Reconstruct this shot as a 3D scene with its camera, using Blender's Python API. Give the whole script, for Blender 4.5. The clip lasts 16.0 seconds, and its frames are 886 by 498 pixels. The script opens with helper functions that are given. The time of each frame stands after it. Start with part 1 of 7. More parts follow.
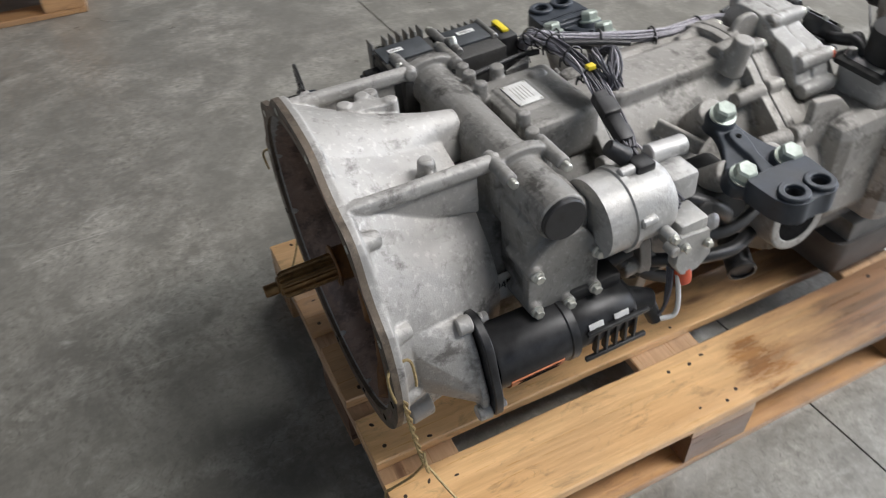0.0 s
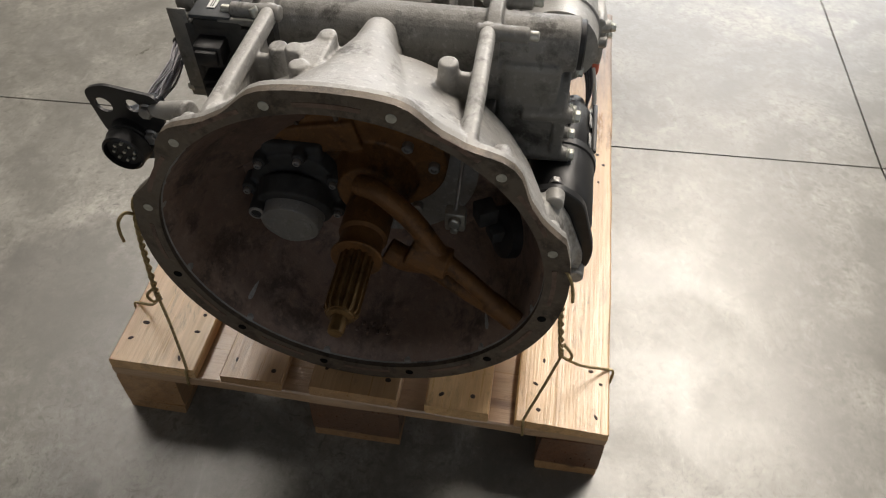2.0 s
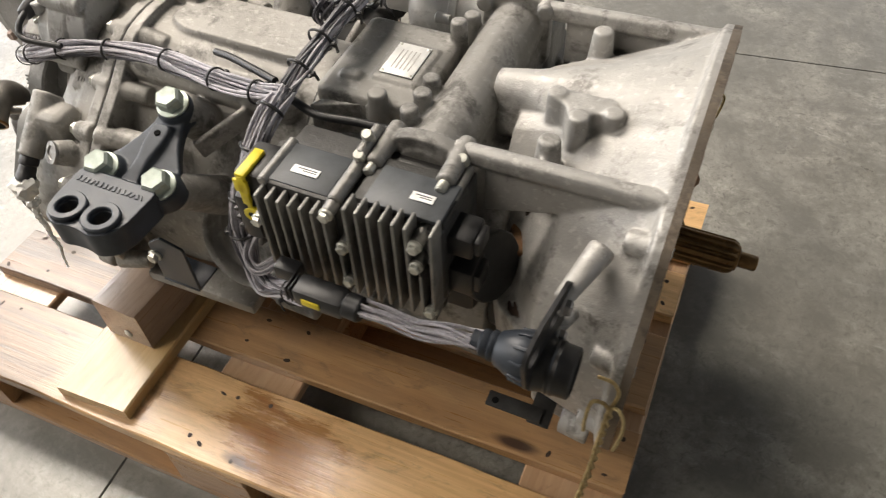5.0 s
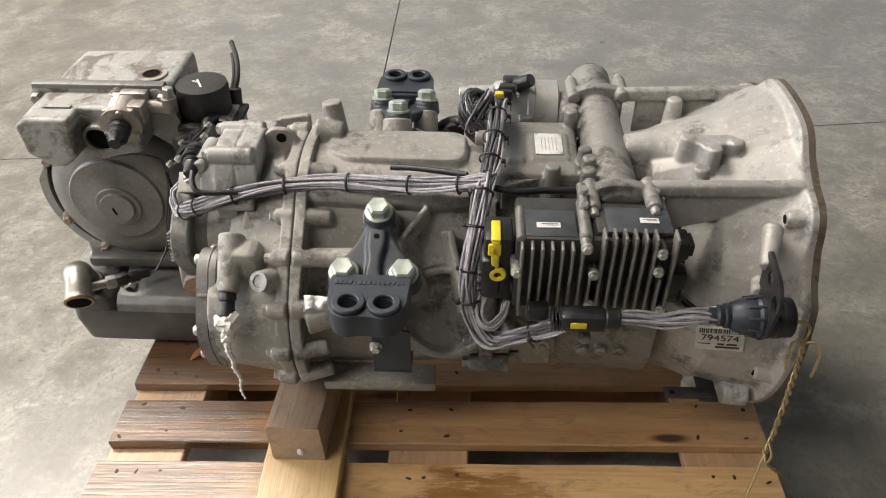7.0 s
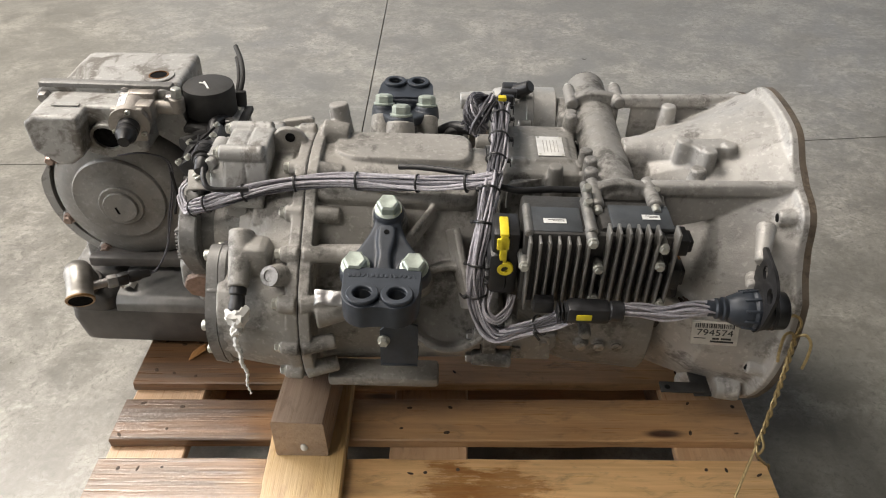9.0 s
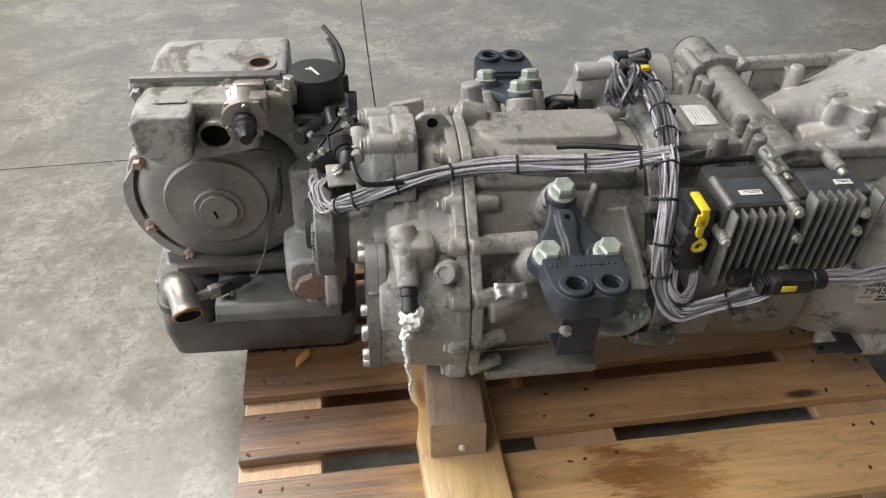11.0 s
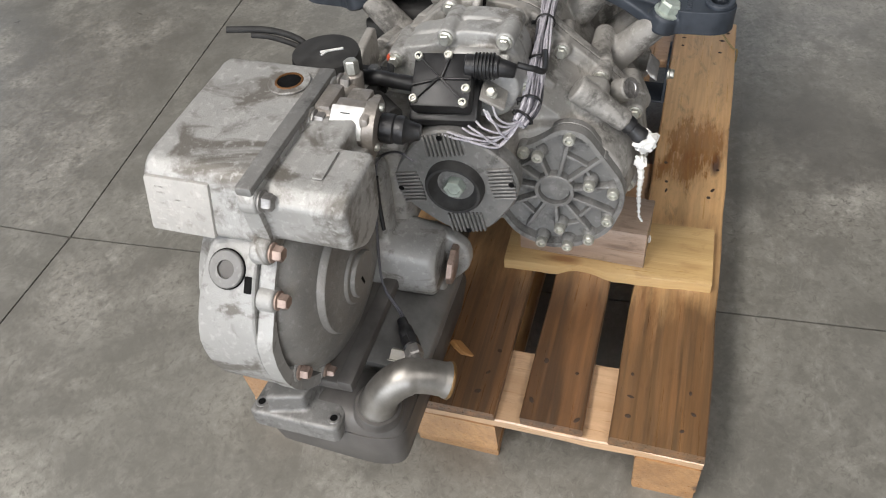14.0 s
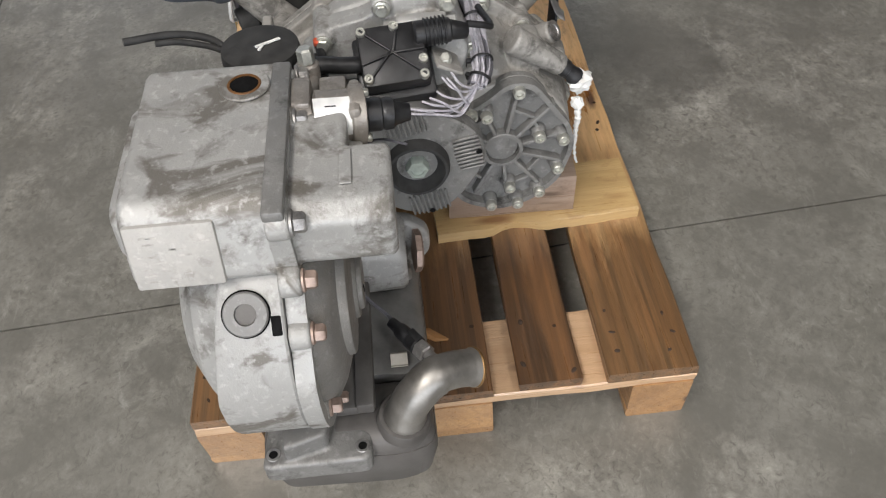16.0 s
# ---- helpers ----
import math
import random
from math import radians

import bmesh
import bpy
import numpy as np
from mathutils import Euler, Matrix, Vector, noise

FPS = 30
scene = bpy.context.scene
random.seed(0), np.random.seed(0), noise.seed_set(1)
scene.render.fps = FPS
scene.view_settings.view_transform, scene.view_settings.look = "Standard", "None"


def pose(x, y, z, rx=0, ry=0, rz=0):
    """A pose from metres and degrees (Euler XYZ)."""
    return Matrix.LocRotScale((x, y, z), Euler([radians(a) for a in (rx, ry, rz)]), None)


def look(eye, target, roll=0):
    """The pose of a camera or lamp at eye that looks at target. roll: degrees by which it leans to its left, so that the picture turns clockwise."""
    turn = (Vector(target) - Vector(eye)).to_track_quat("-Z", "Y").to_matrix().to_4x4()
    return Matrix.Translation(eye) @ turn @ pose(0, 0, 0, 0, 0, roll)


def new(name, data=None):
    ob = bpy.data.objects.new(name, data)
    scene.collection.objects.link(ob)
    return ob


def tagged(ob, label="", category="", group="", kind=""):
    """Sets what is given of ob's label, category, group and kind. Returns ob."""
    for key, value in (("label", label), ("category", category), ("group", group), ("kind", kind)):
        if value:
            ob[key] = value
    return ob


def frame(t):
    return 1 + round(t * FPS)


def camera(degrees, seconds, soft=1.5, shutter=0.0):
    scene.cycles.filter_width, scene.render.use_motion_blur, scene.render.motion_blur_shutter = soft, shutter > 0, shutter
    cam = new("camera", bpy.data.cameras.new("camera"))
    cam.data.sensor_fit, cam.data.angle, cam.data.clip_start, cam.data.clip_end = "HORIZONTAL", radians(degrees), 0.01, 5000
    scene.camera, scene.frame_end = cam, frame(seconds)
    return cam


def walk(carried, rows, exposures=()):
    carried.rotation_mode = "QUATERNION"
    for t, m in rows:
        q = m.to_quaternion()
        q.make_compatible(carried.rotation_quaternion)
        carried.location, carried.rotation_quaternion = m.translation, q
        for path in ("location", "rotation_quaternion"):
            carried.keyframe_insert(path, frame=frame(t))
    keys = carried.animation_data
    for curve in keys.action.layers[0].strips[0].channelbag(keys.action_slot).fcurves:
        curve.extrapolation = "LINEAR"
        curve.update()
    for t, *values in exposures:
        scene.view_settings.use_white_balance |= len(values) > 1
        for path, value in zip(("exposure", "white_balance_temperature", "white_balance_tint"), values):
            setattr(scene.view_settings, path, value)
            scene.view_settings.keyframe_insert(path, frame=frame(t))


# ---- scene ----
cam = camera(60.7, 16.0, 1.1, 0.25)
PATH = [
    (0, (-0.768, -0.888, 1.284), (-0.16, 0.434, -0.089), -2.3),
    (0.5, (-0.972, -0.753, 1.234), (0.04, 0.245, -0.173), -0.1),
    (1, (-1.088, -0.589, 1.196), (0.081, 0.1, -0.273), 0.9),
    (1.5, (-1.127, -0.369, 1.184), (0.123, 0.077, -0.311), 1.2),
    (2, (-1.192, -0.206, 1.178), (0.132, -0.044, -0.313), 2.3),
    (2.5, (-1.256, -0.034, 1.193), (0.082, -0.16, -0.288), 1.2),
    (3, (-1.173, 0.143, 1.162), (0.107, -0.217, -0.332), -0.1),
    (3.5, (-1.079, 0.322, 1.178), (0.1, -0.255, -0.331), -0.7),
    (4, (-0.988, 0.535, 1.185), (0.03, -0.322, -0.308), -0.9),
    (4.5, (-0.847, 0.65, 1.184), (-0.046, -0.432, -0.295), -1.7),
    (5, (-0.605, 0.702, 1.181), (0.01, -0.48, -0.311), -5.3),
    (5.2, (-0.555, 0.737, 1.202), (0.021, -0.502, -0.259), -5.6),
    (7.3, (-0.087, 1.1, 1.266), (0.01, -0.486, 0.052), -2.9),
    (7.5, (-0.08, 1.109, 1.267), (0.008, -0.485, 0.061), -2.6),
    (7.8, (-0.08, 1.107, 1.267), (0.003, -0.489, 0.065), -2.3),
    (8, (-0.078, 1.113, 1.265), (0.002, -0.491, 0.073), -2.2),
    (10.3, (0.028, 1.124, 1.247), (0.042, -0.473, 0.042), -0.7),
    (10.5, (0.109, 1.096, 1.236), (0.108, -0.482, 0.008), -1.1),
    (11, (0.33, 1.035, 1.25), (0.154, -0.507, -0.012), -0.8),
    (11.5, (0.592, 1.009, 1.252), (0.098, -0.469, -0.001), -0.3),
    (12, (0.821, 0.957, 1.258), (0.137, -0.414, -0.028), -1.9),
    (12.5, (0.975, 0.739, 1.235), (0.129, -0.461, -0.122), -3.4),
    (13, (1.092, 0.588, 1.232), (0.051, -0.385, -0.172), -4.2),
    (13.5, (1.201, 0.419, 1.251), (0.005, -0.279, -0.193), -7.5),
    (14, (1.194, 0.276, 1.227), (-0.058, -0.249, -0.242), -8.5),
    (14.5, (1.168, 0.182, 1.23), (-0.12, -0.172, -0.259), -5.8),
    (15, (1.165, 0.084, 1.212), (-0.146, -0.117, -0.285), -3.3),
    (15.5, (1.188, -0.007, 1.2), (-0.116, -0.012, -0.317), 0.5),
    (16, (1.174, -0.024, 1.195), (-0.098, 0.046, -0.347), -3.7),
]
walk(cam, [(t, look(eye, target, roll)) for t, eye, target, roll in PATH],
     exposures=[(0, 0.16, 6050, 10), (0.5, 0.07, 5980, 10), (1.0, -0.06, 6250, 10), (1.5, -0.12, 6600, 10), (2.5, -0.12, 6900, 10), (3.5, 0.2, 6950, 10), (4.0, 0.32, 7200, 10), (4.5, 0.40, 7350, 10),
                (5, 0.38, 6900, 10), (8, 0.28, 6750, 10), (10.5, 0.22, 6500, 10), (12.5, 0.08, 6250, 10), (14.5, -0.15, 6300, 10), (16, -0.25, 6300, 10)])


# ---- place ----
# world, daylight and exposure
world = bpy.data.worlds.new("world")
scene.world = world
world.use_nodes = True
wn = world.node_tree
sky = wn.nodes.new("ShaderNodeTexSky")
sky.sky_type, sky.sun_disc = "NISHITA", False
sky.sun_elevation, sky.sun_rotation = radians(40), radians(90)
wn.links.new(sky.outputs[0], wn.nodes["Background"].inputs[0])
wn.nodes["Background"].inputs[1].default_value = 0.1


def area_lamp(name, m, sx, sy, power, colour):
    d = bpy.data.lights.new(name, "AREA")
    d.shape, d.size, d.size_y, d.energy, d.color = "RECTANGLE", sx, sy, power, colour
    ob = new(name, d)
    ob.matrix_world = m
    return ob


# daylight of the large doorway in the east wall and the window band in the south wall
area_lamp("doorway_daylight", look((8.85, -1.0, 2.9), (0, -1.0, 1.2)), 9.0, 4.2, 600, (0.92, 0.945, 1.0))
area_lamp("unseen_window_light", look((-1.0, -8.85, 3.6), (-1.0, 0, 1.2)), 11.0, 2.6, 40, (0.98, 0.975, 0.97))
# West window band: unseen, added as fill for the bell's front.
area_lamp("unseen_window_light", look((-8.85, -1.0, 3.6), (0, -1.0, 1.2)), 9.0, 2.6, 52, (1.0, 0.965, 0.92))
# Two unseen roof strips: the south one assumed as key, the north added fill.
area_lamp("unseen_roof_light", look((4.0, -2.2, 5.95), (4.0, -2.2, 0)), 5.0, 1.6, 640, (1.0, 0.93, 0.855))
area_lamp("unseen_roof_light", look((4.0, 3.0, 5.95), (4.0, 3.0, 0)), 5.0, 1.6, 235, (1.0, 0.93, 0.855))


# ---- materials ----
class Nodes:
    """A small builder for node materials."""

    def __init__(self, name):
        self.mat = bpy.data.materials.new(name)
        self.mat.use_nodes = True
        self.t = self.mat.node_tree
        self.b = self.t.nodes["Principled BSDF"]

    def node(self, kind, **sets):
        n = self.t.nodes.new(kind)
        for k, v in sets.items():
            if k == "op":
                n.operation = v
            elif k == "blend":
                n.data_type, n.blend_type = "RGBA", v
            else:
                n.inputs[k].default_value = v
        return n

    def link(self, a, b):
        self.t.links.new(a, b)

    def coords(self, space="Object", scale=(1, 1, 1), shift=None):
        if space == "World":
            out = self.t.nodes.new("ShaderNodeNewGeometry").outputs["Position"]
        else:
            out = self.t.nodes.new("ShaderNodeTexCoord").outputs[space]
        m = self.t.nodes.new("ShaderNodeMapping")
        m.inputs["Scale"].default_value = scale
        self.link(out, m.inputs["Vector"])
        if shift is not None:
            self.link(shift, m.inputs["Location"])
        return m.outputs[0]

    def noise(self, vec, scale, detail=4.0, rough=0.55, distort=0.0):
        n = self.node("ShaderNodeTexNoise", Scale=scale, Detail=detail, Roughness=rough, Distortion=distort)
        self.link(vec, n.inputs["Vector"])
        return n.outputs["Fac"]

    def ramp(self, fac, lo, hi, a=(0, 0, 0, 1), b=(1, 1, 1, 1)):
        r = self.t.nodes.new("ShaderNodeValToRGB")
        e = r.color_ramp.elements
        e[0].position, e[0].color, e[1].position, e[1].color = lo, (*a[:3], 1), hi, (*b[:3], 1)
        self.link(fac, r.inputs[0])
        return r.outputs[0]

    def mix(self, fac, a, b, blend="MIX"):
        n = self.node("ShaderNodeMix", blend=blend)
        if isinstance(fac, float):
            n.inputs["Factor"].default_value = fac
        else:
            self.link(fac, n.inputs["Factor"])
        for sock, v in ((n.inputs[6], a), (n.inputs[7], b)):
            if isinstance(v, tuple):
                sock.default_value = (*v[:3], 1)
            else:
                self.link(v, sock)
        return n.outputs[2]

    def math(self, op, a, b=0.0, c=0.0):
        n = self.node("ShaderNodeMath", op=op)
        for i, v in enumerate((a, b, c)):
            if isinstance(v, (int, float)):
                n.inputs[i].default_value = v
            else:
                self.link(v, n.inputs[i])
        return n.outputs[0]

    def bump(self, height, strength, dist, below=None):
        n = self.node("ShaderNodeBump", Strength=strength, Distance=dist)
        self.link(height, n.inputs["Height"])
        if below is not None:
            self.link(below, n.inputs["Normal"])
        return n.outputs[0]

    def done(self, colour=None, rough=None, metal=0.0, normal=None, coat=0.0):
        for sock, v in (("Base Color", colour), ("Roughness", rough)):
            if isinstance(v, tuple):
                self.b.inputs[sock].default_value = (*v[:3], 1)
            elif isinstance(v, (int, float)):
                self.b.inputs[sock].default_value = v
            elif v is not None:
                self.link(v, self.b.inputs[sock])
        self.b.inputs["Metallic"].default_value = metal
        self.b.inputs["Coat Weight"].default_value = coat
        if normal is not None:
            self.link(normal, self.b.inputs["Normal"])
        return self.mat


def cast_metal(name, light, dark, grime, metal=0.3, rough=0.5, grime_at=0.56, seed=0.0, dust=(0.42, 0.39, 0.34), blotch=0.45, oil=0.0):
    """Sand-cast light alloy: mottled grey, oily grime in patches, dusty bloom, fine grain."""
    n = Nodes(name)
    v = n.coords("Object")
    mp = n.t.nodes.new("ShaderNodeMapping")
    mp.inputs["Location"].default_value = (seed, seed * 0.7, seed * 1.3)
    n.link(v, mp.inputs["Vector"])
    v = mp.outputs[0]
    big = n.noise(v, 7.0, 6.0, 0.62)
    mid = n.noise(v, 34.0, 5.0, 0.65)
    fine = n.noise(v, 420.0, 3.0, 0.6)
    streak = n.noise(v, 14.0, 7.0, 0.7, 0.25)
    col = n.mix(n.ramp(big, 0.32, 0.68), dark, light)
    col = n.mix(n.ramp(mid, 0.35, 0.75, (0, 0, 0), (0.55, 0.55, 0.55)), col, dust)
    col = n.mix(n.ramp(streak, grime_at - 0.05, grime_at + 0.06, (0, 0, 0), (0.8, 0.8, 0.8)), col, grime)
    blot = n.noise(v, 17.0, 7.0, 0.72, 0.35)
    col = n.mix(n.ramp(blot, 0.55, 0.66, (0, 0, 0), (blotch, blotch, blotch)), col, grime)
    if oil:
        soak = n.noise(n.coords("Object", (14.0, 7.5, 14.0)), 1.0, 5.0, 0.58, 0.8)
        col = n.mix(n.ramp(soak, 0.55, 0.62, (0, 0, 0), (oil, oil, oil)), col, tuple(c * 1.15 for c in grime))
    speck = n.noise(v, 95.0, 3.0, 0.6)
    col = n.mix(n.ramp(speck, 0.56, 0.68, (0, 0, 0), (0.45, 0.45, 0.45)), col, tuple(min(1.0, c * 1.35) for c in light))
    r = n.ramp(mid, 0.3, 0.7, (rough - 0.08,) * 3, (rough + 0.16,) * 3)
    b = n.bump(fine, 0.35, 0.0012)
    b = n.bump(mid, 0.45, 0.003, b)
    b = n.bump(speck, 0.25, 0.0015, b)
    return n.done(col, r, metal, b)


def plain(name, colour, rough=0.5, metal=0.0, vary=0.25, scale=40.0, bump=0.15, space="Object"):
    """Paint, plastic or metal with a little wear and dust."""
    n = Nodes(name)
    v = n.coords(space)
    a, f = n.noise(v, scale, 5.0, 0.6), n.noise(v, scale * 9, 3.0)
    lo = tuple(c * (1 - vary) for c in colour)
    hi = tuple(min(1, c * (1 + vary) + 0.012) for c in colour)
    col = n.mix(n.ramp(a, 0.3, 0.7), lo, hi)
    r = n.ramp(a, 0.25, 0.75, (max(0.05, rough - 0.1),) * 3, (min(1, rough + 0.12),) * 3)
    return n.done(col, r, metal, n.bump(f, bump, 0.001))


def timber(name, light, dark, knot, grey=0.0, oil=(), soak_dim=0.0):
    """Sawn pine: long grain along the piece's x, knots, dirt; oil: places of dark oily stains with a radius."""
    n = Nodes(name)
    info = n.t.nodes.new("ShaderNodeObjectInfo")
    off = n.t.nodes.new("ShaderNodeCombineXYZ")
    n.link(n.math("MULTIPLY", info.outputs["Random"], 37.0), off.inputs[0])
    n.link(n.math("MULTIPLY", info.outputs["Random"], 11.0), off.inputs[1])
    n.link(n.math("MULTIPLY", info.outputs["Random"], 5.0), off.inputs[2])
    v = n.coords("Object", (1.1, 9.0, 9.0), off.outputs[0])
    w = n.node("ShaderNodeTexWave", Scale=3.2, Distortion=7.0, Detail=3.0)
    w.inputs["Detail Scale"].default_value = 1.2
    w.wave_type, w.bands_direction = "BANDS", "DIAGONAL"
    n.link(v, w.inputs["Vector"])
    fibre = n.noise(n.coords("Object", (6.0, 210.0, 210.0), off.outputs[0]), 1.0, 4.0, 0.6)
    patch = n.noise(n.coords("Object", (2.0, 6.0, 6.0), off.outputs[0]), 2.2, 5.0, 0.6)
    grain = n.noise(n.coords("Object", (0.9, 34.0, 34.0), off.outputs[0]), 1.0, 5.0, 0.6, 0.7)
    flow = n.noise(n.coords("Object", (2.4, 13.0, 13.0), off.outputs[0]), 1.0, 6.0, 0.62, 1.2)
    col = n.mix(n.ramp(w.outputs["Fac"], 0.45, 0.98, (0, 0, 0), (0.22, 0.22, 0.22)), light, dark)
    col = n.mix(n.ramp(grain, 0.42, 0.68, (0, 0, 0), (0.5, 0.5, 0.5)), col, dark)
    col = n.mix(n.ramp(flow, 0.50, 0.74, (0, 0, 0), (0.38, 0.38, 0.38)), col, tuple(c * 0.62 for c in dark))
    col = n.mix(n.ramp(fibre, 0.42, 0.72, (0, 0, 0), (0.38, 0.38, 0.38)), col, dark)
    dirt = n.noise(n.coords("Object", (14.0, 40.0, 40.0), off.outputs[0]), 1.0, 7.0, 0.75, 0.8)
    col = n.mix(n.ramp(dirt, 0.54, 0.70, (0, 0, 0), (0.5, 0.5, 0.5)), col, knot)
    col = n.mix(n.ramp(patch, 0.52, 0.78, (0, 0, 0), (0.7, 0.7, 0.7)), col, dark)
    vor = n.node("ShaderNodeTexVoronoi", Scale=1.0)
    n.link(n.coords("Object", (3.4, 12.0, 12.0), off.outputs[0]), vor.inputs["Vector"])
    col = n.mix(n.ramp(vor.outputs["Distance"], 0.07, 0.15, (1, 1, 1), (0, 0, 0)), col, knot)
    tint = n.ramp(info.outputs["Random"], 0.0, 1.0, (0.78, 0.74, 0.68), (1.06, 1.04, 1.0))
    col = n.mix(1.0, col, tint, "MULTIPLY")
    if grey:
        g = n.noise(n.coords("World"), 5.0, 5.0)
        col = n.mix(n.ramp(g, 0.4, 0.7, (0, 0, 0), (grey, grey, grey)), col, (0.20, 0.16, 0.12))
    # Darker towards +x: oil soaking, and the lack of sheen there painted in.
    if soak_dim:
        pos = n.t.nodes.new("ShaderNodeSeparateXYZ")
        n.link(n.coords("World"), pos.inputs[0])
        soak_dim_edge = n.math("ADD", pos.outputs[0], n.math("MULTIPLY", n.math("SUBTRACT", n.noise(n.coords("World", (2, 9, 9)), 3.0, 5.0, 0.65), 0.5), 0.45))
        soak_dim_fac = n.ramp(soak_dim_edge, 0.03, 0.36, (0, 0, 0), (soak_dim, soak_dim, soak_dim))
        streak = n.noise(n.coords("Object", (1.6, 70.0, 70.0), off.outputs[0]), 1.0, 5.0, 0.62, 0.5)
        soak_dim_col = n.mix(n.ramp(flow, 0.46, 0.66, (0, 0, 0), (0.6, 0.6, 0.6)), n.mix(n.ramp(grain, 0.35, 0.65), (0.18, 0.080, 0.030), (0.080, 0.036, 0.014)), (0.028, 0.014, 0.007))
        col = n.mix(soak_dim_fac, col, n.mix(n.ramp(streak, 0.47, 0.60, (0, 0, 0), (0.9, 0.9, 0.9)), soak_dim_col, (0.030, 0.015, 0.008)))
    rough = n.ramp(fibre, 0.35, 0.7, (0.27, 0.27, 0.27), (0.43, 0.43, 0.43))
    n.b.inputs["IOR"].default_value = 1.85
    for (x, y, rad) in oil:
        pos = n.coords("World")
        d = n.node("ShaderNodeVectorMath", op="DISTANCE")
        n.link(pos, d.inputs[0])
        d.inputs[1].default_value = (x, y, 0.144)
        edge = n.math("ADD", d.outputs["Value"], n.math("MULTIPLY", n.math("SUBTRACT", n.noise(n.coords("World", (0.35, 1.6, 1.0)), 22.0, 7.0, 0.75), 0.5), rad * 4.2))
        mask = n.ramp(edge, rad * 0.5, rad * 1.15, (0.7, 0.7, 0.7), (0, 0, 0))
        col = n.mix(mask, col, n.mix(n.ramp(flow, 0.35, 0.62), (0.36, 0.145, 0.03), (0.12, 0.042, 0.012)))
        rough = n.mix(mask, rough, (0.22, 0.22, 0.22))
    return n.done(col, rough, 0.0, n.bump(grain, 0.35, 0.002, n.bump(fibre, 0.5, 0.0015)))


def concrete():
    """Power-floated hall floor: cloudy grey, worn paler tracks, dark drips, scratches."""
    n = Nodes("floor_concrete")
    v = n.coords("World")
    big = n.noise(v, 0.9, 6.0, 0.6, 0.3)
    mid = n.noise(v, 4.5, 8.0, 0.68, 0.8)
    small = n.noise(v, 28.0, 6.0, 0.7)
    grit = n.noise(v, 300.0, 3.0)
    col = n.mix(n.ramp(mid, 0.36, 0.68), (0.23, 0.22, 0.19), (0.44, 0.425, 0.375))
    col = n.mix(n.ramp(big, 0.38, 0.66, (0, 0, 0), (0.5, 0.5, 0.5)), col, (0.37, 0.357, 0.312))
    col = n.mix(n.ramp(small, 0.38, 0.60, (0.45, 0.45, 0.45), (0, 0, 0)), col, (0.20, 0.192, 0.165))
    fleck = n.noise(v, 62.0, 6.0, 0.8, 0.8)
    col = n.mix(n.ramp(fleck, 0.36, 0.48, (0.85, 0.85, 0.85), (0, 0, 0)), col, (0.12, 0.114, 0.098))
    col = n.mix(n.ramp(fleck, 0.54, 0.66, (0, 0, 0), (0.5, 0.5, 0.5)), col, (0.55, 0.535, 0.485))
    patch = n.noise(v, 9.0, 9.0, 0.78, 0.5)
    col = n.mix(n.ramp(patch, 0.42, 0.52, (0.65, 0.65, 0.65), (0, 0, 0)), col, (0.17, 0.163, 0.14))
    spots = n.noise(v, 11.0, 2.0, 0.4)
    col = n.mix(n.ramp(spots, 0.70, 0.78, (0, 0, 0), (0.5, 0.5, 0.5)), col, (0.07, 0.066, 0.058))
    smudge = n.noise(v, 2.6, 9.0, 0.78, 0.6)
    col = n.mix(n.ramp(smudge, 0.36, 0.50, (0.65, 0.65, 0.65), (0, 0, 0)), col, (0.15, 0.143, 0.124))
    pale = n.noise(n.coords("World", (1.0, 2.4, 1.0)), 6.0, 8.0, 0.8, 0.5)
    col = n.mix(n.ramp(pale, 0.58, 0.68, (0, 0, 0), (0.6, 0.6, 0.6)), col, (0.54, 0.53, 0.485))
    scr = n.noise(n.coords("World", (1.5, 60.0, 1.0)), 1.6, 3.0, 0.5, 0.4)
    col = n.mix(n.ramp(scr, 0.73, 0.76, (0, 0, 0), (0.35, 0.35, 0.35)), col, (0.55, 0.54, 0.5))
    d = n.node("ShaderNodeVectorMath", op="DISTANCE")
    n.link(v, d.inputs[0])
    d.inputs[1].default_value = (-0.37, 0.65, 0)
    edge = n.math("ADD", d.outputs["Value"], n.math("MULTIPLY", n.math("SUBTRACT", n.noise(v, 7.0, 5.0), 0.5), 0.34))
    col = n.mix(n.ramp(edge, 0.10, 0.17, (0.6, 0.6, 0.6), (0, 0, 0)), col, (0.085, 0.08, 0.07))
    cloud = n.noise(v, 1.7, 7.0, 0.7, 1.4)
    col = n.mix(n.ramp(cloud, 0.42, 0.58, (0.65, 0.65, 0.65), (0, 0, 0)), col, (0.17, 0.163, 0.142))
    col = n.mix(1.0, col, (0.855, 0.855, 0.855), "MULTIPLY")
    rgh = n.ramp(mid, 0.3, 0.72, (0.27, 0.27, 0.27), (0.44, 0.44, 0.44))
    b = n.bump(grit, 0.12, 0.001)
    b = n.bump(small, 0.12, 0.004, b)
    n.b.inputs["IOR"].default_value = 1.8
    return n.done(col, rgh, 0.0, b)


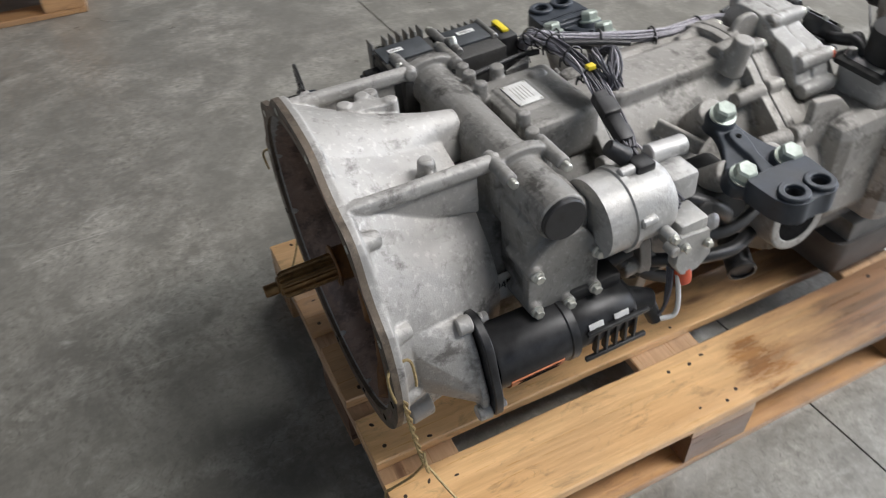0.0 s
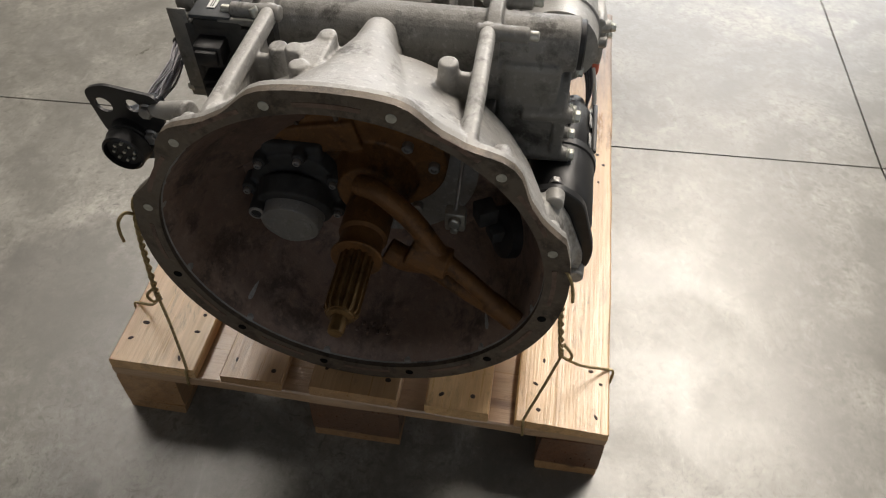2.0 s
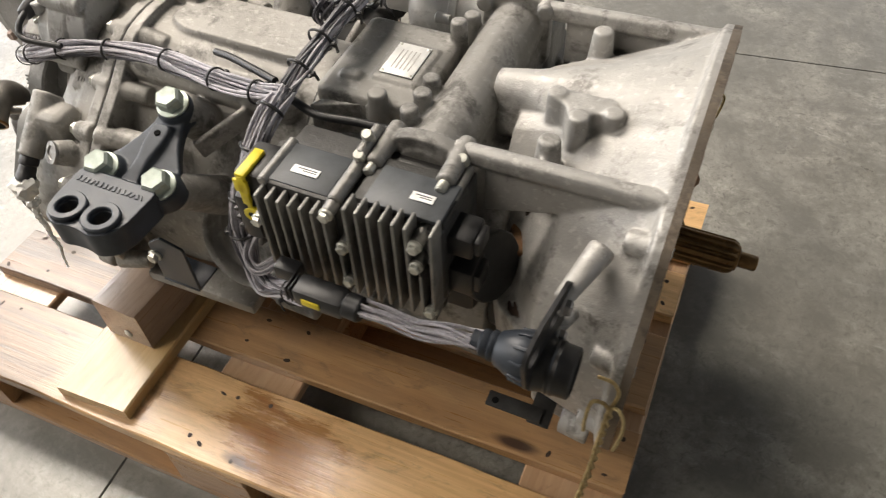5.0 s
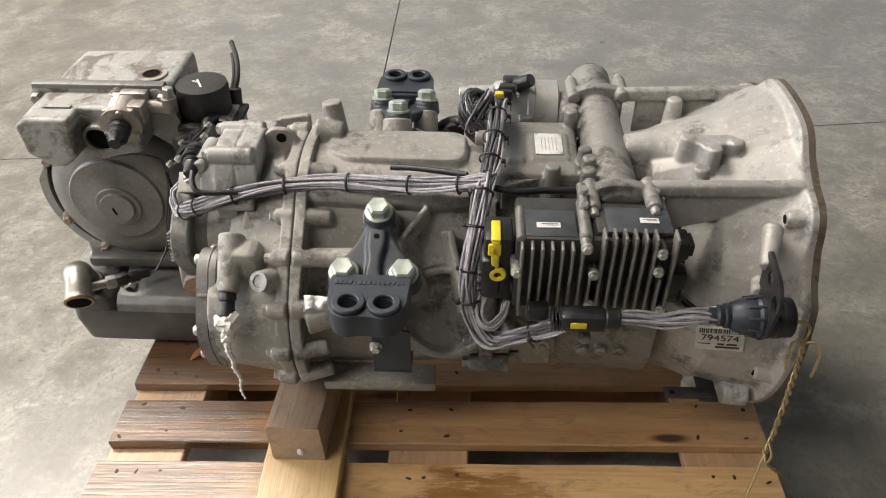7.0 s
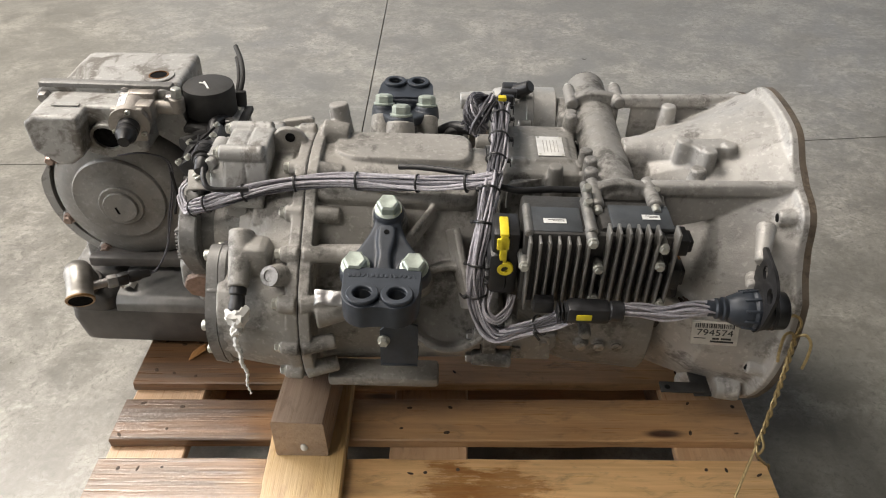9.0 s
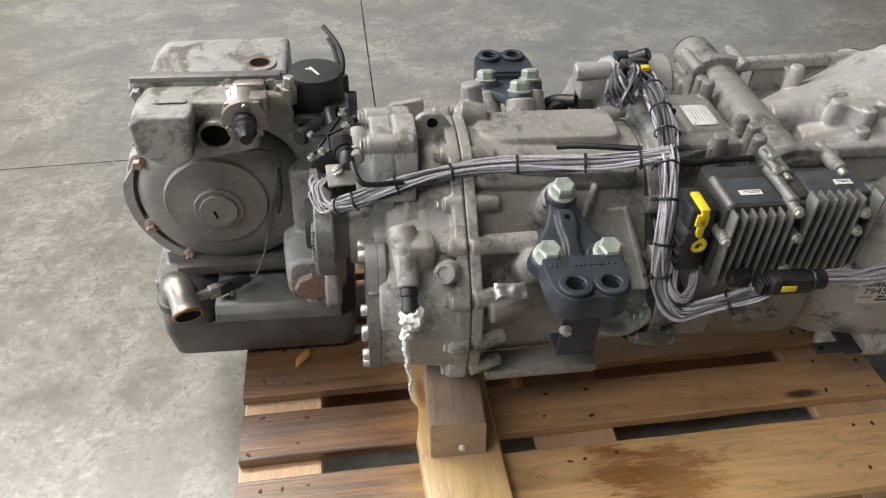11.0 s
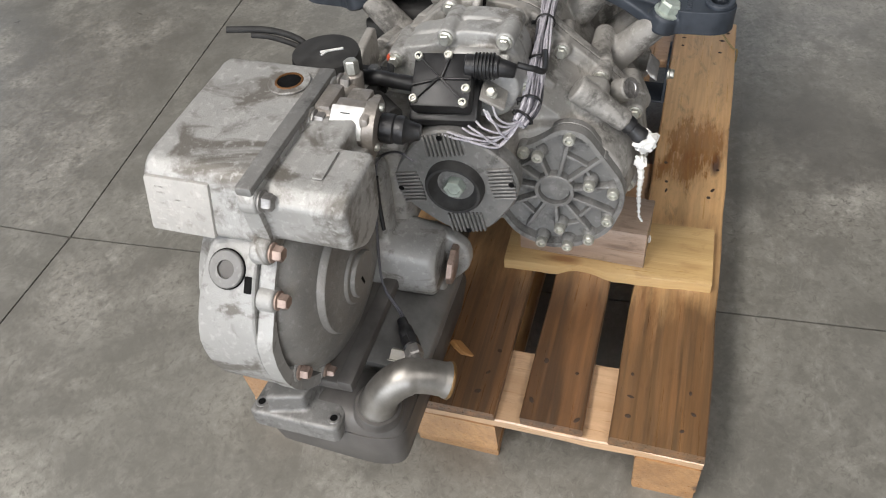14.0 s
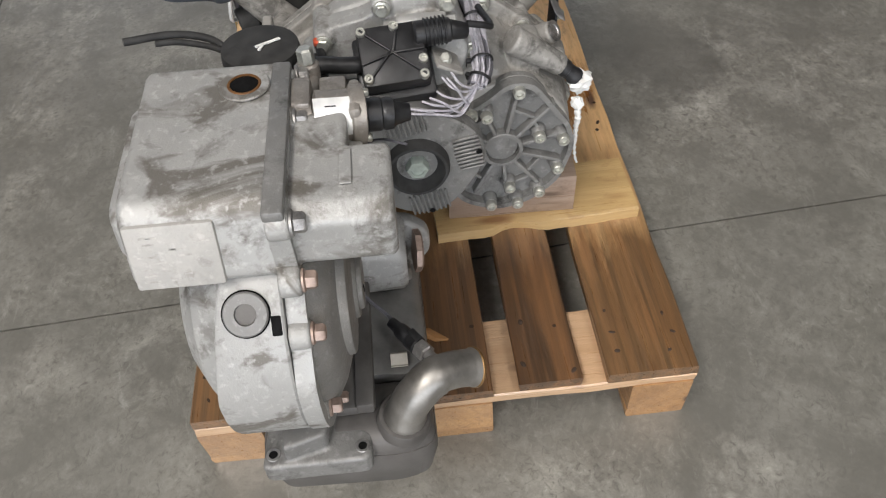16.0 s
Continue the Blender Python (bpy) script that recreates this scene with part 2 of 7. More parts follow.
M_FLOOR = concrete()
M_JOINT = plain("joint_dirt", (0.03, 0.028, 0.025), 0.9, 0, 0.3, 30)
M_WALL = plain("hall_wall_paint", (0.26, 0.254, 0.242), 0.8, 0, 0.1, 1.5, 0.2, "World")
M_CEIL = plain("hall_ceiling_panel", (0.08, 0.079, 0.075), 0.8, 0, 0.1, 1.5, 0.2, "World")
M_BELL = cast_metal("bell_casting", (0.45, 0.44, 0.42), (0.28, 0.272, 0.257), (0.11, 0.103, 0.094), 0.3, 0.52, 0.60, 1.0, (0.49, 0.475, 0.445), 0.5)
M_FRONT = cast_metal("front_case_casting", (0.29, 0.283, 0.267), (0.185, 0.18, 0.168), (0.06, 0.056, 0.05), 0.25, 0.52, 0.57, 4.0, (0.31, 0.298, 0.275))
M_CAST = cast_metal("case_casting", (0.38, 0.365, 0.34), (0.235, 0.225, 0.205), (0.08, 0.076, 0.068), 0.25, 0.54, 0.58, 3.0, (0.40, 0.388, 0.362), 0.4)
M_RETARD = cast_metal("retarder_casting", (0.415, 0.412, 0.398), (0.30, 0.297, 0.285), (0.115, 0.104, 0.088), 0.25, 0.5, 0.61, 5.0, (0.42, 0.413, 0.39), 0.5, 0.85)
M_ROTOR = cast_metal("rotor_cover_casting", (0.265, 0.256, 0.242), (0.185, 0.179, 0.168), (0.11, 0.105, 0.095), 0.3, 0.5, 0.62, 7.0, (0.32, 0.30, 0.27))
M_RIBBED = cast_metal("cover_casting", (0.25, 0.247, 0.238), (0.16, 0.158, 0.152), (0.07, 0.068, 0.063), 0.35, 0.48, 0.6, 8.0, (0.24, 0.234, 0.22))
M_INSIDE = cast_metal("bell_inside_grime", (0.22, 0.145, 0.11), (0.13, 0.08, 0.058), (0.06, 0.042, 0.034), 0.2, 0.5, 0.56, 2.0, (0.27, 0.2, 0.165))
M_FLANGE = cast_metal("stained_flange_metal", (0.17, 0.135, 0.10), (0.10, 0.076, 0.055), (0.045, 0.036, 0.028), 0.3, 0.5, 0.55, 6.0, (0.20, 0.178, 0.15))
M_STEEL = cast_metal("machined_steel", (0.40, 0.39, 0.38), (0.26, 0.255, 0.25), (0.10, 0.095, 0.09), 0.8, 0.42, 0.6, 9.0, (0.42, 0.4, 0.38))
M_RUST = cast_metal("rusty_steel", (0.19, 0.084, 0.023), (0.09, 0.039, 0.012), (0.03, 0.016, 0.008), 0.25, 0.55, 0.56, 11.0, (0.27, 0.13, 0.04))
M_SHAFT = cast_metal("oiled_spline_steel", (0.26, 0.15, 0.06), (0.14, 0.08, 0.032), (0.05, 0.03, 0.016), 0.7, 0.34, 0.58, 12.0, (0.40, 0.25, 0.10))
M_ZINC = plain("zinc_bolt", (0.52, 0.52, 0.47), 0.38, 0.75, 0.2, 120)
M_GREENZ = plain("passivated_bolt", (0.40, 0.45, 0.40), 0.42, 0.4, 0.2, 90)
M_COPPER = plain("brown_passivated_bolt", (0.36, 0.27, 0.225), 0.45, 0.6, 0.25, 120)
M_BLACK = plain("black_plastic", (0.009, 0.009, 0.010), 0.42, 0, 0.4, 60)
M_RUBBER = plain("dusty_black_rubber", (0.022, 0.0215, 0.0205), 0.7, 0, 0.4, 50)
M_MOUNT = plain("blue_grey_mount_paint", (0.026, 0.033, 0.044), 0.45, 0.1, 0.3, 25)
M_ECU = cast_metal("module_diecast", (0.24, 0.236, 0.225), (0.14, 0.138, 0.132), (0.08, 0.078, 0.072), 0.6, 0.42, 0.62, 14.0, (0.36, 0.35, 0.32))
# Shell darker than its fins: the shade in the grooves is in this colour.
M_ECUBODY = cast_metal("module_shell_groove_shade", (0.06, 0.059, 0.057), (0.036, 0.0355, 0.034), (0.02, 0.0195, 0.0185), 0.4, 0.48, 0.62, 15.0, (0.08, 0.077, 0.072))
M_ECUTOP = plain("module_dark_cover", (0.05, 0.056, 0.062), 0.5, 0.1, 0.25, 40)
M_WIRE = plain("grey_lilac_wire_sheath", (0.42, 0.405, 0.44), 0.5, 0, 0.25, 160)
M_WIRED = plain("dark_wire_sheath", (0.09, 0.088, 0.10), 0.5, 0, 0.3, 160)
M_YELLOW = plain("yellow_plastic", (0.72, 0.58, 0.02), 0.42, 0, 0.15, 60)
M_RED = plain("red_plastic", (0.62, 0.10, 0.04), 0.45, 0, 0.15, 60)
M_LABEL = plain("silver_label", (0.72, 0.72, 0.70), 0.45, 0.1, 0.12, 60)
M_PAPER = plain("white_paper", (0.58, 0.56, 0.51), 0.75, 0, 0.12, 60)
M_PRINT = plain("black_print", (0.03, 0.03, 0.03), 0.6, 0, 0.2, 60)
M_ORANGE = plain("orange_label", (0.50, 0.17, 0.07), 0.55, 0, 0.25, 70)
M_FOIL = plain("crumpled_silver_foil", (0.42, 0.415, 0.41), 0.32, 0.8, 0.2, 60)
M_WORN = cast_metal("worn_sticker_film", (0.40, 0.39, 0.37), (0.31, 0.30, 0.28), (0.20, 0.185, 0.165), 0.0, 0.6, 0.62, 31.0, (0.55, 0.53, 0.49))
M_FADED = plain("faded_print_ink", (0.40, 0.385, 0.36), 0.7, 0, 0.3, 90)
M_TAG = plain("white_tape", (0.75, 0.75, 0.72), 0.7, 0, 0.06, 70)
M_SHEET = plain("thin_steel_sheet", (0.19, 0.188, 0.182), 0.45, 0.3, 0.3, 20)
M_SUMP = plain("grimy_sump_sheet", (0.105, 0.098, 0.091), 0.52, 0.2, 0.35, 14)
M_PIPE = plain("bright_pipe_steel", (0.27, 0.257, 0.236), 0.42, 0.8, 0.25, 30)
M_VALVE = cast_metal("valve_block_metal", (0.36, 0.33, 0.30), (0.24, 0.22, 0.2), (0.1, 0.09, 0.08), 0.6, 0.42, 0.6, 17.0)
M_TIEWIRE = plain("twisted_tie_wire", (0.38, 0.29, 0.14), 0.45, 0.6, 0.35, 200)
# Flat black painted in for the shade inside holes; also small print and marks.
M_HOLE = plain("bore_shade_and_print_black", (0.0, 0.0, 0.0), 0.95, 0, 0.3, 80)
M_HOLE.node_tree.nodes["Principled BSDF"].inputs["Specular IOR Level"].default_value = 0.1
M_CYL = cast_metal("pale_cylinder_metal", (0.44, 0.44, 0.43), (0.32, 0.32, 0.305), (0.16, 0.155, 0.145), 0.3, 0.42, 0.62, 21.0, (0.55, 0.53, 0.5))
M_DECK = timber("pallet_pine", (0.92, 0.61, 0.30), (0.62, 0.355, 0.15), (0.10, 0.042, 0.018), 0.15, ((-0.12, 0.33, 0.085), (-0.05, 0.31, 0.06), (0.12, -0.33, 0.06)), 0.88)
M_CHIP = timber("split_wood", (0.50, 0.27, 0.10), (0.33, 0.16, 0.055), (0.2, 0.1, 0.04))
M_DECKOLD = timber("weathered_pallet_pine", (0.70, 0.44, 0.22), (0.42, 0.225, 0.095), (0.07, 0.03, 0.015), 0.35, (), 0.9)
M_CROSS = timber("pallet_cross_pine", (0.66, 0.45, 0.28), (0.46, 0.28, 0.15), (0.14, 0.06, 0.03), 0.3)
M_BLOCK = timber("pallet_block_pine", (0.56, 0.33, 0.15), (0.32, 0.16, 0.065), (0.09, 0.04, 0.02), 0.3)
M_BLOCKDARK = timber("dark_brown_block_pine", (0.24, 0.115, 0.06), (0.10, 0.046, 0.024), (0.03, 0.016, 0.01), 0.4)
M_FRESH = timber("fresh_pine_offcut", (0.68, 0.49, 0.24), (0.52, 0.34, 0.14), (0.30, 0.15, 0.05))
M_CHOCK = timber("dark_weathered_block", (0.50, 0.39, 0.315), (0.28, 0.195, 0.15), (0.07, 0.04, 0.025), 0.4)
M_NAIL = plain("nail_stain", (0.05, 0.03, 0.018), 0.7, 0.2, 0.4, 200)


# ---- building helpers ----
def holder(parent):
    """A piece of a sub-part hangs on the part itself, so that nothing lies deeper than the third level."""
    while parent is not None and parent.parent is not None and parent.parent.parent is not None:
        parent = parent.parent
    return parent


def part(name, bm, material, parent=None, label="", voxel=0.0, soft=3, flat=False):
    """Links a bmesh as one mesh object; voxel: melts its pieces into one casting with filleted corners."""
    bmesh.ops.recalc_face_normals(bm, faces=bm.faces)
    me = bpy.data.meshes.new(name)
    bm.to_mesh(me)
    bm.free()
    me.materials.append(material)
    ob = new(name, me)
    if parent is not None:
        ob.parent = holder(parent)
    if label:
        ob["label"] = label
    for p in me.polygons:
        p.use_smooth = True
    if voxel:
        r = ob.modifiers.new("casting", "REMESH")
        r.mode, r.voxel_size, r.use_smooth_shade = "VOXEL", voxel, True
        s = ob.modifiers.new("fillet", "SMOOTH")
        s.factor, s.iterations = 0.5, soft
    elif not flat:
        me.set_sharp_from_angle(angle=radians(38))
    else:
        for p in me.polygons:
            p.use_smooth = False
    return ob


def basis(d):
    d = Vector(d).normalized()
    a = d.orthogonal() if abs(d.z) > 0.99 else d.cross(Vector((0, 0, 1)))
    a.normalize()
    return a, d.cross(a).normalized(), d


def rings(bm, loops, close=True):
    """Skins a row of equally long loops of points; close: caps both ends."""
    vs = [[bm.verts.new(p) for p in l] for l in loops]
    k = len(vs[0])
    for a, b in zip(vs, vs[1:]):
        for i in range(k):
            bm.faces.new((a[i], a[(i + 1) % k], b[(i + 1) % k], b[i]))
    if close:
        bm.faces.new(vs[0][::-1])
        bm.faces.new(vs[-1])
    return bm


def lathe(bm, prof, c, d, n=28):
    """prof: (radius, height along d) from one end to the other."""
    a, b, d = basis(d)
    c = Vector(c)
    out = []
    for r, h in prof:
        r = max(r, 0.0004)
        out.append([c + d * h + (a * math.cos(2 * math.pi * i / n) + b * math.sin(2 * math.pi * i / n)) * r for i in range(n)])
    return rings(bm, out)


def cyl(bm, p, q, r, r2=None, n=24, bev=0.002):
    p, q = Vector(p), Vector(q)
    h = (q - p).length
    r2 = r if r2 is None else r2
    bev = min(bev, h * 0.3, r * 0.4, r2 * 0.4)
    return lathe(bm, [(r - bev, 0), (r, bev), (r2, h - bev), (r2 - bev, h)], p, q - p, n)


def box(bm, c, size, bev=0.004, turn=None, seg=2):
    m = Matrix.Translation(c) @ (turn or Matrix()) @ Matrix.Diagonal((*size, 1))
    new_verts = bmesh.ops.create_cube(bm, size=1, matrix=m)["verts"]
    if bev:
        edges = list({e for v in new_verts for e in v.link_edges})
        bmesh.ops.bevel(bm, geom=edges, offset=min(bev, min(size) * 0.45), segments=seg, profile=0.5, affect="EDGES", clamp_overlap=True)
    return bm


def beam(bm, p, q, wide, tall, bev=0.003, up=(0, 0, 1)):
    """A bar from p to q."""
    p, q = Vector(p), Vector(q)
    d = (q - p).normalized()
    s = d.cross(Vector(up)).normalized()
    t = s.cross(d)
    m = Matrix((s, d, t)).transposed().to_4x4()
    return box(bm, (p + q) / 2, (wide, (q - p).length, tall), bev, m)


def rounded(poly, r, n=4):
    """A polygon with its corners rounded."""
    out = []
    k = len(poly)
    for i in range(k):
        p, a, b = Vector(poly[i]), Vector(poly[i - 1]), Vector(poly[(i + 1) % k])
        da, db = (a - p), (b - p)
        s = min(r, da.length * 0.45, db.length * 0.45)
        u, w = p + da.normalized() * s, p + db.normalized() * s
        for j in range(n + 1):
            f = j / n
            out.append(tuple(u * (1 - f) ** 2 + p * 2 * f * (1 - f) + w * f * f))
    return out


def prism(bm, poly, at, h0, h1, rnd=0.004, bev=0.002):
    """Extrudes a flat outline; at(a, b, h) gives the place."""
    out = rounded(poly, rnd) if rnd else poly
    c = Vector((sum(p[0] for p in out) / len(out), sum(p[1] for p in out) / len(out)))

    def ring(h, inset):
        res = []
        for p in out:
            v = Vector(p) - c
            v = v * max(0.0, 1 - inset / max(v.length, 1e-5))
            res.append(at(c.x + v.x, c.y + v.y, h))
        return res
    s = 1 if h1 > h0 else -1
    return rings(bm, [ring(h0, bev), ring(h0 + s * bev, 0), ring(h1 - s * bev, 0), ring(h1, bev)])


def ALONG_U(a, b, h):
    return Vector((h, a, b))


def ALONG_V(a, b, h):
    return Vector((a, h, b))


def ALONG_W(a, b, h):
    return Vector((a, b, h))


def spline(pts, step=8):
    pts = [Vector(p) for p in pts]
    p = [pts[0] * 2 - pts[1], *pts, pts[-1] * 2 - pts[-2]]
    out = []
    for i in range(1, len(p) - 2):
        for j in range(step):
            t = j / step
            a, b, c, d = p[i - 1], p[i], p[i + 1], p[i + 2]
            out.append(0.5 * (2 * b + (c - a) * t + (2 * a - 5 * b + 4 * c - d) * t * t + (3 * b - a - 3 * c + d) * t ** 3))
    out.append(pts[-1])
    return out


def tube(bm, path, r, n=10, radii=None):
    """A round bar along a path of points."""
    path = [Vector(p) for p in path]
    side = None
    loops = []
    for i, p in enumerate(path):
        d = (path[min(i + 1, len(path) - 1)] - path[max(i - 1, 0)]).normalized()
        if side is None:
            side = basis(d)[0]
        side = (side - d * side.dot(d)).normalized()
        up = d.cross(side)
        rr = radii[i] if radii else r
        loops.append([p + (side * math.cos(2 * math.pi * k / n) + up * math.sin(2 * math.pi * k / n)) * rr for k in range(n)])
    return rings(bm, loops)


def hexbolt(parent, p, d, r=0.009, h=0.007, mat=None, flange=True, name="bolt", label=""):
    """A hexagon bolt head on its washer face."""
    bm = bmesh.new()
    d = Vector(d).normalized()
    p = Vector(p)
    if flange:
        lathe(bm, [(r * 1.25, -0.002), (r * 1.3, 0.0), (r * 1.3, 0.0015), (r * 1.05, 0.003)], p, d, 20)
    lathe(bm, [(r * 1.06, 0.0), (r * 1.06, h * 0.8), (r * 0.85, h), (r * 0.5, h * 0.97)], p + d * 0.002, d, 6)
    return part(name, bm, mat or M_ZINC, parent, label)


def sockets(parent, p, d, r, mat, name="cap_screw"):
    """A round cap screw with its recess."""
    bm = bmesh.new()
    lathe(bm, [(r, -0.002), (r, 0.0), (r, r * 0.8), (r * 0.85, r), (r * 0.55, r), (r * 0.5, r * 0.5), (0.0005, r * 0.5)], p, d, 16)
    return part(name, bm, mat, parent)


def ring_solid(bm, c, d, r_out, r_in, h, n=28):
    """A ring with a through hole."""
    a, b, d = basis(d)
    c = Vector(c)
    e = min(0.0015, h * 0.3)
    prof = [(r_in, 0), (r_out - e, 0), (r_out, e), (r_out, h - e), (r_out - e, h), (r_in, h)]
    vs = [[bm.verts.new(c + d * z + (a * math.cos(2 * math.pi * i / n) + b * math.sin(2 * math.pi * i / n)) * r) for i in range(n)] for r, z in prof]
    for j in range(len(vs)):
        A, B = vs[j], vs[(j + 1) % len(vs)]
        for i in range(n):
            bm.faces.new((A[i], A[(i + 1) % n], B[(i + 1) % n], B[i]))
    return bm


def bars(parent, origin, across, down, rows, size, mat=None, name="printed_bar"):
    """Unreadable print: plain bars. rows: (start, length) along across for each line down."""
    o, a, b = Vector(origin), Vector(across).normalized(), Vector(down).normalized()
    nrm = a.cross(b)
    if nrm.z < 0 and abs(nrm.z) > 0.2:
        nrm = -nrm
    bm = bmesh.new()
    for s, l, y, t in rows:
        m = Matrix((a, b, nrm)).transposed().to_4x4()
        box(bm, o + a * (s + l / 2) + b * y, (l, t, size), 0, m)
    return part(name, bm, mat or M_PRINT, parent, flat=True)


def words(text, parent, m, size, mat, name="printed_text", depth=0.0002):
    """Readable print in the built-in letters."""
    cu = bpy.data.curves.new(name, "FONT")
    cu.body, cu.size, cu.align_x, cu.align_y, cu.extrude = text, size, "CENTER", "CENTER", depth
    tmp = bpy.data.objects.new(name, cu)
    scene.collection.objects.link(tmp)
    dg = bpy.context.evaluated_depsgraph_get()
    me = bpy.data.meshes.new_from_object(tmp.evaluated_get(dg))
    bpy.data.objects.remove(tmp)
    me.transform(m)
    me.materials.clear()
    me.materials.append(mat)
    ob = new(name, me)
    ob.parent = holder(parent)
    return ob


# ---- hall ----
def slab_floor():
    bm = bmesh.new()
    box(bm, (0, 0, -0.06), (60, 60, 0.08), 0)
    floor = part("floor", bm, M_JOINT, flat=True)
    tagged(floor, "cloudy grey power-floated concrete hall floor with sawn joints", "floor", kind="structure")
    # four cast panels whose sawn joints meet beside the pallet
    c = Vector((0.288, -1.060))
    north, south, east, west = Vector((-0.058, 1)), Vector((0.012, -1)), Vector((1, 0.006)), Vector((-1, -0.078))
    g = 0.0022
    for d1, d2 in ((east, north), (north, west), (west, south), (south, east)):
        start = c + (d1 + d2) * g
        quad = [start, start + d1 * 14, start + d1 * 14 + d2 * 14, start + d2 * 14]
        bm = bmesh.new()
        rings(bm, [[Vector((*p, z)) for p in quad] for z in (-0.02, 0.0)])
        slab = part("slab", bm, M_FLOOR, floor, flat=True)
    return floor


slab_floor()


def wall(name, c, size, label):
    bm = bmesh.new()
    box(bm, c, size, 0)
    return tagged(part(name, bm, M_WALL, flat=True), label, "wall", kind="structure")


def hall():
    # Unseen shell round the floor; wall and ceiling tones set the bounce light.
    bm = bmesh.new()
    for y0, y1, z0, z1 in ((-9.2, 9.2, 0, 2.3), (-9.2, 9.2, 4.9, 6), (-9.2, -5.5, 2.3, 4.9), (3.5, 9.2, 2.3, 4.9)):
        box(bm, (-9.1, (y0 + y1) / 2, (z0 + z1) / 2), (0.2, y1 - y0, z1 - z0), 0)
    tagged(part("wall_west", bm, M_WALL, flat=True), "unseen plain hall wall with a window band added for fill light", "wall", kind="structure")
    wall("wall_north", (0, 9.1, 3), (18, 0.2, 6), "plain pale plastered hall wall")
    bm = bmesh.new()
    for x0, x1, z0, z1 in ((-9, 9, 0, 2.3), (-9, 9, 4.9, 6), (-9, -6.5, 2.3, 4.9), (4.5, 9, 2.3, 4.9)):
        box(bm, ((x0 + x1) / 2, -9.1, (z0 + z1) / 2), (x1 - x0, 0.2, z1 - z0), 0)
    tagged(part("wall_south", bm, M_WALL, flat=True), "plain hall wall with a long window band", "wall", kind="structure")
    bm = bmesh.new()
    box(bm, (9.1, -7.25, 3), (0.2, 3.5, 6), 0)
    box(bm, (9.1, 6.25, 3), (0.2, 5.5, 6), 0)
    box(bm, (9.1, -1.0, 5.5), (0.2, 9.0, 1.0), 0)
    tagged(part("wall_east", bm, M_WALL, flat=True), "plain hall wall with a wide open doorway", "wall", kind="structure")
    bm = bmesh.new()
    for x0, x1, y0, y1 in ((-9, 1.5, -9, 9), (6.5, 9, -9, 9), (1.5, 6.5, -9, -3.0), (1.5, 6.5, -1.4, 2.2), (1.5, 6.5, 3.8, 9)):
        box(bm, ((x0 + x1) / 2, (y0 + y1) / 2, 6.1), (x1 - x0, y1 - y0, 0.2), 0)
    tagged(part("ceiling", bm, M_CEIL, flat=True), "unseen dark hall ceiling with two long openings added for the roof lamps", "ceiling", kind="structure")


hall()


# ---- pallets ----
WIDE, SLIM, GAP = 0.145, 0.100, 0.04125
DECK = [(-0.3275, WIDE), (-0.164, SLIM), (0.0, WIDE), (0.164, SLIM), (0.3275, WIDE)]


def board_mesh(name, size, mat, seed, chip=0.003):
    """A sawn board with slightly uneven, worn edges."""
    rnd = random.Random(seed)
    bm = bmesh.new()
    k = 14 if size[0] > 0.4 else 5
    loops = []
    for i in range(k + 1):
        x = -size[0] / 2 + size[0] * i / k
        y, z = size[1] / 2, size[2] / 2
        e = 0.0025
        j = [rnd.uniform(-chip, chip) * 0.5 for _ in range(4)]
        loops.append([Vector((x, -y + e + j[0], -z)), Vector((x, y - e + j[1], -z)), Vector((x, y + j[1], -z + e)), Vector((x, y + j[2], z - e)),
                      Vector((x, y - e + j[2], z)), Vector((x, -y + e + j[3], z)), Vector((x, -y + j[3], z - e)), Vector((x, -y + j[0], -z + e))])
    for l in (0, -1):
        c = sum(loops[l], Vector()) / 8
        for p in loops[l]:
            p.x += rnd.uniform(-1, 1) * chip * 0.6
    rings(bm, loops)
    me = part(name, bm, mat, None).data
    return me


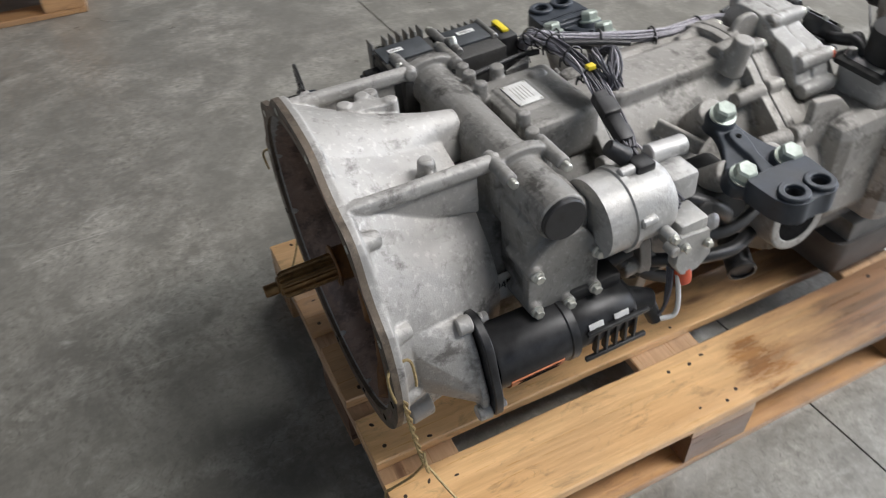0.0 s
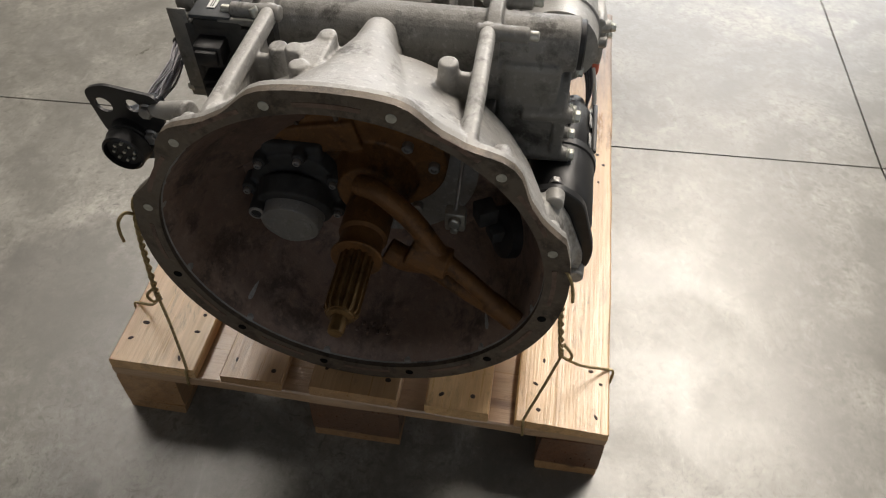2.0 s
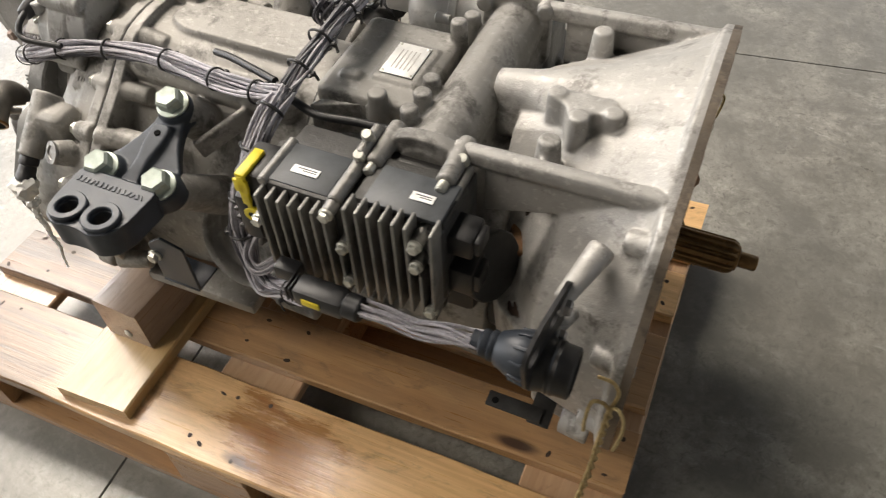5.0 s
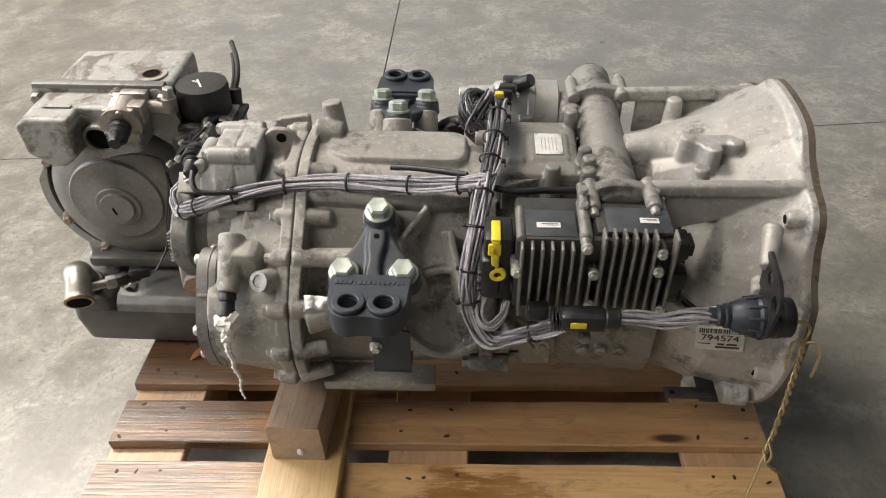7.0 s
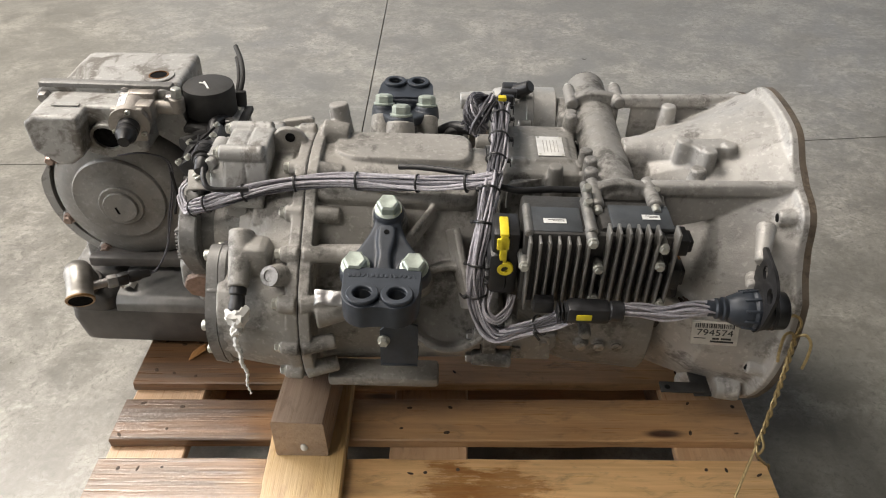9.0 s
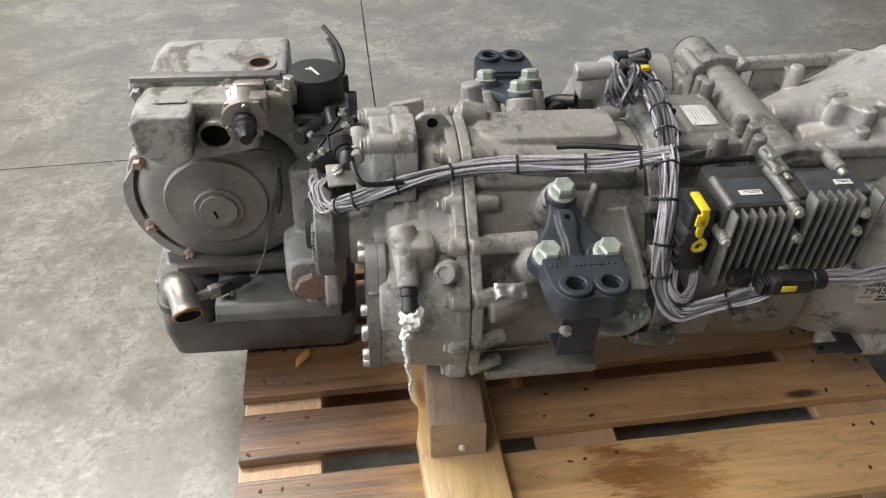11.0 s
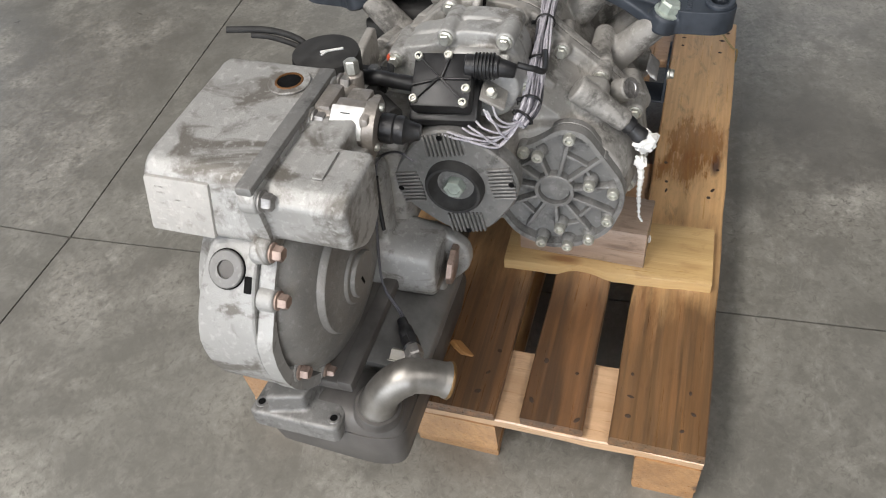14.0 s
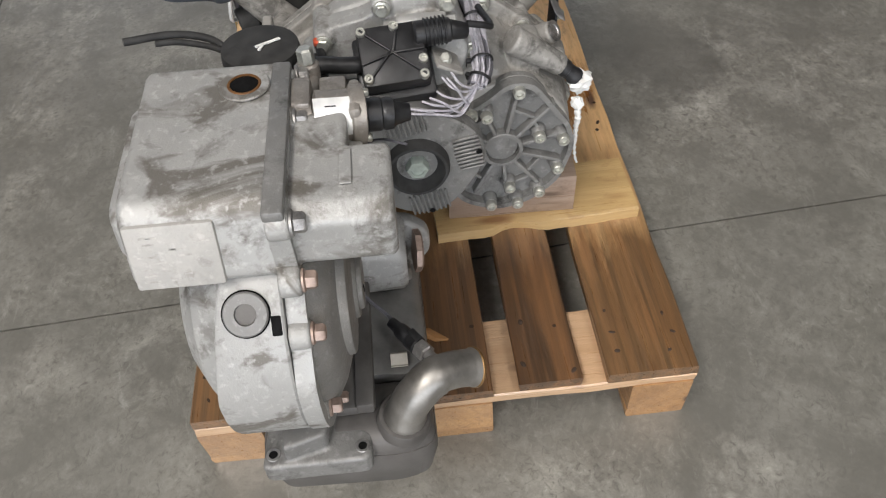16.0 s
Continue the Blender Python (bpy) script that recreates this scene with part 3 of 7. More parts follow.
def pallet(m, label, materials, nails=True):
    root = new("pallet")
    root.matrix_world = m
    tagged(root, label, "pallet")

    def put(name, mesh, x, y, z, turn=0.0):
        ob = new(name, mesh)
        ob.parent = root
        ob.matrix_basis = pose(x, y, z, 0, 0, turn)
        return ob

    def mesh(name, size, mat, seed):
        tmp = board_mesh(name, size, mat, seed)
        for ob in [o for o in scene.collection.objects if o.data == tmp]:
            bpy.data.objects.remove(ob)
        return tmp
    for k, (y, w) in enumerate(DECK):
        put("deck_board", mesh("deck_board", (1.2 - 0.004 * (k % 2), w, 0.022), materials[k], 20 + k), 0.002 * ((k % 3) - 1), y, 0.133)
    cross = mesh("cross_board", (0.8, WIDE, 0.022), M_CROSS, 31)
    for x in (-0.5275, 0, 0.5275):
        put("cross_board", cross, x, 0, 0.111, 90)
    big, slim = mesh("block", (WIDE, WIDE, 0.078), M_BLOCK, 41), mesh("block", (WIDE, SLIM, 0.078), M_BLOCK, 42)
    # Darker brown blocks for the west middle and the south row up to the middle.
    dark, dark_big = mesh("block", (WIDE, SLIM, 0.078), M_BLOCKDARK, 43), mesh("block", (WIDE, WIDE, 0.078), M_BLOCKDARK, 44)
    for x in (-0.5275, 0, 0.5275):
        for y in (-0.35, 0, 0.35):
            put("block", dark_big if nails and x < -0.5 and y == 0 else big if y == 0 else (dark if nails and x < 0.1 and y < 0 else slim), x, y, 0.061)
    for y, w in ((-0.35, SLIM), (0, WIDE), (0.35, SLIM)):
        put("bottom_board", mesh("bottom_board", (1.2, w, 0.022), M_BLOCK, 51 + int(y * 10)), 0, y, 0.011)
    if nails:
        bm = bmesh.new()
        lathe(bm, [(0.0055, -0.002), (0.006, 0.0002), (0.0045, 0.0006), (0.002, 0.0003)], (0, 0, 0), (0, 0, 1), 9)
        first = part("nail", bm, M_NAIL, root)
        rnd = random.Random(7)
        done = False
        for k, (y, w) in enumerate(DECK):
            for x in (-0.5275, 0, 0.5275):
                spots = [(-0.045, -0.3), (0.045, 0.3), (-0.04, 0.32), (0.04, -0.3)] + ([(0.0, -0.33), (0.005, 0.34)] if w > 0.12 else [])
                for a, b in spots:
                    ob = first if not done else new("nail", first.data)
                    done = True
                    ob.parent = root
                    ob.matrix_basis = pose(x + a + rnd.uniform(-0.012, 0.012), y + b * w + rnd.uniform(-0.01, 0.01), 0.1441, 0, 0, rnd.uniform(0, 180)) @ Matrix.Diagonal((rnd.uniform(0.35, 0.7), rnd.uniform(0.5, 1.1), 1, 1))
    return root


pallet(Matrix(), "worn pine euro pallet with oil stains carrying a gearbox", [M_DECK, M_DECK, M_DECKOLD, M_DECKOLD, M_DECK])


# ---- gearbox: its own frame has u along the shaft to the rear, v to the north side, w up ----
GEAR = (Matrix.Translation((-0.571, -0.006, 0.434)) @ Matrix.Rotation(radians(-2.6), 4, "Y") @ Matrix.Rotation(radians(-1.3), 4, "X")
        @ Matrix.Translation((-0.004, -0.0045, -0.004)) @ Matrix.Diagonal((1.003, 0.980, 0.985, 1)))
gearbox = new("gearbox")
gearbox.matrix_world = GEAR
tagged(gearbox, "used grey cast-aluminium lorry gearbox with retarder, strapped on a pallet", "gearbox")
TAU = 2 * math.pi


def flange_radius(a):
    """Outer edge of the bell's flange: scalloped between the bolt ears on its upper half."""
    deg = math.degrees(a) % 360
    r = 0.287
    if 20 < deg < 160:
        k = abs(((deg - 45) / 30 + 0.5) % 1 - 0.5) * 2
        side = 1.0 if not 76 < deg < 104 else 0.15
        r = 0.287 - 0.017 * side * (0.5 - 0.5 * math.cos(math.pi * min(1, k * 1.15)))
    return r


def neck(a, u):
    """The bell draws in towards the casing on its north flank."""
    c, s = math.cos(a), math.sin(a)
    start = 0.125 if s > 0.12 else 0.155
    return 1 - 0.27 * min(1, max(0, (u - start) / 0.04)) * min(1, max(0, (c - 0.3) / 0.4)) * min(1, max(0, (s + 0.75) / 0.15))


def bell_housing():
    bm = bmesh.new()
    n = 120
    prof_out = [(1.0, 0.000), (1.0, 0.019), (None, 0.024), (0.262, 0.040), (0.254, 0.075), (0.243, 0.12), (0.225, 0.17), (0.205, 0.21), (0.12, 0.215), (0.001, 0.215)]
    prof_in = [(0.001, 0.198), (0.12, 0.198), (0.185, 0.194), (0.212, 0.16), (0.232, 0.10), (0.246, 0.04), (0.256, 0.000)]
    loops = []
    for r, u in prof_out + prof_in:
        l = []
        for i in range(n):
            a = TAU * i / n
            f = flange_radius(a)
            rr = f if r == 1.0 else (0.268 if r is None else r)
            c, s = math.cos(a), math.sin(a)
            if u > 0.03 and rr > 0.15 and s > 0.2 and (r, u) in prof_out:
                rr *= 1 - 0.10 * min(1, (u - 0.03) / 0.1) * min(1, (s - 0.2) / 0.4)
            if (r, u) in prof_in and rr > 0.15 and s > 0.2:
                rr *= 1 - 0.09 * min(1, max(0, u - 0.02) / 0.1) * min(1, (s - 0.2) / 0.4)
            rr *= neck(a, u)
            l.append(Vector((u, rr * c, rr * s)))
        loops.append(l)
    vs = [[bm.verts.new(p) for p in l] for l in loops]
    for A, B in zip(vs, vs[1:] + vs[:1]):
        for i in range(n):
            bm.faces.new((A[i], A[(i + 1) % n], B[(i + 1) % n], B[i]))
    # roof: ridge that narrows up to the cross tube
    base = [(-0.115, 0.232), (-0.075, 0.262), (-0.03, 0.274), (0.03, 0.274), (0.075, 0.262), (0.115, 0.232), (0.07, 0.252), (-0.07, 0.252)]
    mid = [(-0.075, 0.198), (-0.05, 0.222), (-0.02, 0.238), (0.02, 0.238), (0.05, 0.222), (0.075, 0.198), (0.05, 0.206), (-0.05, 0.206)]
    back = [(-0.042, 0.15), (-0.026, 0.203), (-0.010, 0.217), (0.010, 0.217), (0.026, 0.203), (0.042, 0.15), (0.03, 0.14), (-0.03, 0.14)]
    tip = [(-0.034, 0.14), (-0.020, 0.197), (-0.008, 0.208), (0.008, 0.208), (0.020, 0.197), (0.034, 0.14), (0.02, 0.12), (-0.02, 0.12)]
    rings(bm, [[Vector((u, *p)) for p in rounded(q, 0.02)] for u, q in ((0.018, base), (0.12, mid), (0.205, back), (0.25, tip))])
    for s in (-1, 1):
        beam(bm, (0.015, s * 0.149, 0.214), (0.25, s * 0.146, 0.206), 0.021, 0.024, 0.007)
        prism(bm, [(0.06, 0.175), (0.03, 0.205), (0.21, 0.203), (0.21, 0.13)], lambda a, b, h: Vector((a, h, b)), s * 0.145, s * 0.152, 0.004)
        cyl(bm, (0.153, s * 0.107, 0.172), (0.153, s * 0.107, 0.221), 0.0165, 0.0125)
        beam(bm, (0.153, s * 0.107, 0.185), (0.153, s * 0.15, 0.185), 0.012, 0.04)
    # pad with three bosses on the roof
    prism(bm, [(0.172, 0.034), (0.172, 0.056), (0.152, 0.060), (0.140, 0.086), (0.122, 0.086), (0.118, 0.066), (0.096, 0.072), (0.086, 0.060), (0.104, 0.038)], lambda a, b, h: Vector((a, b, h - 0.06 * (a - 0.12))), 0.185, 0.2365, 0.006)
    for a, b, h in ((0.165, 0.045, 0.237), (0.131, 0.078, 0.238), (0.097, 0.063, 0.241)):
        cyl(bm, (a, b, 0.19), (a, b, h), 0.0125, 0.0115)
    # bolt bosses behind the flange
    for k in range(12):
        a = math.radians(15 + 30 * k)
        c, s = math.cos(a), math.sin(a)
        if s > 0.9:
            continue
        cyl(bm, (0.01, 0.267 * c, 0.267 * s), (0.046, 0.262 * c, 0.262 * s), 0.0155, 0.0125)
    # low ribs from the flange
    for a0, length in ((-50, 0.1), (230, 0.1)):
        a = math.radians(a0)
        c, s = math.cos(a), math.sin(a)
        beam(bm, (0.015, 0.270 * c, 0.270 * s), (length, 0.247 * c, 0.247 * s), 0.012, 0.024, 0.004, (0, c, s))
    # stubs that carry the plug bracket
    cyl(bm, (0.064, 0.198, 0.178), (0.086, 0.262, 0.157), 0.015, 0.010)
    cyl(bm, (0.078, 0.236, 0.110), (0.088, 0.268, 0.113), 0.011, 0.010)
    # lower foot lugs
    for s in (-1, 1):
        cyl(bm, (0.03, s * 0.222, -0.155), (0.07, s * 0.222, -0.155), 0.024, 0.02)
        beam(bm, (0.03, s * 0.196, -0.185), (0.12, s * 0.18, -0.17), 0.03, 0.05, 0.012)
    box(bm, (0.036, 0.0, -0.272), (0.05, 0.12, 0.026), 0.008)
    # oval mounting plate of the shift actuator, south side
    prism(bm, [(-0.236, 0.036), (-0.25, 0.042), (-0.28, 0.005), (-0.314, -0.085), (-0.308, -0.118), (-0.275, -0.126), (-0.23, -0.105), (-0.242, -0.03)], ALONG_U, 0.120, 0.132, 0.02)
    near = [(-0.248, 0.052), (-0.252, 0.054), (-0.262, 0.030), (-0.265, -0.030), (-0.257, -0.072), (-0.250, -0.078), (-0.245, -0.070), (-0.254, 0.0)]
    far = [(-0.234, 0.034), (-0.249, 0.040), (-0.276, 0.005), (-0.304, -0.080), (-0.299, -0.108), (-0.272, -0.118), (-0.232, -0.100), (-0.238, -0.03)]
    rings(bm, [[Vector((u, *p)) for p in rounded(q, 0.01)] for u, q in ((0.045, near), (0.122, far))])
    return part("bell_housing", bm, M_BELL, gearbox, "pale scuffed cast bell housing", 0.0022, 2)


bell = bell_housing()


def bell_inside():
    """Grime-coated lining of the bell and the parts in it."""
    bm = bmesh.new()
    n = 72
    loops = []
    for r, u in ((0.2535, 0.010), (0.243, 0.05), (0.2285, 0.10), (0.206, 0.158), (0.175, 0.190), (0.10, 0.194), (0.001, 0.194)):
        l = []
        for i in range(n):
            a = TAU * i / n
            s = math.sin(a)
            rr = r
            if r > 0.15 and s > 0.2:
                rr *= 1 - 0.095 * min(1, max(0, u - 0.02) / 0.1) * min(1, (s - 0.2) / 0.4)
            rr *= neck(a, u)
            l.append(Vector((u - 0.0015, rr * math.cos(a), rr * s)))
        loops.append(l)
    rings(bm, loops, False)
    ob = part("inner_wall", bm, M_INSIDE, bell, "brown grime-coated inside of the bell")
    sol = ob.modifiers.new("thick", "SOLIDIFY")
    sol.thickness, sol.offset = 0.003, 1
    # foundry marks low on the wall
    bm = bmesh.new()
    for k in range(9):
        a = math.radians(-96 + k * 2.0)
        box(bm, (0.052 + 0.012 * (k % 2), 0.2385 * math.cos(a), 0.2385 * math.sin(a)), (0.008, 0.005, 0.003), 0.001, Matrix.Rotation(a + math.pi / 2, 4, "X"))
    part("foundry_mark", bm, M_INSIDE, bell)
    # front cover plate
    bm = bmesh.new()
    prism(bm, [(0.105 * math.cos(a) + (0.02 if math.cos(a) > 0.2 else 0), 0.098 * math.sin(a) + 0.03) for a in (TAU * k / 20 for k in range(20))], ALONG_U, 0.196, 0.165, 0.01)
    cyl(bm, (0.18, 0, 0), (0.125, 0, 0), 0.068, 0.05)
    beam(bm, (0.17, 0.02, 0.08), (0.17, 0.15, 0.05), 0.03, 0.05)
    part("front_cover", bm, M_RUST, bell, "rusty front bearing cover", 0.0022, 2)
    for v, w in ((0.031, 0.068), (-0.049, 0.064), (0.09, 0.07), (-0.086, 0.03), (0.085, 0.01), (0.06, -0.055), (-0.06, -0.055)):
        sockets(bell, (0.164, v, w), (-1, 0, 0), 0.0085, M_STEEL)
    # cylinder of the clutch brake
    bm = bmesh.new()
    cyl(bm, (0.19, 0.118, -0.02), (0.14, 0.118, -0.02), 0.072, 0.068)
    cyl(bm, (0.15, 0.119, -0.035), (0.12, 0.119, -0.045), 0.060, 0.056)
    cyl(bm, (0.15, 0.168, -0.03), (0.098, 0.168, -0.036), 0.014, 0.013)
    box(bm, (0.16, 0.118, 0.045), (0.03, 0.09, 0.03), 0.006)
    for k in range(7):
        a = TAU * k / 7
        cyl(bm, (0.16, 0.118 + 0.07 * math.cos(a), -0.02 + 0.07 * math.sin(a)), (0.128, 0.118 + 0.07 * math.cos(a), -0.02 + 0.07 * math.sin(a)), 0.011, 0.01)
    part("clutch_brake_body", bm, M_RUBBER, bell, "dark grimy clutch brake body", 0.0022, 2)
    bm = bmesh.new()
    cyl(bm, (0.125, 0.121, -0.052), (0.098, 0.121, -0.056), 0.047, 0.044)
    lathe(bm, [(0.034, 0), (0.034, 0.002), (0.032, 0.0025)], (0.0985, 0.121, -0.056), (-1, 0, 0), 30)
    part("clutch_brake_cap", bm, M_ROTOR, bell)
    bm = bmesh.new()
    ring_solid(bm, (0.1, 0.168, -0.036), (-1, 0, 0), 0.012, 0.008, 0.004)
    part("port_ring", bm, M_STEEL, bell)
    for k in range(7):
        a = TAU * k / 7
        sockets(bell, (0.127, 0.118 + 0.07 * math.cos(a), -0.02 + 0.07 * math.sin(a)), (-1, 0, 0), 0.0055, M_STEEL)
    # black bore and boot behind the fork
    bm = bmesh.new()
    lathe(bm, [(0.070, -0.012), (0.070, 0.002), (0.064, 0.005), (0.060, 0.001), (0.040, 0.000), (0.038, 0.018), (0.022, 0.022), (0.001, 0.022)], (0.135, -0.205, -0.055), (-0.45, 0.86, 0.22), 36)
    part("rubber_boot", bm, M_BLACK, bell)
    for v0, w0, h in ((-0.165, -0.01, 0.03), (-0.185, -0.045, 0.022)):
        bm = bmesh.new()
        box(bm, (0.125, v0, w0), (0.03, 0.03, h), 0.004, Matrix.Rotation(0.5, 4, "Z"))
        part("boot_clamp", bm, M_RUBBER, bell)
    bm = bmesh.new()
    ring_solid(bm, (0.172, 0.080, 0.100), (-1, 0, 0), 0.034, 0.028, 0.012, 32)
    ring_solid(bm, (0.176, 0.080, 0.100), (-1, 0, 0), 0.022, 0.017, 0.010, 28)
    part("bearing_ring", bm, M_FLANGE, bell, "dull bearing ring")
    # cast bracket with two nuts, thin pipe
    bm = bmesh.new()
    box(bm, (0.115, -0.124, -0.018), (0.02, 0.030, 0.036), 0.004)
    cyl(bm, (0.105, -0.124, -0.012), (0.096, -0.124, -0.012), 0.009)
    cyl(bm, (0.105, -0.124, -0.027), (0.096, -0.124, -0.027), 0.006)
    part("sensor_head", bm, M_ZINC, bell)
    bm = bmesh.new()
    tube(bm, spline([(0.115, -0.124, 0.0), (0.128, -0.128, 0.05), (0.122, -0.132, 0.10), (0.118, -0.136, 0.17)]), 0.003)
    part("thin_pipe", bm, M_STEEL, bell)
    # release fork
    bm = bmesh.new()
    for path, r in (([(0.085, 0.004, 0.062), (0.07, -0.03, 0.066), (0.06, -0.075, 0.028), (0.045, -0.11, -0.015)], 0.015),
                    ([(0.06, -0.035, -0.035), (0.055, -0.06, -0.045), (0.05, -0.09, -0.04)], 0.018),
                    ([(0.05, -0.07, -0.015), (0.045, -0.10, -0.025), (0.04, -0.125, -0.03)], 0.024),
                    ([(0.045, -0.105, -0.012), (0.03, -0.155, -0.045), (0.012, -0.205, -0.08)], 0.0125),
                    ([(0.05, -0.09, -0.045), (0.035, -0.14, -0.068), (0.012, -0.205, -0.087)], 0.0125),
                    ([(0.02, -0.185, -0.072), (0.008, -0.217, -0.088), (0.004, -0.226, -0.093)], 0.016)):
        tube(bm, spline(path, 5), r, 12)
    part("release_fork", bm, M_RUST, bell, "rusty clutch release fork", 0.0024, 3)
    # shaft
    bm = bmesh.new()
    lathe(bm, [(0.045, 0.0), (0.045, -0.05), (0.034, -0.055), (0.034, -0.14), (0.030, -0.145), (0.030, -0.176), (0.026, -0.178)], (0.19, -0.005, -0.003), (1, 0, 0), 32)
    part("guide_sleeve", bm, M_RUST, gearbox)
    bm = bmesh.new()
    ring_solid(bm, (0.016, -0.005, -0.003), (-1, 0, 0), 0.036, 0.02, 0.005)
    part("retaining_ring", bm, M_RUST, gearbox)
    bm = bmesh.new()
    n, loops = 84, []
    for u, deep in ((0.03, 1), (-0.071, 1), (-0.078, 0)):
        l = []
        for i in range(n):
            ph = i % 6
            r = (0.0235 if ph in (0, 1, 2) else 0.0198) if deep else 0.0195
            l.append(Vector((u, -0.005 + r * math.cos(TAU * i / n), -0.003 + r * math.sin(TAU * i / n))))
        loops.append(l)
    rings(bm, loops)
    lathe(bm, [(0.019, 0.0), (0.017, 0.006), (0.0105, 0.008), (0.0105, 0.028), (0.009, 0.030)], (-0.075, -0.005, -0.003), (-1, 0, 0), 24)
    part("input_shaft", bm, M_SHAFT, gearbox, "oily golden-brown splined input shaft")
    # bores and recesses of the flange face; black discs stand for the bores' shade
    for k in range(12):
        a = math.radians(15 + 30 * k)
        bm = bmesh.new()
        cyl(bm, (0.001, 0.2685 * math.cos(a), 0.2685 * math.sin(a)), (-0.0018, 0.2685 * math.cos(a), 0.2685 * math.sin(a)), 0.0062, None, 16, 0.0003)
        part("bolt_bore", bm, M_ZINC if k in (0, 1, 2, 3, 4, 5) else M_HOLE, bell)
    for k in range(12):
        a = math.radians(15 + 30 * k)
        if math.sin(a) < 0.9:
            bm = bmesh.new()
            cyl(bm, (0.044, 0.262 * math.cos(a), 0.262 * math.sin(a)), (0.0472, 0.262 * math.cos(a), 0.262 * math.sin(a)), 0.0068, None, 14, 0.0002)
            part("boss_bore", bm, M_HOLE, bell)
    bm = bmesh.new()
    n = 120
    loops = []
    for r, u in ((0.2545, -0.001), (None, -0.001), (None, 0.009), (0.2545, 0.009)):
        loops.append([Vector((u, (r or flange_radius(TAU * i / n) + 0.0006) * math.cos(TAU * i / n), (r or flange_radius(TAU * i / n) + 0.0006) * math.sin(TAU * i / n))) for i in range(n)])
    vs = [[bm.verts.new(p) for p in l] for l in loops]
    for A, B in zip(vs, vs[1:] + vs[:1]):
        for i in range(n):
            bm.faces.new((A[i], A[(i + 1) % n], B[(i + 1) % n], B[i]))
    part("flange_face", bm, M_FLANGE, bell, "machined brown-stained flange face")
    for k in range(12):
        bm = bmesh.new()
        seg = [math.radians(30 * k - 8 + 16 * j / 8) for j in range(9)]
        rings(bm, [[Vector((-0.0016, 0.2645 * math.cos(a), 0.2645 * math.sin(a))), Vector((-0.0016, 0.2705 * math.cos(a), 0.2705 * math.sin(a))),
                    Vector((0.001, 0.2705 * math.cos(a), 0.2705 * math.sin(a))), Vector((0.001, 0.2645 * math.cos(a), 0.2645 * math.sin(a)))] for a in seg])
        part("flange_recess", bm, M_INSIDE, bell)


bell_inside()


# ---- casings ----
def section(u, poly, rnd=0.03):
    return [Vector((u, *p)) for p in rounded(poly, rnd, 3)]


def mirrored(half):
    """half: outline from the top middle down the north side to the bottom middle."""
    return half + [(-a, b) for a, b in half[::-1] if abs(a) > 1e-6]


FRONT = mirrored([(0.0, 0.13), (0.10, 0.125), (0.16, 0.06), (0.19, -0.03), (0.19, -0.11), (0.15, -0.18), (0.0, -0.205)])
CASE = mirrored([(0.0, 0.168), (0.055, 0.158), (0.095, 0.115), (0.125, 0.07), (0.16, 0.015), (0.19, -0.06), (0.19, -0.14), (0.13, -0.195), (0.0, -0.205)])
FLANGE = mirrored([(0.0, 0.184), (0.07, 0.174), (0.12, 0.128), (0.185, 0.082), (0.245, 0.025), (0.262, -0.06), (0.24, -0.15), (0.15, -0.208), (0.0, -0.212)])
REAR = mirrored([(0.0, 0.165), (0.06, 0.155), (0.11, 0.11), (0.17, 0.07), (0.23, 0.01), (0.24, -0.06), (0.22, -0.14), (0.14, -0.20), (0.0, -0.208)])


def grow(poly, k):
    return [(a * k, b * k) for a, b in poly]


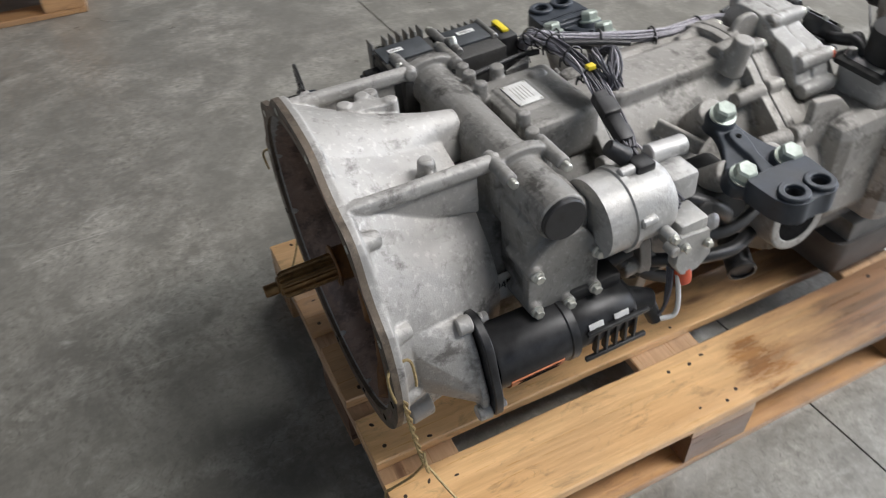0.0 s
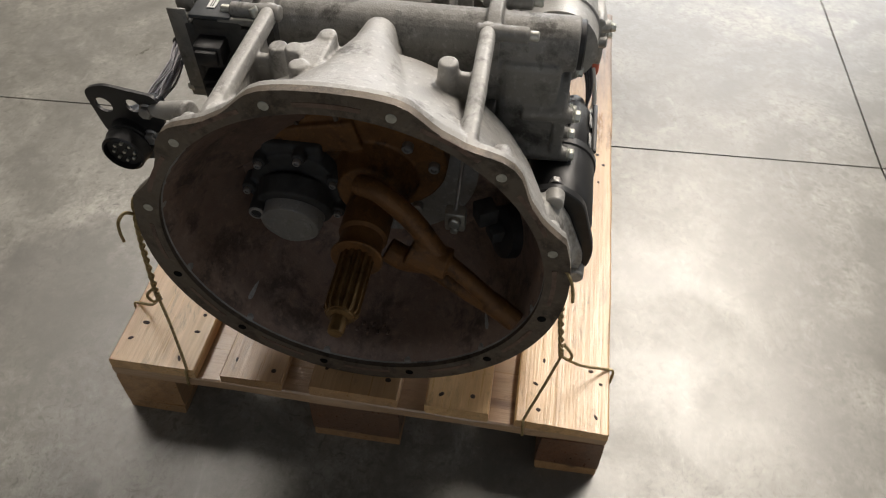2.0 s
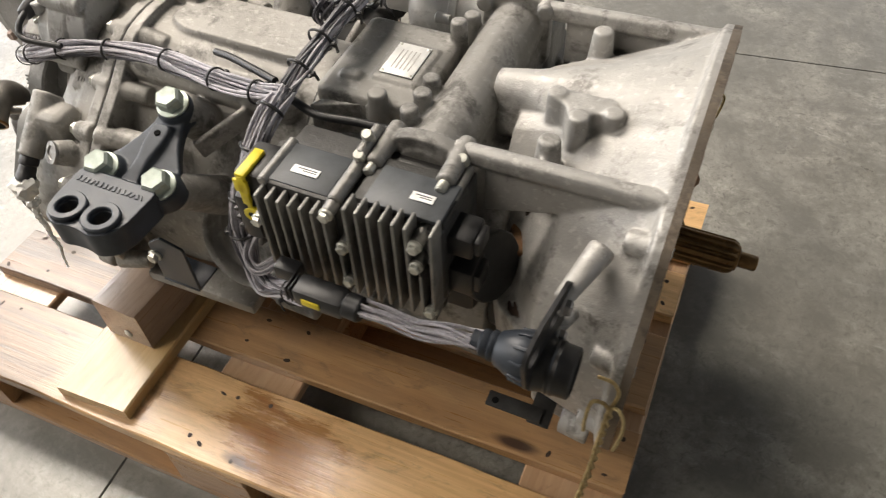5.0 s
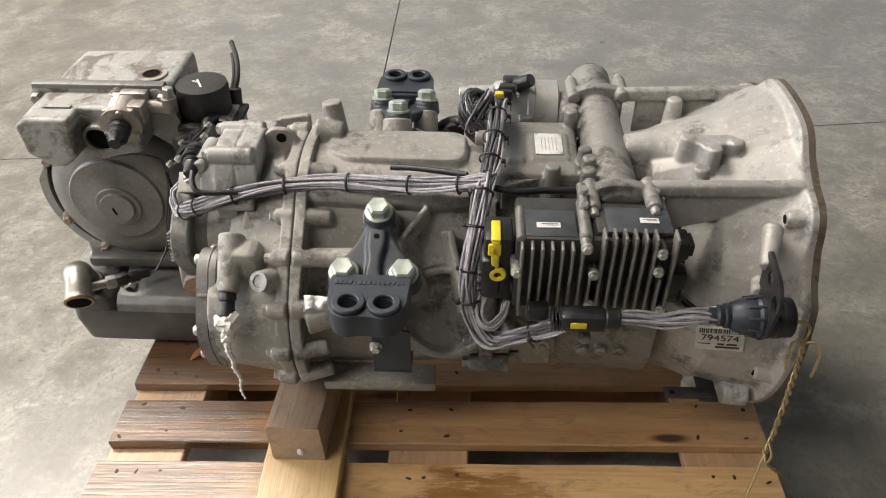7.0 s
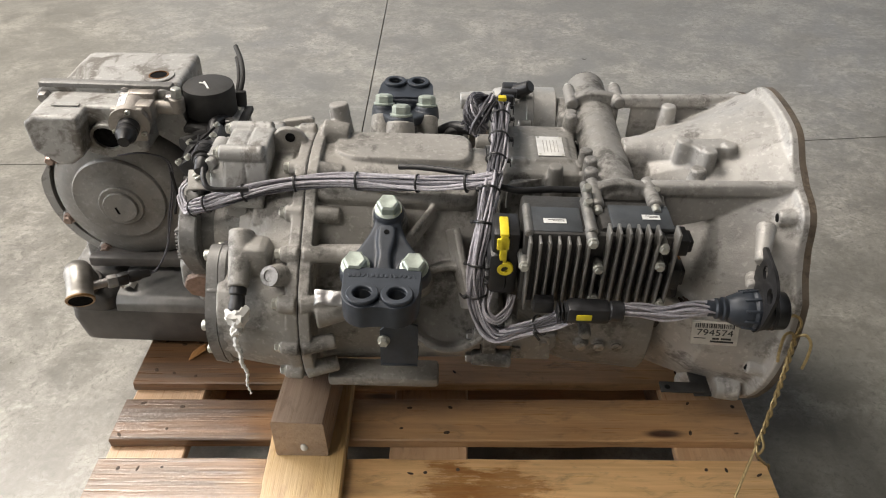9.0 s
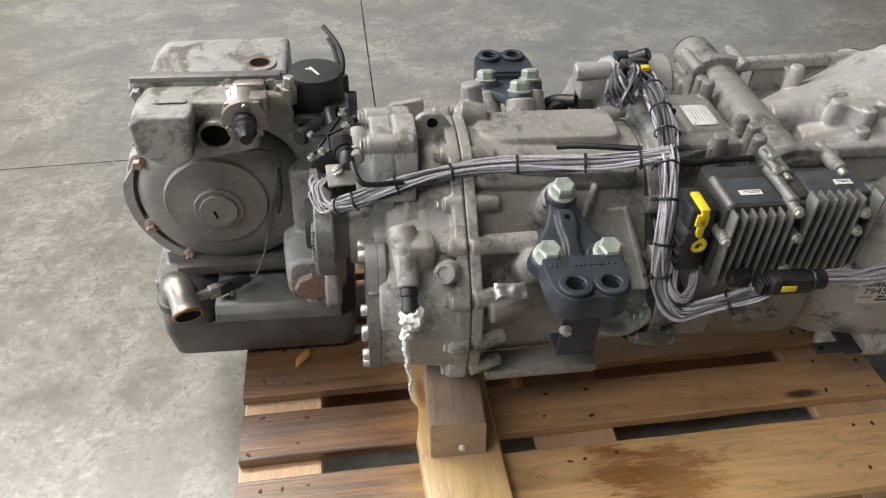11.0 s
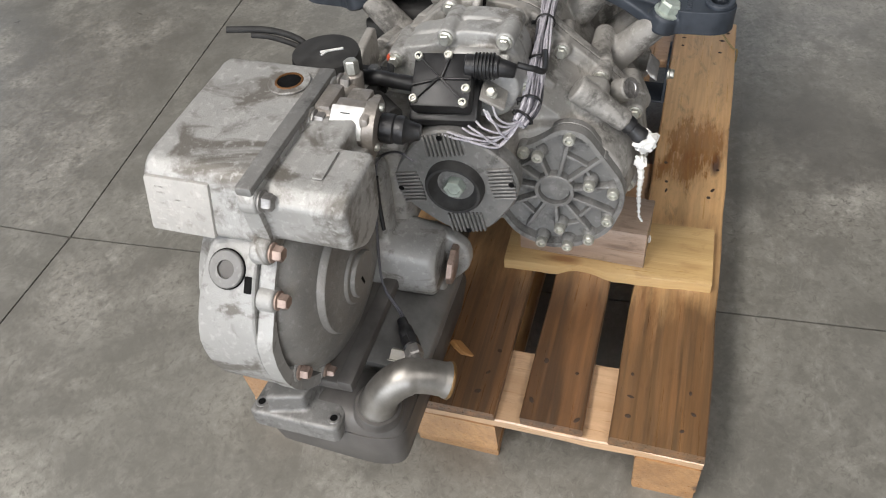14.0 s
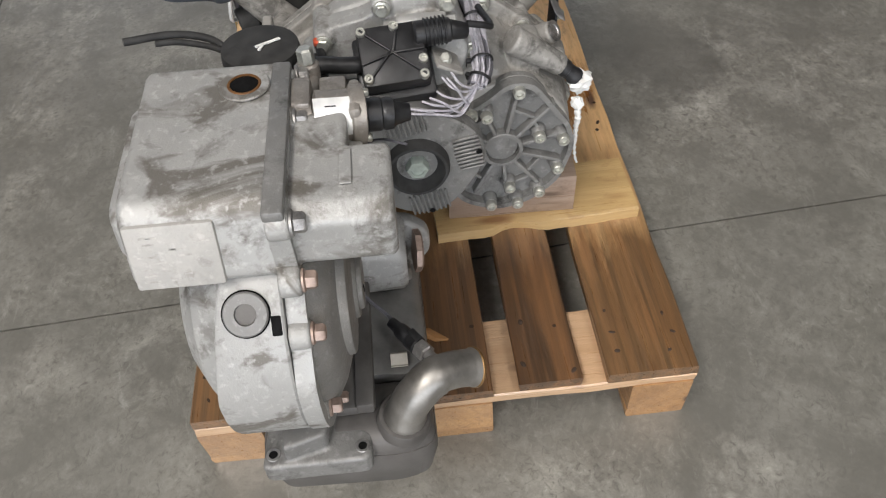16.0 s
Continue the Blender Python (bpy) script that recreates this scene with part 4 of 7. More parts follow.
def front_case():
    bm = bmesh.new()
    rings(bm, [section(0.19, grow(FRONT, 1.05)), section(0.32, FRONT), section(0.475, grow(CASE, 0.97))])
    cyl(bm, (0.277, -0.266, 0.172), (0.277, 0.165, 0.172), 0.037)
    box(bm, (0.277, -0.02, 0.13), (0.075, 0.31, 0.09), 0.02)
    for s in (-1, 1):
        prism(bm, [(0.232, 0.118), (0.232, 0.213), (0.262, 0.222), (0.296, 0.222), (0.325, 0.208), (0.327, 0.118)], ALONG_V, s * 0.142, s * 0.162, 0.014)
        cyl(bm, (0.236, s * 0.13, 0.208), (0.236, s * 0.20, 0.208), 0.011)
        cyl(bm, (0.320, s * 0.13, 0.203), (0.320, s * 0.20, 0.203), 0.011)
    # lid with the plate, posts
    box(bm, (0.392, 0.0, 0.145), (0.14, 0.17, 0.085), 0.012)
    box(bm, (0.37, 0.006, 0.184), (0.066, 0.086, 0.016), 0.006)
    for a, b, h in ((0.318, 0.045, 0.212), (0.315, 0.078, 0.216), (0.318, 0.108, 0.214), (0.33, -0.07, 0.215), (0.325, -0.105, 0.205)):
        cyl(bm, (a, b, 0.13), (a, b, h), 0.013, 0.011)
    cyl(bm, (0.37, 0.087, 0.12), (0.37, 0.087, 0.205), 0.016, 0.012)
    prism(bm, [(0.36, 0.09), (0.38, 0.09), (0.45, 0.12), (0.44, 0.10)], lambda a, b, h: Vector((a, b, h)), 0.14, 0.185, 0.004)
    box(bm, (0.425, 0.05, 0.18), (0.03, 0.02, 0.03), 0.006)
    # shift block at the tube's south end
    box(bm, (0.285, -0.205, 0.09), (0.105, 0.085, 0.15), 0.012)
    prism(bm, [(0.225, 0.0), (0.225, 0.09), (0.26, 0.13), (0.32, 0.13), (0.345, 0.09), (0.345, -0.005)], ALONG_V, -0.245, -0.262, 0.012)
    for a, b in ((0.235, 0.012), (0.335, 0.01), (0.235, 0.085), (0.335, 0.085), (0.29, 0.002)):
        cyl(bm, (a, -0.20, b), (a, -0.272, b), 0.0125, 0.011)
    # pads and lugs low on the north side
    for a in (0.245, 0.275, 0.305):
        cyl(bm, (a, 0.165, -0.085), (a, 0.199, -0.088), 0.012)
    box(bm, (0.385, 0.18, -0.085), (0.075, 0.035, 0.04), 0.006)
    cyl(bm, (0.31, 0.16, -0.02), (0.31, 0.235, -0.03), 0.012, 0.010)
    cyl(bm, (0.43, 0.16, -0.01), (0.43, 0.235, -0.02), 0.013, 0.011)
    # seam flange, forward of the middle case
    rings(bm, [section(0.452, grow(FLANGE, 0.90)), section(0.474, grow(FLANGE, 0.90))])
    for a, b in ((0.215, -0.055), (0.222, -0.10), (0.14, 0.115), (0.19, 0.06), (-0.19, 0.06), (-0.215, -0.05), (-0.14, 0.115)):
        cyl(bm, (0.425, a, b), (0.49, a, b), 0.0165, 0.014)
    return part("front_case", bm, M_FRONT, gearbox, "grey cast front casing with cross tube", 0.0022, 2)


front = front_case()


def middle_case():
    bm = bmesh.new()
    rings(bm, [section(0.472, grow(CASE, 0.98)), section(0.60, CASE), section(0.765, grow(CASE, 1.03))])
    rings(bm, [section(0.752, FLANGE), section(0.7697, FLANGE)])
    # raised top panel and shoulders
    prism(bm, [(0.50, -0.062), (0.50, 0.032), (0.70, 0.030), (0.735, 0.012), (0.735, -0.062)], ALONG_W, 0.13, 0.1745, 0.03, 0.006)
    beam(bm, (0.49, 0.078, 0.132), (0.755, 0.078, 0.138), 0.046, 0.042, 0.018)
    # bosses behind the seam
    for a, b in ((0.052, 0.168), (-0.06, 0.178), (0.12, 0.120), (0.185, 0.080), (0.245, 0.022), (0.262, -0.06), (0.25, -0.13), (-0.12, 0.128), (-0.2, 0.075), (-0.25, 0.0), (-0.262, -0.08)):
        cyl(bm, (0.715, a * 0.91, b * 0.91), (0.768, a * 0.965, b * 0.965), 0.0135, 0.015)
    cyl(bm, (0.66, 0.165, 0.072), (0.745, 0.165, 0.070), 0.017, 0.016)
    cyl(bm, (0.68, 0.215, 0.005), (0.745, 0.235, 0.0), 0.02, 0.024)
    cyl(bm, (0.715, -0.05, 0.17), (0.76, -0.05, 0.178), 0.022, 0.021)
    cyl(bm, (0.728, -0.075, 0.15), (0.735, -0.085, 0.215), 0.021, 0.017)
    # pads under both mounts
    for s in (-1, 1):
        cyl(bm, (0.631, s * 0.09, 0.06), (0.631, s * 0.15, 0.146), 0.032, 0.026)
        cyl(bm, (0.586, s * 0.165, 0.015), (0.586, s * 0.249, 0.106), 0.028, 0.023)
        cyl(bm, (0.672, s * 0.165, 0.015), (0.672, s * 0.249, 0.106), 0.028, 0.023)
        beam(bm, (0.53, s * 0.13, 0.105), (0.50, s * 0.21, 0.0), 0.012, 0.05)
        beam(bm, (0.56, s * 0.10, 0.12), (0.60, s * 0.17, 0.10), 0.010, 0.03)
    # round side window boss
    a0 = Vector((0.53, 0.19, -0.015))
    lathe(bm, [(0.079, -0.05), (0.077, 0.014), (0.073, 0.020), (0.066, 0.018), (0.061, -0.004), (0.0005, -0.006)], a0, (0, 0.86, 0.5), 48)
    # round port on the south side
    ring_solid(bm, (0.745, -0.19, -0.055), (0, -1, 0.1), 0.058, 0.04, 0.085, 36)
    box(bm, (0.79, -0.22, -0.06), (0.07, 0.05, 0.13), 0.012)
    box(bm, (0.62, 0.0, -0.205), (0.26, 0.22, 0.03), 0.008)
    return part("middle_case", bm, M_CAST, gearbox, "grey dusty cast middle casing", 0.0022, 2)


middle = middle_case()


def rear_case():
    bm = bmesh.new()
    rings(bm, [section(0.7703, FLANGE), section(0.789, FLANGE)])
    rings(bm, [section(0.785, REAR), section(0.83, grow(REAR, 0.97)), section(0.885, grow(REAR, 0.80))])
    for a, b in ((0.052, 0.168), (-0.06, 0.178), (0.12, 0.120), (0.185, 0.080), (0.245, 0.022), (0.262, -0.06), (0.25, -0.13), (-0.12, 0.128), (-0.2, 0.075), (-0.25, 0.0), (-0.262, -0.08)):
        cyl(bm, (0.772, a * 0.965, b * 0.965), (0.801, a * 0.965, b * 0.965), 0.0155, 0.0140)
    # bell of the power take-off, north; round neck of the output
    cyl(bm, (0.78, 0.135, -0.055), (0.905, 0.135, -0.055), 0.125, 0.108)
    cyl(bm, (0.80, 0.0, 0.0), (0.945, 0.0, 0.0), 0.10, 0.072)
    cyl(bm, (0.80, 0.0, 0.09), (0.90, 0.0, 0.09), 0.075, 0.055)
    box(bm, (0.845, 0.172, 0.06), (0.055, 0.05, 0.075), 0.014)
    # lettering pad
    box(bm, (0.828, 0.085, 0.108), (0.062, 0.075, 0.02), 0.004, Matrix.Rotation(radians(-38), 4, "X"))
    # sensor snout
    cyl(bm, (0.866, 0.150, 0.100), (0.862, 0.228, 0.046), 0.021, 0.0165)
    cyl(bm, (0.80, 0.205, 0.055), (0.81, 0.225, 0.07), 0.019, 0.017)
    # south side: broad rib plate towards the retarder
    prism(bm, [(0.80, 0.13), (0.86, 0.12), (1.06, -0.10), (1.06, -0.20), (0.80, -0.20)], ALONG_V, -0.185, -0.20, 0.01)
    box(bm, (0.92, -0.16, -0.03), (0.16, 0.16, 0.22), 0.03)
    # lug plate at the rear of the roof
    prism(bm, [(0.775, 0.13), (0.775, 0.178), (0.79, 0.204), (0.822, 0.208), (0.842, 0.186), (0.842, 0.13)], ALONG_V, -0.014, -0.002, 0.012)
    box(bm, (0.81, -0.01, -0.205), (0.06, 0.20, 0.02), 0.006)
    return part("rear_case", bm, M_CAST, gearbox, "grey cast rear casing, dusty", 0.0022, 2)


rear = rear_case()


def top_cover():
    """Stepped shift cover at the rear of the roof."""
    bm = bmesh.new()
    prism(bm, [(-0.13, 0.10), (-0.10, 0.165), (-0.05, 0.175), (-0.02, 0.20), (0.05, 0.20), (0.075, 0.165), (0.085, 0.10)], ALONG_U, 0.835, 0.868, 0.02)
    prism(bm, [(-0.12, 0.09), (-0.10, 0.158), (-0.05, 0.168), (-0.02, 0.192), (0.045, 0.192), (0.07, 0.155), (0.08, 0.09)], ALONG_U, 0.868, 0.872, 0.02)
    prism(bm, [(-0.14, 0.08), (-0.11, 0.16), (-0.05, 0.172), (-0.015, 0.198), (0.05, 0.198), (0.08, 0.155), (0.095, 0.08)], ALONG_U, 0.872, 0.905, 0.02)
    cyl(bm, (0.90, 0.03, 0.125), (0.93, 0.03, 0.125), 0.055, 0.05)
    for a, b in ((0.055, 0.19), (-0.03, 0.188), (-0.11, 0.145), (0.088, 0.12), (-0.13, 0.10)):
        cyl(bm, (0.84, a, b), (0.912, a, b), 0.015, 0.0135)
    cyl(bm, (0.918, -0.03, 0.16), (0.918, 0.045, 0.165), 0.013)
    ob = part("shift_cover", bm, M_RETARD, gearbox, "pale cast shift cover with stepped edge", 0.0022, 3)
    for a, b in ((0.055, 0.19), (-0.03, 0.188), (-0.11, 0.145), (0.088, 0.12), (-0.13, 0.10)):
        hexbolt(ob, (0.913, a, b), (1, 0, 0), 0.0085, 0.007)
    return ob


cover = top_cover()


def gaskets_and_bolts():
    for u0, u1, k in ((0.7692, 0.7708, 1.0), (0.4738, 0.4752, 0.90)):
        bm = bmesh.new()
        rings(bm, [section(u0, grow(FLANGE, k * 0.993)), section(u1, grow(FLANGE, k * 0.993))])
        part("gasket", bm, M_RUBBER, gearbox, "dark gasket line between the casings")
    for a, b in ((0.052, 0.168), (-0.06, 0.178), (0.12, 0.120), (0.185, 0.080), (0.245, 0.022), (0.262, -0.06), (0.25, -0.13), (-0.12, 0.128), (-0.2, 0.075)):
        hexbolt(rear, (0.801, a * 0.965, b * 0.965), (1, 0, 0), 0.0085, 0.008)
    for a, b in ((0.215, -0.055), (0.222, -0.10)):
        hexbolt(front, (0.489, a, b), (1, 0, 0), 0.009, 0.010, M_STEEL)
    for s in (-1, 1):
        for a, b in ((0.236, 0.208), (0.320, 0.203)):
            cap = bmesh.new()
            cyl(cap, (a, s * 0.199, b), (a, s * 0.213, b), 0.0065)
            part("stud", cap, M_ZINC, front)
    for a, b in ((0.235, 0.012), (0.335, 0.01), (0.235, 0.085), (0.335, 0.085), (0.29, 0.002)):
        hexbolt(front, (a, -0.272, b), (0, -1, 0), 0.008, 0.008, M_ZINC)
    for a in (0.245, 0.275, 0.305):
        bm = bmesh.new()
        lathe(bm, [(0.0095, 0), (0.0095, 0.002), (0.008, 0.003)], (a, 0.199, -0.088), (0, 1, 0), 20)
        box(bm, (a, 0.2022, -0.088), (0.014, 0.001, 0.002), 0, Matrix.Rotation(0.7, 4, "Y"))
        part("screw_plug", bm, M_STEEL, front)
    bm = bmesh.new()
    cyl(bm, (0.277, -0.262, 0.172), (0.277, -0.274, 0.172), 0.0335)
    part("end_cap", bm, M_BLACK, front, "dark grey press-in cap of the tube")
    bm = bmesh.new()
    lathe(bm, [(0.016, 0), (0.016, 0.003), (0.010, 0.003), (0.009, 0.001), (0.0005, 0.001)], (0.81, 0.2255, 0.0705), (0.4, 0.8, 0.6), 24)
    part("filler_plug", bm, M_STEEL, rear)
    bm = bmesh.new()
    cyl(bm, (0.807, -0.004, 0.190), (0.807, -0.0005, 0.190), 0.0085, None, 18, 0.0003)
    part("lug_hole", bm, M_HOLE, rear)


gaskets_and_bolts()


# ---- plates with print ----
def name_plate():
    bm = bmesh.new()
    box(bm, (0.371, 0.005, 0.1935), (0.044, 0.064, 0.0016), 0.003, None, 2)
    plate = part("name_plate", bm, M_LABEL, front, "small bright rating plate")
    bars(plate, (0.354, -0.02, 0.1945), (0, 1, 0), (1, 0, 0), [(0.006, 0.04, 0.005 + 0.0058 * k, 0.0014) for k in range(5)], 0.0004, M_FADED)
    for a in (0.3525, 0.3895):
        for b in (-0.0235, 0.0335):
            bm = bmesh.new()
            lathe(bm, [(0.0022, 0), (0.0022, 0.0008), (0.001, 0.0014)], (a, b, 0.194), (0, 0, 1), 10)
            part("rivet", bm, M_ZINC, plate)
    # cast characters that cannot be read
    bm = bmesh.new()
    rnd = random.Random(5)
    t = Matrix.Rotation(radians(-38), 4, "X")
    for r in range(4):
        x = 0.803
        while x < 0.852:
            w = rnd.uniform(0.003, 0.006)
            if rnd.random() < 0.8:
                box(bm, Vector((x + w / 2, 0.085, 0.108)) + t @ Vector((0, -0.026 + r * 0.016, 0.0105)), (w * 0.8, 0.007, 0.0016), 0, t)
            x += w + 0.0015
    part("cast_mark", bm, M_CAST, rear)


name_plate()


def paper_label():
    c, d = math.cos(radians(-0.6)), math.sin(radians(-0.6))
    n_dir = Vector((0.195, c, d)).normalized()
    x_dir = Vector((-1, 0.195, 0)).normalized()
    y_dir = n_dir.cross(x_dir).normalized()
    mid = Vector((0.111, 0.2490 * c, 0.2490 * d)) + n_dir * 0.0012
    m = Matrix.Translation(mid) @ Matrix((x_dir, y_dir, n_dir)).transposed().to_4x4() @ Matrix.Rotation(radians(8), 4, "Z")
    sag = lambda y: -y * y / 0.5
    bm = bmesh.new()
    loops = []
    for i in range(11):
        y = -0.024 + 0.048 * i / 10
        loops.append([m @ Vector((a, y, sag(y) + h)) for a, h in ((-0.035, -0.006), (0.035, -0.006), (0.035, -0.0006), (-0.035, -0.0006))])
    rings(bm, loops)
    lab = part("paper_label", bm, M_PAPER, bell, "white paper stock label with number and bar code")
    words("794574", lab, m @ Matrix.Translation((0, 0.004, 0)), 0.0185, M_PRINT)
    rnd = random.Random(3)
    bm = bmesh.new()
    x = -0.030
    while x < 0.030:
        w = rnd.choice((0.0008, 0.0012, 0.002))
        box(bm, m @ Vector((x, 0.018, -0.0012)), (w, 0.009, 0.0008), 0, m.to_3x3().to_4x4())
        x += w + rnd.choice((0.0008, 0.0014))
    part("bar_code", bm, M_PRINT, lab, flat=True)
    across, down = m.to_3x3() @ Vector((1, 0, 0)), m.to_3x3() @ Vector((0, -1, 0))
    bars(lab, m @ Vector((-0.031, -0.009, -0.0008)), across, down, [(0.0, 0.018, 0.0, 0.0016), (0.028, 0.010, 0.0, 0.004), (0.041, 0.015, 0.0, 0.004), (0.025, 0.035, 0.0065, 0.0035)], 0.0008)


paper_label()


# ---- attachments of the gearbox ----
def holed_plate(bm, outer, holes, at, h0, h1):
    """A flat plate with through holes."""
    top = []
    for loop in [outer] + holes:
        vs = [bm.verts.new(at(a, b, h0)) for a, b in loop]
        top.append([bm.edges.new((vs[i], vs[(i + 1) % len(vs)])) for i in range(len(vs))])
    faces = bmesh.ops.triangle_fill(bm, edges=[e for l in top for e in l], use_beauty=True)["geom"]
    faces = [f for f in faces if isinstance(f, bmesh.types.BMFace)]
    moved = bmesh.ops.extrude_face_region(bm, geom=faces)["geom"]
    d = at(0, 0, h1) - at(0, 0, h0)
    bmesh.ops.translate(bm, vec=d, verts=[v for v in moved if isinstance(v, bmesh.types.BMVert)])
    return bm


def circle(c, r, n=18, ry=None):
    return [(c[0] + r * math.cos(TAU * i / n), c[1] + (ry or r) * math.sin(TAU * i / n)) for i in range(n)]


def mount_bracket(s):
    """Three-legged engine mount with a two-bore foot; s: 1 north, -1 south."""
    bm = bmesh.new()
    legs = [Vector((0.631, s * 0.152, 0.152)), Vector((0.586, s * 0.258, 0.120)), Vector((0.672, s * 0.258, 0.120))]
    nrm = Vector((0, s * 0.30, 0.95)).normalized()
    for p in legs:
        cyl(bm, p - nrm * 0.026, p + nrm * 0.004, 0.026, 0.0235, 28, 0.004)
    slope = lambda a, b, h: Vector((a, s * b, h - 0.30 * (b - 0.154)))
    # thin web with hollow flanks
    prism(bm, [(0.613, 0.140), (0.649, 0.140), (0.653, 0.172), (0.661, 0.194), (0.675, 0.220), (0.692, 0.240), (0.690, 0.272), (0.569, 0.272), (0.569, 0.242), (0.585, 0.220), (0.601, 0.194), (0.609, 0.172)], slope, 0.124, 0.144, 0.008, 0.003)
    # raised middle rib with the pin pad
    prism(bm, [(0.618, 0.178), (0.644, 0.178), (0.645, 0.206), (0.6405, 0.232), (0.643, 0.262), (0.660, 0.286), (0.602, 0.286), (0.619, 0.262), (0.6215, 0.232), (0.617, 0.206)], slope, 0.128, 0.153, 0.008, 0.003)
    for u in (0.577, 0.683):
        beam(bm, (u, s * 0.256, 0.104), (0.631 + (u - 0.631) * 0.9, s * 0.315, 0.114), 0.010, 0.030, 0.004)
    beam(bm, (0.578, s * 0.276, 0.117), (0.682, s * 0.276, 0.117), 0.016, 0.026, 0.004)
    ob = part("mount_bracket", bm, M_MOUNT, gearbox, "blue-grey painted cast mounting bracket", 0.0022, 3)
    for p in legs:
        hexbolt(ob, p + nrm * 0.005, nrm, 0.0165, 0.017, M_GREENZ, True, "bolt", "large pale green passivated hexagon bolt")
    bm = bmesh.new()
    plan = rounded([(0.573, 0.274), (0.687, 0.274), (0.684, 0.335), (0.675, 0.355), (0.656, 0.364), (0.640, 0.360), (0.621, 0.360), (0.605, 0.364), (0.586, 0.355), (0.576, 0.335)], 0.012)
    bores = [circle((0.606, 0.337), 0.0128, 24), circle((0.654, 0.337), 0.0128, 24)]
    holed_plate(bm, plan, bores, lambda a, b, h: Vector((a, s * b, h)), 0.096, 0.134)
    foot = part("foot", bm, M_MOUNT, ob, "foot with two open bores")
    bev = foot.modifiers.new("edge", "BEVEL")
    bev.width, bev.segments, bev.limit_method, bev.angle_limit = 0.006, 4, "ANGLE", radians(50)
    for u in (0.606, 0.654):
        bm = bmesh.new()
        ring_solid(bm, (u, s * 0.337, 0.1335), (0, 0, 1), 0.0228, 0.0131, 0.0075, 36)
        rim = part("bore_ring", bm, M_MOUNT, ob)
        bev = rim.modifiers.new("edge", "BEVEL")
        bev.width, bev.segments, bev.limit_method, bev.angle_limit = 0.0018, 2, "ANGLE", radians(50)
    bm = bmesh.new()
    cyl(bm, (0.631, s * 0.194, 0.140), (0.631, s * 0.1945, 0.1424), 0.0042, None, 14, 0.0003)
    part("pin_hole", bm, M_HOLE, ob)
    if s > 0:
        bm = bmesh.new()
        rnd = random.Random(2)
        for k in range(15):
            box(bm, (0.584 + k * 0.0066, 0.292, 0.1345), (0.0042 if k % 5 else 0.002, 0.008, 0.0016), 0.0004, Matrix.Rotation(rnd.uniform(-0.5, 0.5), 4, "Z"), 1)
        part("cast_mark", bm, M_MOUNT, ob)
    return ob


mount_bracket(1)
mount_bracket(-1).location = (0, -0.016, -0.005)


